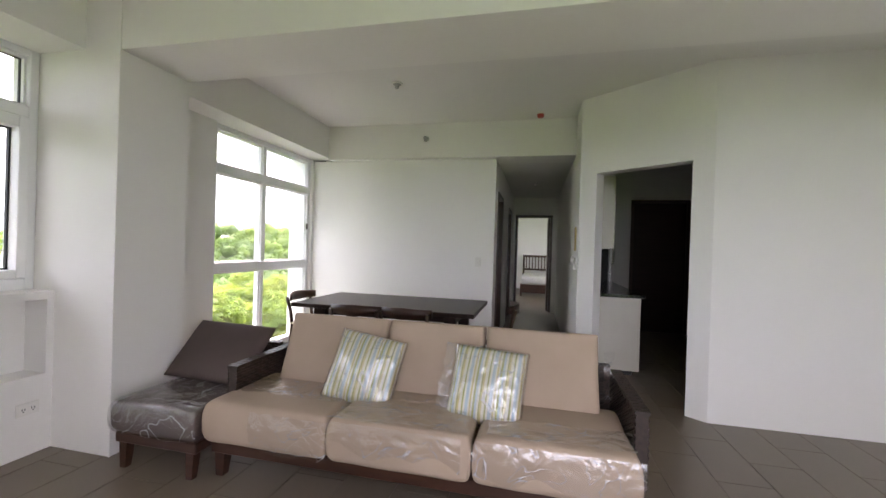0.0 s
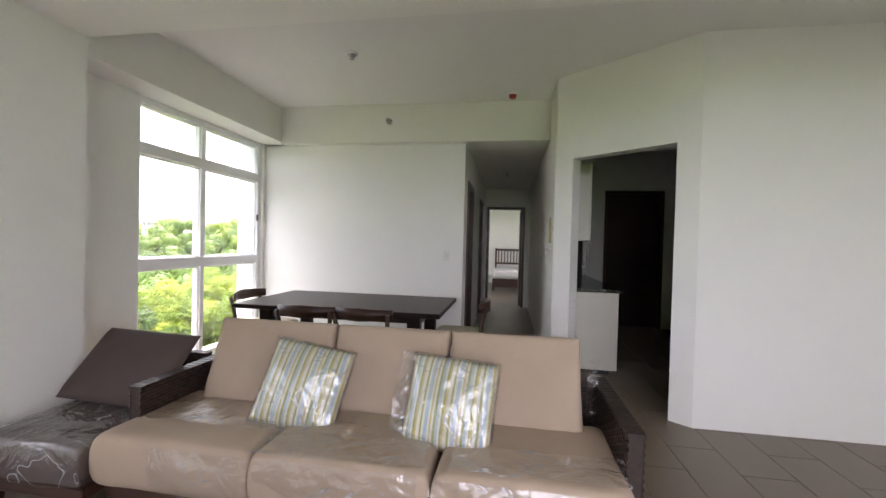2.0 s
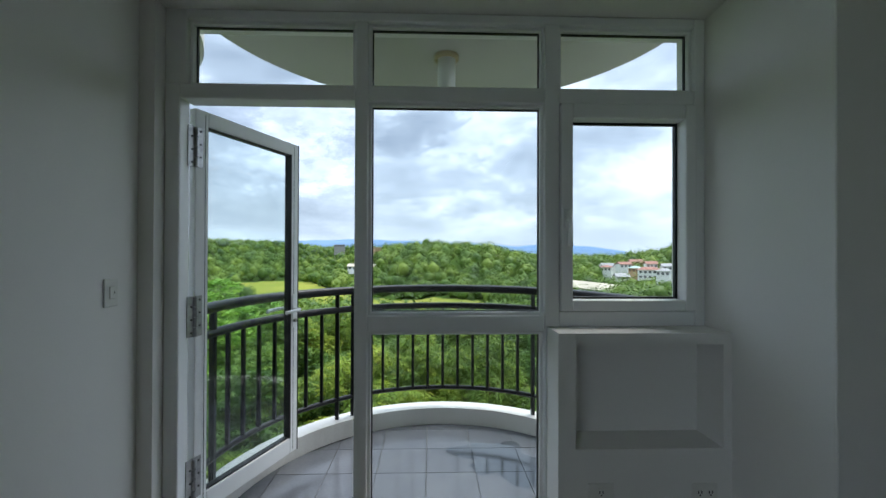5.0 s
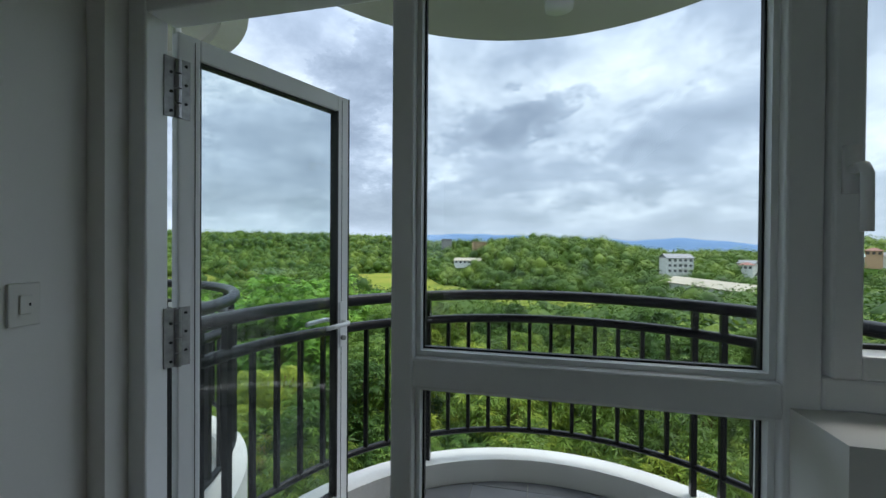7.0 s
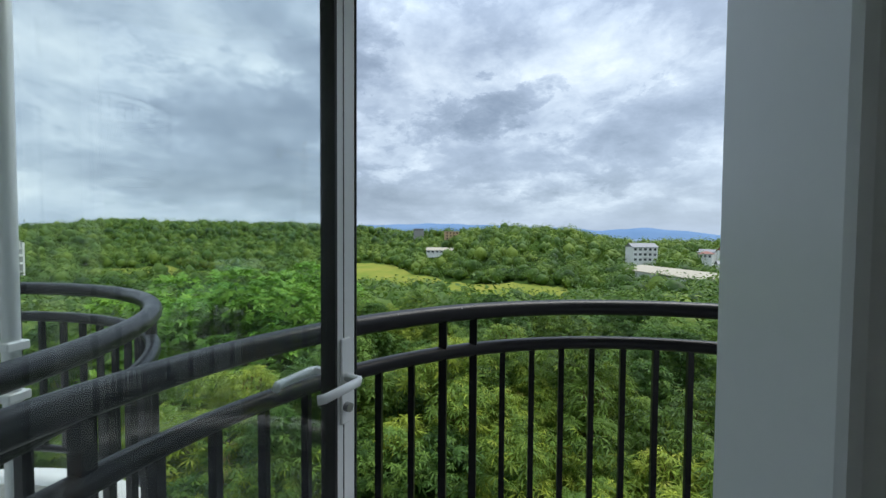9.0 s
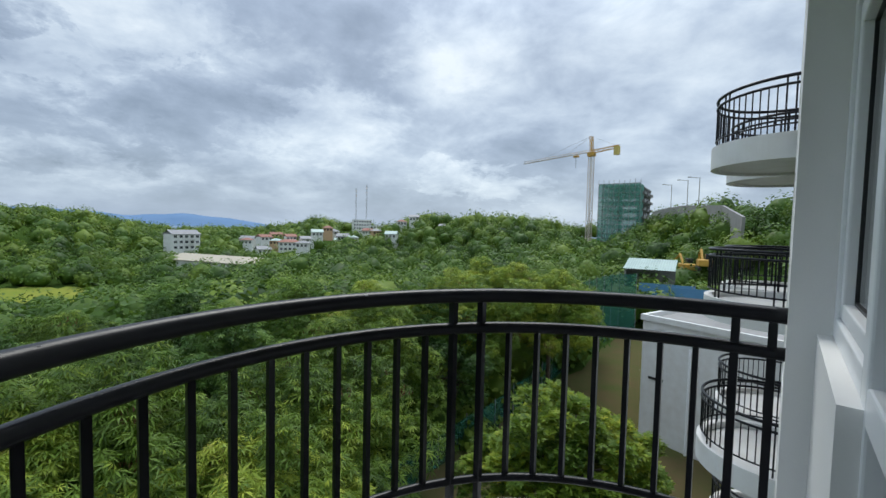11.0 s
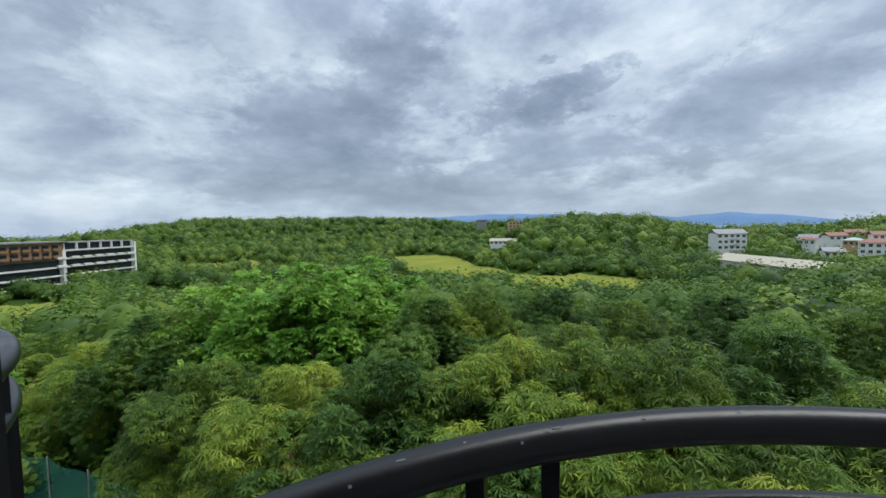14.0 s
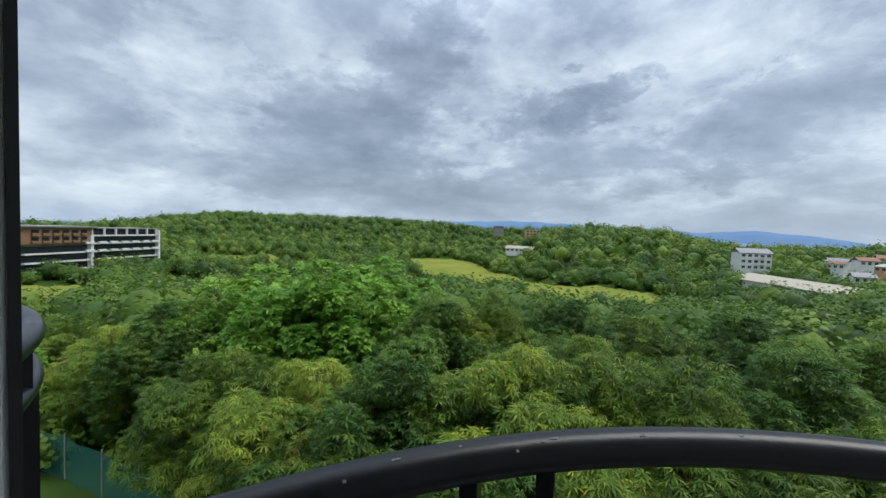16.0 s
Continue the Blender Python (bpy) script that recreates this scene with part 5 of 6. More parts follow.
part("armrest", weave(SX0, SX0 + 0.065, 1.965, 2.66, 0.207, 0.585, "y"), RATTAN, sofa, "woven dark rattan arm")
part("armrest", weave(SX1 - 0.065, SX1, 1.965, 2.66, 0.207, 0.585, "y"), RATTAN, sofa, "woven dark rattan arm")
part("backrest", weave(SX0 + 0.07, SX1 - 0.07, 2.60, 2.66, 0.207, 0.62, "x"), RATTAN, sofa, "woven dark rattan back")
inner0, inner1 = SX0 + 0.0, SX1 - 0.062
wid = (inner1 - inner0) / 3
sx_list = []
for k in range(3):
    xc = inner0 + wid * (k + 0.5)
    bm = cushion(wid - 0.004, 0.60, 0.245, 0.10, k + 1, 30, 0.004, True)
    c = part("seat_cushion", wound(bm, Matrix.Translation((xc, SY + 0.275, 0.3275))), BEIGE, sofa, "beige fabric seat cushion under film", True)
    sx_list.append(xc)
for k in range(3):
    x0, x1 = ((-0.27, 0.44), (0.445, 1.075), (1.08, 1.745))[k]
    bm = cushion(x1 - x0, 0.47, 0.19, 0.35, k + 7, 28, 0.006, True)
    m = Matrix.Translation(((x0 + x1) / 2, 2.40, 0.61)) @ pose(0, 0, 0, 68, 0, 0)
    part("back_cushion", wound(bm, m), BEIGE, sofa, "beige fabric back cushion", True)
# packing film
for k, (xc, yc, w, d, sd) in enumerate(((sx_list[0] + 0.05, 2.08, 0.66, 0.26, 3), (sx_list[1] + 0.0, 1.99, 0.70, 0.44, 5), (sx_list[2] + 0.02, 1.90, 0.68, 0.20, 8))):
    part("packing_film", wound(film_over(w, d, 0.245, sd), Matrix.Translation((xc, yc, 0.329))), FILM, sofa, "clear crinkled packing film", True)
for (x0, x1, zt, zb, sd) in ((-0.10, 0.36, 0.42, 0.14, 2), (0.38, 1.05, 0.43, 0.24, 4), (1.10, 1.86, 0.43, 0.20, 6)):
    drape = bmesh.new()
    g = []
    for j in range(13):
        row = []
        for i in range(25):
            u, v = i / 24, j / 12
            x = x0 + (x1 - x0) * u
            nz = noise.noise(Vector((x * 8, v * 3, sd * 2.0)))
            z = zt + (zb - zt) * v * (0.75 + 0.5 * noise.noise(Vector((x * 6, sd, 1))))
            y = SY - 0.022 - 0.02 * abs(nz) - 0.012 * math.sin(math.pi * v)
            row.append(drape.verts.new((x, y, z)))
        g.append(row)
    for j in range(12):
        for i in range(24):
            drape.faces.new((g[j][i], g[j][i + 1], g[j + 1][i + 1], g[j + 1][i]))
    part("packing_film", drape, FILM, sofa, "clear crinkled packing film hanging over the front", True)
tail = bmesh.new()
g = [[tail.verts.new((1.76 + 0.05 * u + 0.02 * noise.noise(Vector((u * 5, v * 7, 2))), 2.30 + 0.05 * v + 0.03 * noise.noise(Vector((u * 6, v * 5, 9))), 0.78 - 0.28 * v)) for u in (0, 0.33, 0.66, 1)] for v in [q / 10 for q in range(11)]]
for j in range(10):
    for i in range(3):
        tail.faces.new((g[j][i], g[j][i + 1], g[j + 1][i + 1], g[j + 1][i]))
part("packing_film", tail, FILM, sofa, "torn end of clear packing film", True)


def striped(name):
    m = bpy.data.materials.new(name)
    m.use_nodes = True
    n, l = m.node_tree.nodes, m.node_tree.links
    b = n["Principled BSDF"]
    tc = n.new("ShaderNodeTexCoord")
    sp = n.new("ShaderNodeSeparateXYZ")
    l.new(tc.outputs["Object"], sp.inputs[0])
    mu = n.new("ShaderNodeMath")
    mu.operation = "MULTIPLY"
    mu.inputs[1].default_value = 1 / 0.125
    l.new(sp.outputs[0], mu.inputs[0])
    fr = n.new("ShaderNodeMath")
    fr.operation = "FRACT"
    l.new(mu.outputs[0], fr.inputs[0])
    r = n.new("ShaderNodeValToRGB")
    r.color_ramp.interpolation = "CONSTANT"
    cream, blue, olive, sand = (0.62, 0.60, 0.50), (0.36, 0.45, 0.50), (0.30, 0.31, 0.11), (0.50, 0.42, 0.20)
    cols = [(0, cream), (0.12, olive), (0.19, cream), (0.27, blue), (0.40, cream), (0.46, sand), (0.53, cream), (0.60, olive), (0.69, blue), (0.78, cream), (0.86, olive), (0.92, sand)]
    e = r.color_ramp.elements
    while len(e) < len(cols):
        e.new(0.99)
    for q, (p, c) in zip(e, cols):
        q.position, q.color = p, (*c, 1)
    l.new(fr.outputs[0], r.inputs[0])
    l.new(r.outputs[0], b.inputs["Base Color"])
    b.inputs["Roughness"].default_value = 0.85
    ns = n.new("ShaderNodeTexNoise")
    ns.inputs["Scale"].default_value = 300.0
    l.new(tc.outputs["Object"], ns.inputs["Vector"])
    bp = n.new("ShaderNodeBump")
    bp.inputs["Strength"].default_value, bp.inputs["Distance"].default_value = 0.2, 0.002
    l.new(ns.outputs[0], bp.inputs["Height"])
    l.new(bp.outputs[0], b.inputs["Normal"])
    return m


STRIPE = striped("olive_blue_cream_stripe")
for k, (m, lab) in enumerate(((pose(0.395, 2.15, 0.595, 62, 10, 6), "striped green-blue throw pillow leaning on the beige sofa"), (pose(1.125, 2.12, 0.58, 66, 3, -5), "striped throw pillow in crumpled clear film on the beige sofa"))):
    pl = thing("throw_pillow", m, lab, "pillow", "throw pillows")
    part("cover", cushion(0.40, 0.40, 0.15, 0.72, 20 + k, 24, 0.005), STRIPE, pl, "", True)
    part("packing_film", cushion(0.425, 0.42, 0.172, 0.68, 24 + k, 30, 0.016), FILM, pl, "clear crinkled packing film", True)
    if k == 1:
        cr = bmesh.new()
        g = [[cr.verts.new((-0.20 - 0.06 * u + 0.03 * noise.noise(Vector((u * 4, v * 9, 5))), -0.2 + 0.4 * v, 0.05 * noise.noise(Vector((u * 5, v * 8, 1))) + 0.02)) for u in (0, 0.3, 0.6, 1)] for v in [q / 14 for q in range(15)]]
        for j in range(14):
            for i in range(3):
                cr.faces.new((g[j][i], g[j][i + 1], g[j + 1][i + 1], g[j + 1][i]))
        part("film_end", cr, FILM, pl, "loose crumpled end of the film", True)

# brown lounge seat beside the sofa
lounge = thing("lounge_chair", pose(0, 0, 0), "low wooden lounge seat with film-wrapped dark brown cushion", "chair")
for x, y in ((-0.93, 1.80), (-0.47, 1.80), (-0.93, 2.50), (-0.47, 2.50)):
    part("leg", leg(x, y, 0.21, 0.06, 0.038, (0, -0.012 if y < 2 else 0.012)), WOOD, lounge, "tapered reddish wooden leg")
part("seat_frame", rbox(-0.985, -0.425, 1.765, 2.56, 0.145, 0.205, 0.006, 1), WOOD, lounge)
part("backrest", weave(-0.98, -0.43, 2.50, 2.55, 0.205, 0.60, "x"), RATTAN, lounge, "woven dark rattan back")
part("seat_cushion", wound(cushion(0.575, 0.72, 0.20, 0.12, 31, 28, 0.004, True), Matrix.Translation((-0.705, 2.10, 0.30))), BROWN, lounge, "dark brown seat cushion", True)
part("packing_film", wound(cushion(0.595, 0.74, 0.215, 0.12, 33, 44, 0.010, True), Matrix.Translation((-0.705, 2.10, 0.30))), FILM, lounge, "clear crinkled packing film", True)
big = thing("back_cushion", pose(-0.72, 2.27, 0.575, 47, 0, -4), "large dark brown cushion leaning on the lounge seat", "pillow")
part("cover", cushion(0.66, 0.44, 0.15, 0.75, 35, 26, 0.004), BROWN, big, "", True)

# dining table
TX0, TX1, TY0, TY1 = -0.975, 0.845, 3.46, 4.50
table = thing("dining_table", pose(0, 0, 0), "long espresso-stained wooden dining table", "table")
part("tabletop", rbox(TX0, TX1, TY0, TY1, 0.705, 0.745, 0.006, 2), ESPRESSO, table)
for y in (TY0 + 0.14, TY1 - 0.17):
    part("apron", boxes((TX0 + 0.30, TX1 - 0.30, y, y + 0.03, 0.63, 0.704)), ESPRESSO, table)
for x in (TX0 + 0.24, TX1 - 0.24):
    for y in (TY0 + 0.16, TY1 - 0.16):
        part("leg", rbox(x - 0.055, x + 0.055, y - 0.045, y + 0.045, 0.0, 0.704, 0.006, 1), ESPRESSO, table)
    part("stretcher", rbox(x - 0.03, x + 0.03, TY0 + 0.21, TY1 - 0.21, 0.60, 0.66, 0.004, 1), ESPRESSO, table)


# dining chairs
def make_chair():
    ch = thing("dining_chair", pose(0, 0, 0), "dark wooden dining chair with cream padded seat", "chair", "chairs round the dining table")
    for sx in (-1, 1):
        part("leg", leg(sx * 0.20, 0.19, 0.42, 0.045, 0.028, (sx * 0.015, 0.02)), WOOD, ch)
        b = tube(bmesh.new(), [(sx * 0.215, -0.235, 0.0), (sx * 0.205, -0.20, 0.42), (sx * 0.215, -0.225, 0.60), (sx * 0.225, -0.26, 0.735)], 0.021, 8, 0.018)
        part("back_leg", b, WOOD, ch, "", True)
        part("seat_rail", rbox(sx * 0.20 - 0.014, sx * 0.20 + 0.014, -0.19, 0.18, 0.375, 0.425, 0.004, 1), WOOD, ch)
    part("seat_rail", rbox(-0.19, 0.19, 0.175, 0.203, 0.375, 0.425, 0.004, 1), WOOD, ch)
    part("seat", wound(cushion(0.47, 0.45, 0.075, 0.25, 41, 16, 0.002), Matrix.Translation((0, 0.0, 0.455))), CREAM, ch, "cream padded seat", True)
    bm = bmesh.new()
    rings = []
    for k in range(17):
        u = k / 16 * 2 - 1
        x, y = 0.248 * u, -0.285 + 0.085 * abs(u) ** 2.2
        hh = 0.052 - 0.016 * abs(u)
        rings.append([bm.verts.new((x, y + dy, 0.735 + dz)) for dy, dz in ((-0.013, -hh), (0.013, -hh), (0.010, hh), (-0.010, hh))])
    for a, b in zip(rings, rings[1:]):
        for k in range(4):
            bm.faces.new((a[k], a[(k + 1) % 4], b[(k + 1) % 4], b[k]))
    bm.faces.new(rings[0][::-1])
    bm.faces.new(rings[-1])
    part("backrest", bm, WOOD, ch, "curved dark wooden top rail", True)
    return ch


chair = make_chair()
chair.matrix_basis = pose(-0.26, 3.60, 0, 0, 0, 2)
for m in (pose(0.245, 3.60, 0, 0, 0, -3), pose(-1.02, 4.08, 0, 0, 0, -90), pose(0.92, 4.16, 0, 0, 0, 92)):
    copy_thing(chair, m)

# ---- kitchen, seen through the opening ----
base = thing("kitchen_cabinet", pose(1.92, 4.62, 0), "cream laminate base cabinet with pale end panel", "cabinet")
part("body", boxes((0.0, 0.55, 0.03, 2.1, 0.10, 0.85)), LAMINATE, base)
part("end_panel", rbox(-0.01, 0.56, 0.0, 0.028, 0.06, 0.85, 0.003, 1), LAMINATE, base)
part("plinth", boxes((0.0, 0.50, 0.06, 2.1, 0.0, 0.10)), DARKHOLE, base)
for k in range(3):
    dr = part("cabinet_door", rbox(0.552, 0.572, 0.05 + 0.68 * k, 0.71 + 0.68 * k, 0.12, 0.845, 0.003, 1), LAMINATE, base)
top = thing("countertop", pose(1.92, 4.62, 0.85), "black granite kitchen countertop", "countertop")
part("slab", rbox(-0.015, 0.60, -0.02, 2.12, 0.0, 0.035, 0.004, 1), GRANITE, top)
part("backsplash", boxes((-0.015, 0.004, -0.02, 2.12, 0.035, 0.50)), GRANITE, top)
upc = thing("wall_cabinet", pose(1.905, 4.80, 1.38), "cream laminate wall cabinet in the dark kitchen", "cabinet")
part("body", boxes((0.0, 0.30, 0.0, 1.5, 0.0, 0.82)), LAMINATE, upc)
part("cabinet_door", rbox(0.302, 0.32, 0.005, 0.745, 0.0, 0.82, 0.003, 1), LAMINATE, upc)
part("cabinet_door", rbox(0.302, 0.32, 0.755, 1.495, 0.0, 0.82, 0.003, 1), LAMINATE, upc)
fr = thing("refrigerator", pose(2.2, 6.95, 0), "silver two-door refrigerator in the dark kitchen", "refrigerator")
part("body", rbox(-0.28, 0.28, -0.20, 0.38, 0.02, 1.62, 0.01, 2), GASKET, fr)
for z0, z1 in ((0.05, 1.0), (1.02, 1.61)):
    dr = part("door", rbox(0.282, 0.33, -0.20, 0.38, z0, z1, 0.012, 2), STEEL, fr, "silver refrigerator door")
    part("handle", tube(bmesh.new(), [(0.33, -0.15, z0 + 0.12), (0.37, -0.15, z0 + 0.16), (0.37, -0.15, z1 - 0.16), (0.33, -0.15, z1 - 0.12)], 0.012, 8), STEEL, dr, "", True)
stove = thing("stove", pose(4.0, 5.3, 0), "dark freestanding stove against the unlit kitchen wall", "stove")
part("body", rbox(-0.02, 0.43, -0.28, 0.28, 0.0, 0.86, 0.008, 2), LAMINATE, stove)
part("oven_door", rbox(-0.045, -0.022, -0.25, 0.25, 0.15, 0.62, 0.008, 2), GRANITE, stove, "black glass oven door")
part("hob", rbox(-0.04, 0.43, -0.29, 0.29, 0.862, 0.885, 0.004, 1), GRANITE, stove)

# ---- bedroom ----
bed = thing("bed", pose(0.93, 11.9, 0), "dark wooden slatted bed with a bare white mattress", "bed")
part("footboard", rbox(0, 1.55, 0.0, 0.05, 0.10, 0.34, 0.006, 1), WOOD, bed)
part("mattress", rbox(0.03, 1.52, 0.06, 2.0, 0.34, 0.58, 0.05, 3), LINEN, bed, "bare white mattress", True)
part("side_rail", boxes((0, 0.03, 0.05, 2.05, 0.16, 0.33), (1.52, 1.55, 0.05, 2.05, 0.16, 0.33)), WOOD, bed)
for x in (0.03, 1.52):
    part("leg", leg(x, 0.03, 0.12, 0.06, 0.05), WOOD, bed)
    part("headboard_post", rbox(x - 0.03, x + 0.03, 2.05, 2.11, 0, 1.18, 0.005, 1), WOOD, bed)
part("headboard_rail", boxes((0.06, 1.49, 2.06, 2.10, 1.10, 1.17), (0.06, 1.49, 2.06, 2.10, 0.66, 0.72)), WOOD, bed)
for k in range(14):
    part("slat", boxes((0.10 + 0.10 * k, 0.13 + 0.10 * k, 2.07, 2.09, 0.72, 1.10)), WOOD, bed)

# ---- small fixtures ----


def plate(name, m, label, category, gangs, kind_):
    """A wall plate facing local -y."""
    p = thing(name, m, label, category)
    part("cover", rbox(-0.058, 0.058, -0.008, 0, -0.038, 0.038, 0.003, 2) if kind_ == "socket" else rbox(-0.036, 0.036, -0.009, 0, -0.058, 0.058, 0.003, 2), SWITCH, p)
    if kind_ == "socket":
        for cx in gangs:
            part("socket_insert", rbox(cx - 0.017, cx + 0.017, -0.011, -0.008, -0.02, 0.02, 0.002, 1), SWITCH, p)
            part("slot", boxes((cx - 0.009, cx - 0.005, -0.0125, -0.011, -0.004, 0.008), (cx + 0.005, cx + 0.009, -0.0125, -0.011, -0.004, 0.008), (cx - 0.003, cx + 0.003, -0.0125, -0.011, -0.014, -0.008)), DARKHOLE, p)
    else:
        part("rocker", rbox(-0.014, 0.014, -0.014, -0.009, -0.026, 0.026, 0.002, 1), SWITCH, p)
        part("indicator", boxes((0.006, 0.010, -0.0152, -0.014, -0.004, 0.004)), DARKHOLE, p)
    return p


plate("light_switch", pose(0.655, YD, 1.163), "white wall switch on the dining wall", "switch", (), "switch")
plate("light_switch", pose(-1.53, YB, 1.17, 0, 0, 180), "white wall switch beside the balcony door", "switch", (), "switch")
plate("wall_outlet", pose(LX, 1.245, 0.29, 0, 0, 90), "white wall outlet on the low wall", "outlet", (0.0,), "socket")
plate("wall_outlet", pose(LX, 1.71, 0.285, 0, 0, 90), "white double wall outlet on the low wall", "outlet", (-0.024, 0.024), "socket")

smoke = thing("smoke_detector", pose(0.013, 3.59, ZC), "white round detector with chrome sensor on the ceiling", "detector")
part("base", lathe([(0.052, -0.012), (0.054, 0.0)], 24), SWITCH, smoke, "", True)
part("sensor", lathe([(0.016, -0.05), (0.020, -0.042), (0.020, -0.03), (0.040, -0.012)], 20), STEEL, smoke)
red = thing("heat_detector", pose(1.367, 4.62, ZC), "red-capped detector on the ceiling", "detector")
part("base", lathe([(0.042, -0.02), (0.045, 0.0)], 24), SWITCH, red)
part("cap", lathe([(0.030, -0.055), (0.037, -0.045), (0.040, -0.02)], 24), RED, red, "red plastic dust cap")
for nm, m, lab in (("sprinkler", pose(-0.035, YD - 0.125, 2.70, 90, 0, 0), "small chrome sidewall sprinkler above the dining wall"), ("sprinkler", pose(1.32, 7.0, ZB, 180, 0, 0), "small chrome sprinkler on the corridor ceiling")):
    s = thing(nm, m, lab, "sprinkler", "sprinklers")
    part("escutcheon", lathe([(0.034, 0.0), (0.030, 0.008), (0.014, 0.012)], 20), STEEL, s)
    part("head", lathe([(0.010, 0.012), (0.010, 0.05), (0.024, 0.055), (0.024, 0.058)], 14), STEEL, s)
inter = thing("intercom", pose(1.788, 4.58, 1.47), "yellowed intercom plate with a hanging handset on the corridor corner", "intercom")
part("panel", rbox(-0.014, 0, -0.05, 0.05, -0.13, 0.13, 0.003, 1), TAPE, inter, "yellowed card panel")
part("cradle", rbox(-0.02, 0, -0.03, 0.03, -0.33, -0.20, 0.004, 1), SWITCH, inter)
part("handset", tube(bmesh.new(), [(-0.03, 0.0, -0.19), (-0.045, 0.0, -0.23), (-0.03, 0.0, -0.27)], 0.012, 8), SWITCH, inter, "white curved handset", True)

# floor tiles of the flat
tl = rbox(-0.2985, 0.2985, -0.1485, 0.1485, -0.006, 0.0, 0.0015, 1)
ftile = bpy.data.meshes.new("floor_tile")
tl.to_mesh(ftile)
tl.free()
ftile.materials.append(TILE)
near_tiles, rest = [], bmesh.new()
for i in range(-4, 26):
    for j in range(-2, 9):
        x, y = -1.60 + 0.3 * i, -0.70 + 0.6 * j + (0.3 if i % 2 else 0.0)
        if x > 4.45 or y > 5.0 or x < -1.80:
            continue
        near_tiles.append((x, y))
for x, y in near_tiles[:330]:
    t = new("tile", ftile)
    t.parent = floor
    t.matrix_basis = pose(x, y, 0, 0, 0, 90)
for i in range(-1, 11):
    for j in range(0, 16):
        x, y = 0.7 + 0.3 * i, 5.0 + 0.6 * j + (0.3 if i % 2 else 0.0)
        box(rest, x - 0.1485, x + 0.1485, y - 0.2985 + 0.3, y + 0.2985 + 0.3, -0.006, -0.001)
tagged(part("tiles_beyond", rest, TILE, floor, "brown-grey tiles of corridor and kitchen"), kind="stuff")

# ---- buildings, crane and fences in the landscape ----
WALLW = material("white_render", (0.80, 0.79, 0.75), (0.66, 0.65, 0.61), 0.5, 0.8, 0.05, fine=3.0)
WALLO = material("peach_render", (0.55, 0.36, 0.20), (0.47, 0.30, 0.17), 0.5, 0.8, fine=3.0)
WALLY = material("yellow_render", (0.60, 0.47, 0.14), (0.52, 0.40, 0.12), 0.5, 0.8, fine=3.0)
WALLT = material("timber_cladding", (0.30, 0.17, 0.09), (0.22, 0.12, 0.06), 0.8, 0.7, fine=4.0)
ROOFG = material("grey_metal_roof", (0.26, 0.26, 0.26), (0.19, 0.18, 0.18), 0.3, 0.6, fine=3.0)
ROOFR = material("rusty_red_roof", (0.30, 0.12, 0.08), (0.22, 0.09, 0.06), 0.4, 0.7, fine=3.0)
ROOFB = material("pale_beige_roof", (0.44, 0.38, 0.28), (0.37, 0.32, 0.23), 0.1, 0.6, fine=1.0)
ROOFT = material("pale_green_roof", (0.38, 0.47, 0.42), (0.28, 0.36, 0.32), 0.4, 0.5, fine=2.0)
PANE_D = material("dark_window_glass", (0.03, 0.036, 0.045), (0.018, 0.02, 0.026), 0.4, 0.12)
RAWCON = material("raw_concrete", (0.30, 0.29, 0.27), (0.21, 0.20, 0.19), 0.4, 0.9, 0.1, fine=3.0)
CRANEY = material("crane_yellow", (0.58, 0.33, 0.05), (0.48, 0.26, 0.04), 1.0, 0.5)
CRANEW = material("crane_white", (0.76, 0.70, 0.62), (0.66, 0.52, 0.44), 0.4, 0.5)
TARP = material("blue_tarpaulin", (0.10, 0.25, 0.42), (0.07, 0.19, 0.34), 0.6, 0.6, fine=3.0)


def netting(name, col, clear):
    m = material(name, col, tuple(v * 0.75 for v in col), 0.7, 0.8, fine=5.0)
    n, l = m.node_tree.nodes, m.node_tree.links
    tr = n.new("ShaderNodeBsdfTransparent")
    mx = n.new("ShaderNodeMixShader")
    mx.inputs[0].default_value = clear
    l.new(n["Principled BSDF"].outputs[0], mx.inputs[1])
    l.new(tr.outputs[0], mx.inputs[2])
    l.new(mx.outputs[0], n["Material Output"].inputs[0])
    return m


NET = netting("green_mesh_netting", (0.02, 0.16, 0.11), 0.35)
NETB = netting("scaffold_netting", (0.13, 0.36, 0.27), 0.42)


def polar(bearing, dist):
    return OX - dist * math.sin(radians(bearing)), OY + dist * math.cos(radians(bearing))


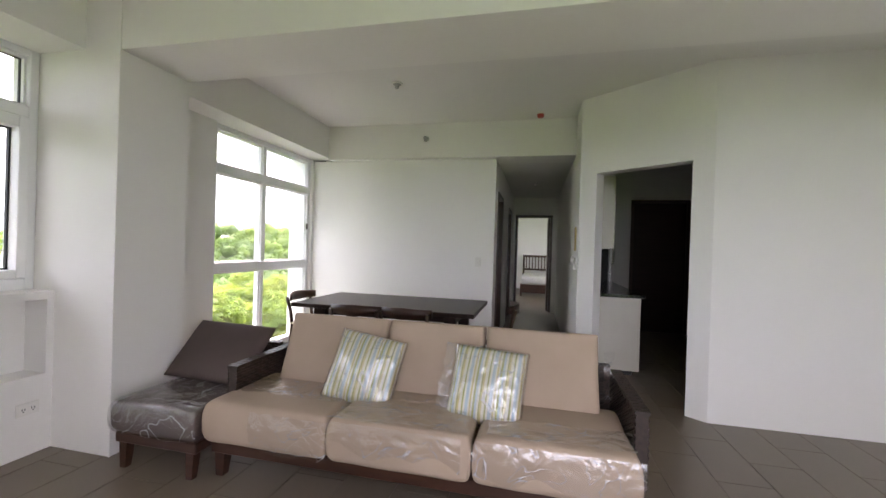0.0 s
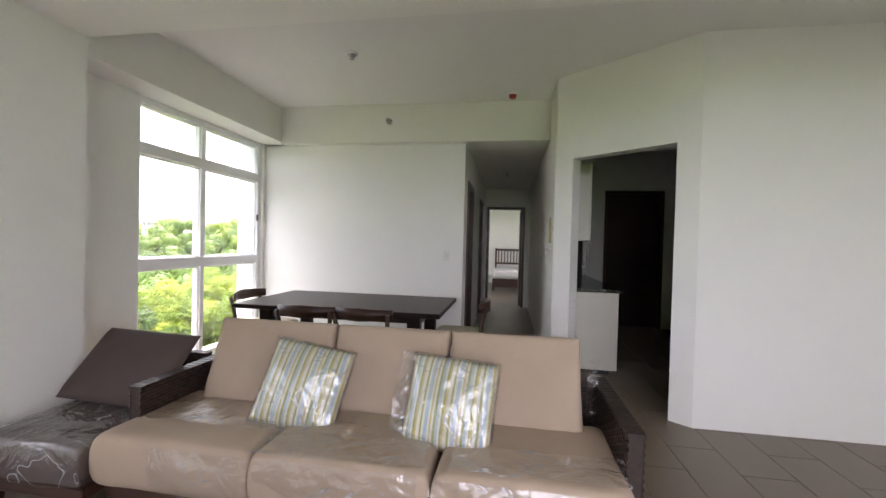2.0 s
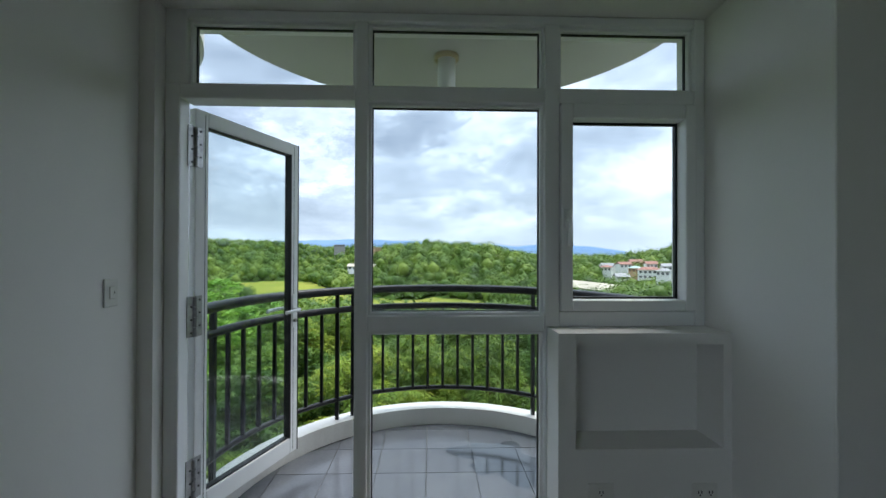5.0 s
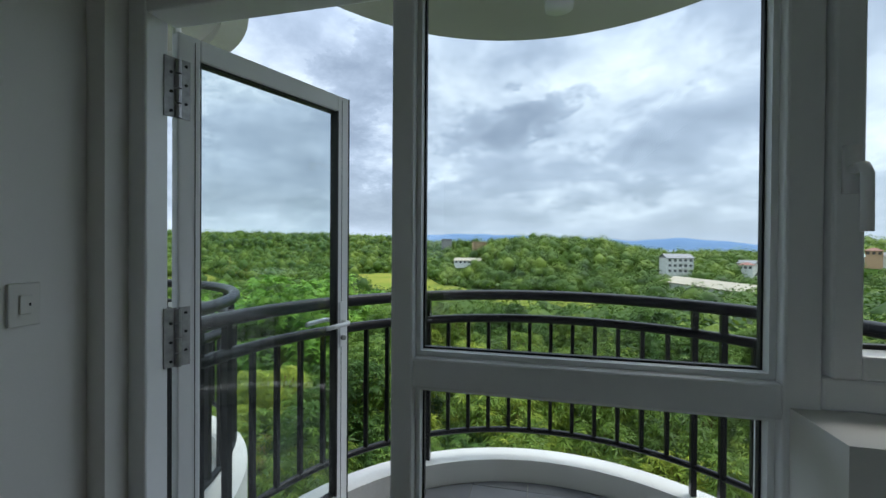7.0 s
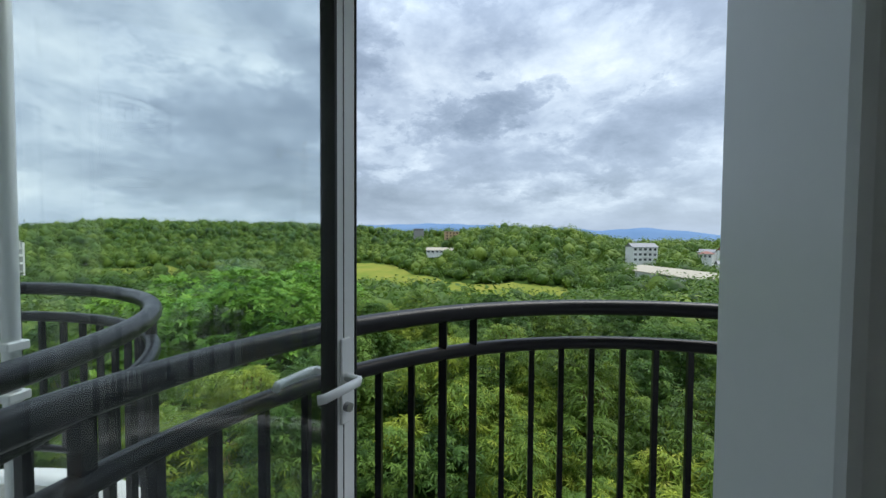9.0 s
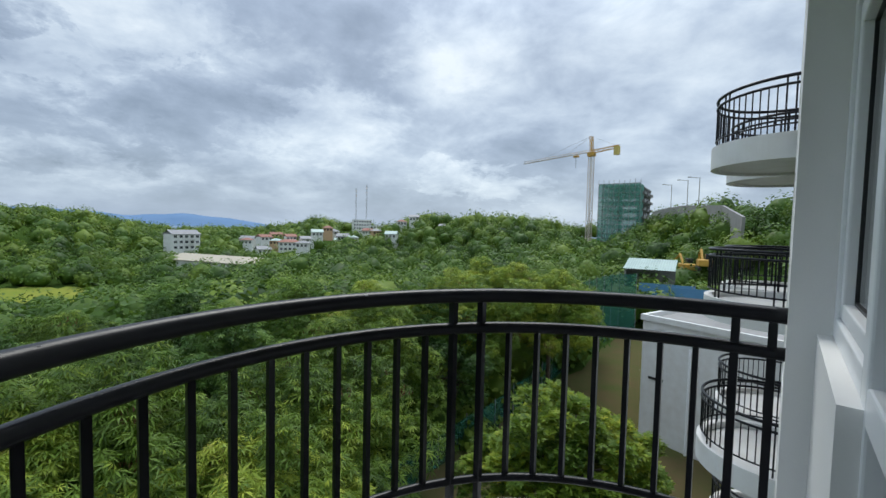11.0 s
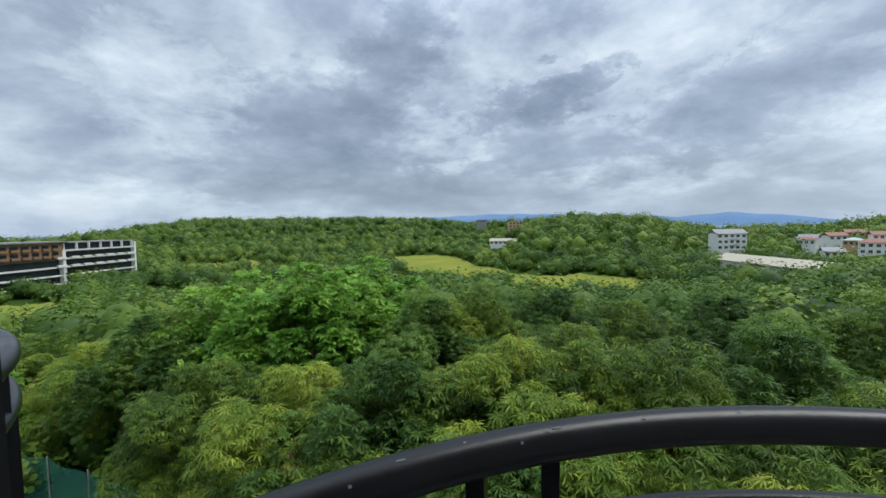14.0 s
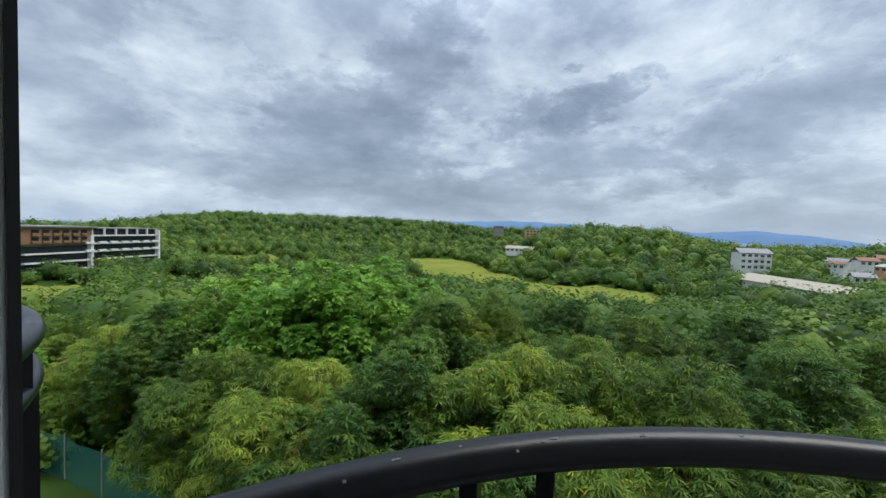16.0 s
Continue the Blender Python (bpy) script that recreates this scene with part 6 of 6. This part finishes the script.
def building(name, label, bearing, dist, w, d, top, storeys, cols, wall, roof, style="gable", turn=0.0, hs=3.2, group="houses in the hills", balcony=()):
    """A house whose front looks towards the flat: walls down to the land, windows by storey, roof, balconies."""
    x, y = polar(bearing, dist)
    foot = float(terrain(x, y)) - 1.0
    h = top - foot
    b = thing(name, pose(x, y, foot, 0, 0, bearing + turn), label, "building", group)
    part("wall", boxes((-w / 2, w / 2, 0, d, 0, h)), wall, b)
    if style == "gable":
        bm = bmesh.new()
        rise = min(w, d) * 0.16 + 0.5
        o = 0.6
        prof = [(-o, -0.25), (d / 2, rise), (d + o, -0.25), (d + o, 0.0), (d / 2, rise + 0.25), (-o, 0.0)]
        a = [bm.verts.new((-w / 2 - o, py, h + pz)) for py, pz in prof]
        c = [bm.verts.new((w / 2 + o, py, h + pz)) for py, pz in prof]
        bm.faces.new(a)
        bm.faces.new(c[::-1])
        for k in range(6):
            bm.faces.new((a[k], c[k], c[(k + 1) % 6], a[(k + 1) % 6]))
        for sx in (-w / 2 + 0.02, w / 2 - 0.02):
            q = [bm.verts.new((sx, py, pz)) for py, pz in ((0, h), (d, h), (d / 2, h + rise))]
            bm.faces.new(q)
        part("roof", bm, roof, b)
    elif style == "hip":
        bm = bmesh.new()
        o, rise = 0.7, min(w, d) * 0.22
        e = [bm.verts.new(p) for p in ((-w / 2 - o, -o, h), (w / 2 + o, -o, h), (w / 2 + o, d + o, h), (-w / 2 - o, d + o, h))]
        t = [bm.verts.new((-w / 2 + d * 0.4, d / 2, h + rise)), bm.verts.new((w / 2 - d * 0.4, d / 2, h + rise))]
        for f in ((e[0], e[1], t[1], t[0]), (e[1], e[2], t[1]), (e[2], e[3], t[0], t[1]), (e[3], e[0], t[0]), (e[3], e[2], e[1], e[0])):
            bm.faces.new(f)
        part("roof", bm, roof, b)
    else:
        part("roof", boxes((-w / 2 - 0.15, w / 2 + 0.15, -0.15, d + 0.15, h, h + 0.35)), roof, b)
    ww = w / max(1, cols)
    for s in range(storeys):
        z1 = h - 0.7 - s * hs
        for c in range(cols):
            xc = -w / 2 + ww * (c + 0.5)
            bw = ww * 0.52
            wn_ = part("window", boxes((xc - bw / 2, xc + bw / 2, -0.05, 0.0, z1 - 1.5, z1)), PANE_D, b)
            part("window_frame", boxes((xc - bw / 2 - 0.08, xc + bw / 2 + 0.08, -0.10, -0.052, z1, z1 + 0.1), (xc - bw / 2 - 0.12, xc + bw / 2 + 0.12, -0.22, -0.052, z1 - 1.62, z1 - 1.5), (xc - 0.04, xc + 0.04, -0.08, -0.052, z1 - 1.5, z1)), wall, wn_)
        for c in balcony:
            xc = -w / 2 + ww * (c + 0.5)
            part("balcony", boxes((xc - ww * 0.48, xc + ww * 0.48, -1.4, -0.23, z1 - 2.5, z1 - 2.3), (xc - ww * 0.48, xc + ww * 0.48, -1.4, -1.32, z1 - 2.3, z1 - 1.45)), wall, b)
    return b


building("white_house", "white three-storey house with balconies and low grey roof", 72.6, 300, 16, 12, -5.6, 3, 5, WALLW, ROOFG, "gable", 25, 3.4, balcony=(2, 3))
building("peach_house", "peach-coloured hillside house with flat roof", 97.8, 455, 15, 10, 5.5, 3, 4, WALLO, ROOFB, "flat", 10)
building("low_shed", "long low pale shed at the edge of the meadow", 99.6, 365, 24, 10, -12.0, 1, 6, WALLW, ROOFB, "gable", -12)
building("red_roof_house", "small house with rusty red roof among trees", 94.0, 440, 7, 7, -3.5, 1, 2, WALLW, ROOFR, "gable", 20)
building("hill_house", "flat-roofed house on the wooded hill", 102.5, 560, 14, 9, 10.0, 1, 4, RAWCON, ROOFG, "flat")
building("white_hall", "large white hillside hall with rows of windows", 51.6, 400, 17, 14, 8.0, 4, 7, WALLW, WALLW, "flat", 8)
building("white_hall", "long white three-storey wing with rows of windows", 48.6, 372, 26, 14, 2.6, 3, 9, WALLW, WALLW, "flat", 8)
building("grey_roof_house", "white two-storey house with grey hip roof", 56.0, 330, 13, 9, -2.6, 2, 4, WALLW, ROOFG, "hip", -10)
building("red_roof_house", "white house with faded red roof among trees", 61.0, 300, 14, 9, -10.3, 2, 5, WALLW, ROOFR, "hip", 5)
building("pale_house", "small pale hillside house with red roof", 63.8, 330, 9, 7, -7.6, 1, 3, WALLW, ROOFR, "gable", 30)
building("pale_house", "small pale hillside house with grey roof", 66.2, 340, 10, 8, -9.2, 1, 3, WALLW, ROOFG, "gable", -20)
building("pale_house", "small pale hillside house with tin roof", 58.8, 310, 9, 7, -8.0, 1, 3, WALLW, ROOFG, "gable", 15)
building("pale_house", "small pale hillside house with tin roof", 54.2, 315, 12, 7, -9.0, 1, 3, WALLW, ROOFT, "gable", -5)
building("pale_house", "small peach hillside house with tin roof", 62.6, 360, 9, 7, -6.3, 1, 3, WALLO, ROOFR, "gable", 12)
building("pale_house", "small pale hillside house with grey roof", 44.6, 340, 9, 7, -3.0, 1, 3, WALLW, ROOFG, "gable", 12)
building("hill_house", "small white house with grey roof on the hill", 40.7, 325, 11, 8, 3.6, 1, 3, WALLW, ROOFG, "hip", 0)
building("hill_house", "yellow house at the top of the town", 57.6, 440, 12, 8, 8.5, 1, 4, WALLY, ROOFG, "flat", 0)
building("yellow_block", "yellow and white block beyond the trees", 29.8, 430, 13, 10, 13.5, 3, 4, WALLY, WALLW, "flat", 0)
building("yellow_block", "small white block beyond the trees", 28.0, 440, 11, 8, 10.0, 2, 3, WALLW, WALLW, "flat", 0)

# small houses scattered through the town on the slope
for k in range(14):
    be, di = 44.5 + 1.65 * k + 0.5 * math.sin(3.1 * k), 292 + 34 * math.sin(1.9 * k + 0.6)
    ground_z = float(terrain(*polar(be, di)))
    building("pale_house", ("small pale town house with %s roof among trees" % ("grey tin", "rusty red", "pale green")[k % 3]), be, di, 7 + (k * 5) % 5, 7, ground_z + 9.2 + 1.2 * math.sin(k), 1, 3, (WALLW, WALLW, WALLW, WALLO)[k % 4], (ROOFG, ROOFR, ROOFT)[k % 3], ("gable", "hip")[k % 2], 17 * math.sin(2.7 * k))

# long pale roof below the white house
pa, pb = Vector(polar(74.3, 228)), Vector(polar(65.0, 186))
ln = (pb - pa).length
wh = thing("warehouse", pose((pa.x + pb.x) / 2, (pa.y + pb.y) / 2, -24.5, 0, 0, math.degrees(math.atan2(pb.y - pa.y, pb.x - pa.x))), "long warehouse with pale beige metal roof", "building")
part("wall", boxes((-ln / 2, ln / 2, -1.0, 14, 0, 9.2)), WALLW, wh)
rb = bmesh.new()
prof = [(-2, 8.8), (6.5, 11.2), (15, 8.8), (15, 9.1), (6.5, 11.5), (-2, 9.1)]
ra = [rb.verts.new((-ln / 2 - 1, py, pz)) for py, pz in prof]
rc = [rb.verts.new((ln / 2 + 1, py, pz)) for py, pz in prof]
rb.faces.new(ra)
rb.faces.new(rc[::-1])
for k in range(6):
    rb.faces.new((ra[k], rc[k], rc[(k + 1) % 6], ra[(k + 1) % 6]))
part("roof", rb, ROOFB, wh)

# hotel by the meadow
hl, hr = Vector(polar(160.5, 235)), Vector(polar(145.2, 300))
hw = (hr - hl).length
hotel = thing("hotel", pose(hr.x, hr.y, -24, 0, 0, math.degrees(math.atan2(hl.y - hr.y, hl.x - hr.x))), "modern white hotel with balconies, timber section and flat roof", "building")
HT = 21.2
part("wall", boxes((0, hw, -16, -0.8, 0, HT - 0.6)), RAWCON, hotel)
part("roof", boxes((hw * 0.42, hw + 2, -18, 2.4, HT, HT + 0.6), (0.0, hw * 0.42, -16, 0.6, HT - 0.4, HT)), ROOFG, hotel)
for s in range(5):
    z = HT - 4.0 - 4.0 * s
    part("floor_band", boxes((0, hw * (0.45 if s < 2 else 0.76), -0.8, 1.2, z - 0.25, z + 0.35)), WALLW, hotel)
    part("window_band", boxes((0.3, hw * 0.76, -0.8, -0.6, z + 0.5, z + 3.4)), PANE_D, hotel)
part("timber_front", boxes((hw * 0.44, hw * 0.80, -0.79, 0.9, HT - 7.6, HT - 0.2)), WALLT, hotel, "brown timber-clad front")
for k in range(6):
    xx = hw * 0.47 + k * hw * 0.046
    for z0 in (HT - 3.6, HT - 7.0):
        part("window", boxes((xx, xx + hw * 0.032, 0.9, 0.96, z0, z0 + 2.4)), PANE_D, hotel)
        part("balcony", boxes((xx - 0.1, xx + hw * 0.034, 0.97, 1.9, z0 - 0.15, z0 + 0.9)), WALLT, hotel)
for k in range(7):
    xx = hw * 0.02 + k * hw * 0.07
    part("column", boxes((xx, xx + 0.5, 0.3, 1.25, HT - 4.0, HT - 0.4)), WALLW, hotel)
    for s in (1, 2):
        z = HT - 4.0 - 4.0 * s
        part("balcony", boxes((xx, xx + hw * 0.045, 1.21, 2.2, z, z + 1.1)), WALLW, hotel)
for d in ((hw * 0.44, hw * 0.455, -0.7, 1.6, 0, HT - 4.3), (hw * 0.785, hw * 0.80, -0.7, 1.6, 0, HT - 7.4), (0, hw * 0.012, -0.7, 1.6, 0, HT - 1.0)):
    part("frame", boxes(d), WALLW, hotel)
part("side_block", boxes((hw * 0.81, hw * 0.985, -12, 1.0, 0, HT - 7.7)), PANE_D, hotel, "dark glazed side block")
for s in range(3):
    part("floor_band", boxes((hw * 0.805, hw * 0.99, -12, 1.1, HT - 8.0 - 4 * s, HT - 7.7 - 4 * s)), WALLW, hotel)

# building under construction behind green netting
bc, bl = Vector(polar(14.8, 196)), Vector(polar(19.3, 199))
bw = (bl - bc).length
site = thing("unfinished_building", pose(bc.x, bc.y, -3, 0, 0, math.degrees(math.atan2(bl.y - bc.y, bl.x - bc.x))), "unfinished concrete building behind green scaffold netting", "building")
BD, BH = 34.0, 27.2
for s in range(8):
    part("floor_slab", boxes((0, bw, -BD, 0, s * 3.6, s * 3.6 + 0.35)), RAWCON, site)
for k in range(7):
    for x0 in (0.2, bw - 0.8):
        part("column", boxes((x0, x0 + 0.6, -0.9 - 5.4 * k, -0.3 - 5.4 * k, 0.35, BH - 2.0)), RAWCON, site)
for s in range(7):
    part("infill_wall", boxes((0.9, 1.1, -BD + 0.5, -0.8, s * 3.6 + 0.35, s * 3.6 + (2.0 if s % 2 else 3.0))), RAWCON, site)
    for k in range(3):
        part("balcony", boxes((-1.6, -0.01, -8 - 10 * k, -3 - 10 * k, s * 3.6 + 0.1, s * 3.6 + 1.2)), RAWCON, site)
part("netting", boxes((-0.5, bw + 1.0, 1.6, 1.66, 0.5, BH - 1.2)), NETB, site, "green scaffold netting")
part("netting", boxes((-0.6, -0.54, -6.5, 1.6, 0.5, BH - 1.6)), NETB, site, "green scaffold netting")
for k in range(9):
    xx = -0.5 + (bw + 1.5) * k / 8
    part("scaffold_pole", tube(bmesh.new(), [(xx, 1.75, 0), (xx, 1.75, BH + 0.4)], 0.09, 5), RAWCON, site)
for s in range(13):
    part("scaffold_rail", tube(bmesh.new(), [(-0.5, 1.78, 2 + 2 * s), (bw + 1.0, 1.78, 2 + 2 * s)], 0.07, 5), RAWCON, site)
# dark sheet behind the netting, painting in the shade of the stair gap
part("stair_gap_shade", boxes((bw * 0.42, bw * 0.52, 1.5, 1.58, 2, BH - 3)), DARKHOLE, site)


# tower crane
def lattice(bm, p, q, w, n, r, flat=False):
    """A braced boom from p to q with square (or triangular) section."""
    p, q = Vector(p), Vector(q)
    d = (q - p).normalized()
    s = d.cross(Vector((0, 0, 1)))
    s = s.normalized() if s.length > 0.1 else Vector((1, 0, 0))
    u = s.cross(d).normalized()
    cs = [s * w / 2, -s * w / 2, u * w * 0.9] if flat else [s * w / 2 + u * w / 2, -s * w / 2 + u * w / 2, -s * w / 2 - u * w / 2, s * w / 2 - u * w / 2]
    for c in cs:
        tube(bm, [p + c, q + c], r, 4)
    for k in range(n):
        a, b = p.lerp(q, k / n), p.lerp(q, (k + 1) / n)
        for i in range(len(cs)):
            c0, c1 = cs[i], cs[(i + 1) % len(cs)]
            tube(bm, [a + c0, b + c1], r * 0.6, 3, None, False)
            tube(bm, [a + c0, a + c1], r * 0.6, 3, None, False)


cx, cy = polar(20.75, 215)
crane = thing("tower_crane", pose(cx, cy, -6, 0, 0, math.degrees(math.atan2(11, -44))), "white and yellow tower crane with lattice jib", "crane")
b = bmesh.new()
lattice(b, (0, 0, 0), (0, 0, 45), 2.0, 24, 0.16)
part("mast", b, CRANEW, crane)
b = bmesh.new()
lattice(b, (1, 0, 46.8), (45, 0, 46.0), 1.3, 26, 0.12, True)
part("jib", b, CRANEW, crane)
b = bmesh.new()
lattice(b, (-1, 0, 46.8), (-14.5, 0, 47.4), 1.3, 9, 0.13)
part("counter_jib", b, CRANEY, crane, "yellow counter-jib")
b = bmesh.new()
lattice(b, (0, 0, 47), (0.4, 0, 54.5), 1.2, 5, 0.14)
part("tower_head", b, CRANEY, crane)
part("slewing_ring", rbox(-1.6, 1.6, -1.4, 1.4, 44.6, 46.6, 0.1, 1), CRANEY, crane)
part("cab", rbox(0.8, 2.6, -2.6, -1.0, 44.8, 47.2, 0.1, 1), WALLW, crane, "white operator's cab")
part("counterweight", rbox(-14.6, -12.4, -1.0, 1.0, 43.6, 47.6, 0.1, 1), WALLY, crane, "yellow counterweight block")
part("tie", tube(tube(tube(bmesh.new(), [(0.4, 0, 54.5), (30, 0, 47.4)], 0.05, 4), [(0.4, 0, 54.5), (14, 0, 47.8)], 0.05, 4), [(0.4, 0, 54.5), (-13, 0, 48)], 0.05, 4), RAWCON, crane)
part("hook", tube(bmesh.new(), [(9, 0, 46.3), (9, 0, 40)], 0.10, 4), RAWCON, crane)
part("trolley", rbox(7.6, 10.2, -0.8, 0.8, 45.2, 46.1, 0.05, 1), CRANEY, crane)

# radio masts over the town
for be, zt in ((52.5, 46), (51.1, 50)):
    mx_, my_ = polar(be, 480)
    mast = thing("radio_mast", pose(mx_, my_, -6), "slender lattice radio mast with antennas", "mast", "radio masts")
    b = bmesh.new()
    lattice(b, (0, 0, 0), (0, 0, zt + 6), 1.1, 26, 0.05)
    part("lattice", b, RAWCON, mast)
    for z in (zt + 2, zt - 3):
        part("antenna", boxes((-0.9, -0.65, -0.2, 0.2, z - 1, z + 1), (0.65, 0.9, -0.2, 0.2, z - 1, z + 1)), CRANEW, mast)

# white service building below, at the foot of the block
svc = thing("service_building", pose(-8.8, 27.6, -12.3, 0, 0, -16), "white rendered low building with grey flat roof", "building")
part("wall", boxes((0, 14, 0, 15, 0, 8.2)), CONC, svc)
part("roof", boxes((0.3, 13.7, 0.3, 14.7, 8.2, 8.32)), RAWCON, svc)
part("parapet", boxes((-0.12, 14.12, -0.12, 0.12, 8.2, 8.55), (-0.12, 0.12, 0.12, 15.12, 8.2, 8.55), (0.12, 14.12, 14.88, 15.12, 8.2, 8.55)), CONC, svc)
part("downpipe", tube(bmesh.new(), [(2.9, -0.08, 0.3), (2.9, -0.08, 7.0)], 0.07, 8), UPVC, svc, "white downpipe")
part("vent", boxes((0.5, 1.4, -0.06, -0.01, 4.6, 4.75)), DARKHOLE, svc)
sector("yard", 4, 52, [(4, 10), (52, 9)], [(4, 60), (16, 56), (20, 40), (33, 25), (52, 16)], 30, LAWN, "trodden grass and earth yard below the block", "yard")

# sheds, tarpaulins and machinery beyond the fence
sx_, sy_ = polar(13.2, 74)
shed = thing("tin_shed", pose(sx_, sy_, -9.6, 0, 0, 8), "open shed with pale green corrugated roof", "shed")
rf = bmesh.new()
nr = 40
for k in range(nr):
    x0, x1 = -3.6 + 7.4 * k / nr, -3.6 + 7.4 * (k + 1) / nr
    zz = 0.06 * (k % 2)
    v = [rf.verts.new(p) for p in ((x0, -2.5, 5.2 + zz), (x1, -2.5, 5.2 + 0.06 - zz), (x1, 3.5, 6.6 + 0.06 - zz), (x0, 3.5, 6.6 + zz))]
    rf.faces.new(v)
part("roof", rf, ROOFT, shed)
part("wall", boxes((-3.4, 3.6, 3.0, 3.2, 0, 6.3), (-3.4, -3.2, -2.2, 3.0, 0, 5.0)), RAWCON, shed)
for k, (be, di, w) in enumerate(((11.2, 66, 7.0), (8.4, 63, 5.0))):
    tx, ty = polar(be, di)
    tp = thing("site_hoarding", pose(tx, ty, -10.5, 0, 0, be), "sagging blue tarpaulin hoarding on the site edge", "hoarding")
    part("sheet", boxes((-w / 2, w / 2, -0.03, 0.03, 1.0, 4.6)), TARP, tp)
    for xx in (-w / 2, 0, w / 2):
        part("post", tube(bmesh.new(), [(xx, 0.08, 0), (xx, 0.08, 4.9)], 0.06, 6), RAWCON, tp)
for be, di in ((9.2, 92), (7.4, 88)):
    ex, ey = polar(be, di)
    dig = thing("excavator", pose(ex, ey, float(terrain(ex, ey)) + 4.0, 0, 0, 40 + be * 9), "orange-yellow excavator parked on the building site", "excavator")
    part("track", rbox(-1.6, 1.6, -1.3, -0.7, 0, 0.8, 0.2, 2), DARKHOLE, dig)
    part("track", rbox(-1.6, 1.6, 0.7, 1.3, 0, 0.8, 0.2, 2), DARKHOLE, dig)
    part("body", rbox(-1.8, 1.2, -1.2, 1.2, 0.9, 2.1, 0.15, 2), CRANEY, dig)
    part("cab", rbox(0.0, 1.2, -1.1, -0.1, 2.1, 3.1, 0.1, 2), PANE_D, dig)
    part("boom", tube(bmesh.new(), [(1.0, 0.2, 1.8), (2.8, 0.2, 3.8), (4.6, 0.2, 2.6), (4.8, 0.2, 1.0)], 0.22, 6), CRANEY, dig)

# retaining wall along the rising road, with lamp posts
rw = thing("retaining_wall", pose(0, 0, 0), "long grey concrete retaining wall along the rising road", "wall")
stations = [(4.0, 92), (6, 112), (8, 132), (10, 152), (12, 172), (13.2, 184)]
for (b0, d0), (b1, d1) in zip(stations, stations[1:]):
    p, q = polar(b0, d0), polar(b1, d1)
    z0, z1 = float(terrain(*p)), float(terrain(*q))
    bm = bmesh.new()
    bar(bm, (p[0], p[1], z0 + 4.0), (q[0], q[1], z1 + 4.0), 0.5, 9.0)
    part("panel", bm, RAWCON, rw)
for be, di in ((8.4, 140), (9.6, 152), (11.3, 170)):
    lx, ly = polar(be, di)
    lz = float(terrain(lx, ly)) + 6
    lp = thing("street_lamp", pose(lx, ly, lz - 6), "thin dark street lamp post along the road", "street lamp", "street lamps")
    part("pole", tube(bmesh.new(), [(0, 0, 0), (0, 0, 16)], 0.16, 6, 0.1), RAWCON, lp)
    part("arm", tube(bmesh.new(), [(0, 0, 15.8), (-2.4, 0, 16.2)], 0.08, 5), RAWCON, lp)
    part("lamp_head", rbox(-3.1, -2.2, -0.2, 0.2, 16.1, 16.35, 0.05, 1), RAWCON, lp)

# green mesh fence round the yard
fence = thing("mesh_fence", pose(0, 0, 0), "green mesh fence on thin posts, sagging between them", "fence")
ring = [(14.5, 58), (16.5, 57), (22, 42), (27, 32), (32, 26), (40, 21), (49, 18), (62, 15.5), (80, 14), (100, 13.5), (122, 15), (136, 17.5), (144, 20.5), (150, 25), (156, 31), (163, 38)]
fine_ring = []
for (b0, d0), (b1, d1) in zip(ring, ring[1:]):
    n = max(1, int(math.hypot(polar(b0, d0)[0] - polar(b1, d1)[0], polar(b0, d0)[1] - polar(b1, d1)[1]) / 2.4))
    fine_ring += [(b0 + (b1 - b0) * k / n, d0 + (d1 - d0) * k / n) for k in range(n)]
for k, ((b0, d0), (b1, d1)) in enumerate(zip(fine_ring, fine_ring[1:])):
    p, q = polar(b0, d0), polar(b1, d1)
    z0, z1 = float(terrain(*p)), float(terrain(*q))
    hgt = 2.3 if d0 < 40 else 8.2
    bm = bmesh.new()
    cols_ = []
    for i in range(7):
        u = i / 6
        sag = 0.16 * math.sin(math.pi * u)
        cols_.append([bm.verts.new((p[0] + (q[0] - p[0]) * u + 0.05 * math.sin(9 * u + k), p[1] + (q[1] - p[1]) * u, (z0 + (z1 - z0) * u) + zz)) for zz in (0.0, hgt * 0.5, hgt - sag)])
    for a_, b_ in zip(cols_, cols_[1:]):
        for j in range(2):
            bm.faces.new((a_[j], b_[j], b_[j + 1], a_[j + 1]))
    part("mesh_panel", bm, NET, fence, "green woven mesh")
    part("post", tube(bmesh.new(), [(p[0], p[1], z0 - 0.3), (p[0], p[1], z0 + hgt + 0.1)], 0.035, 6), RAWCON, fence)
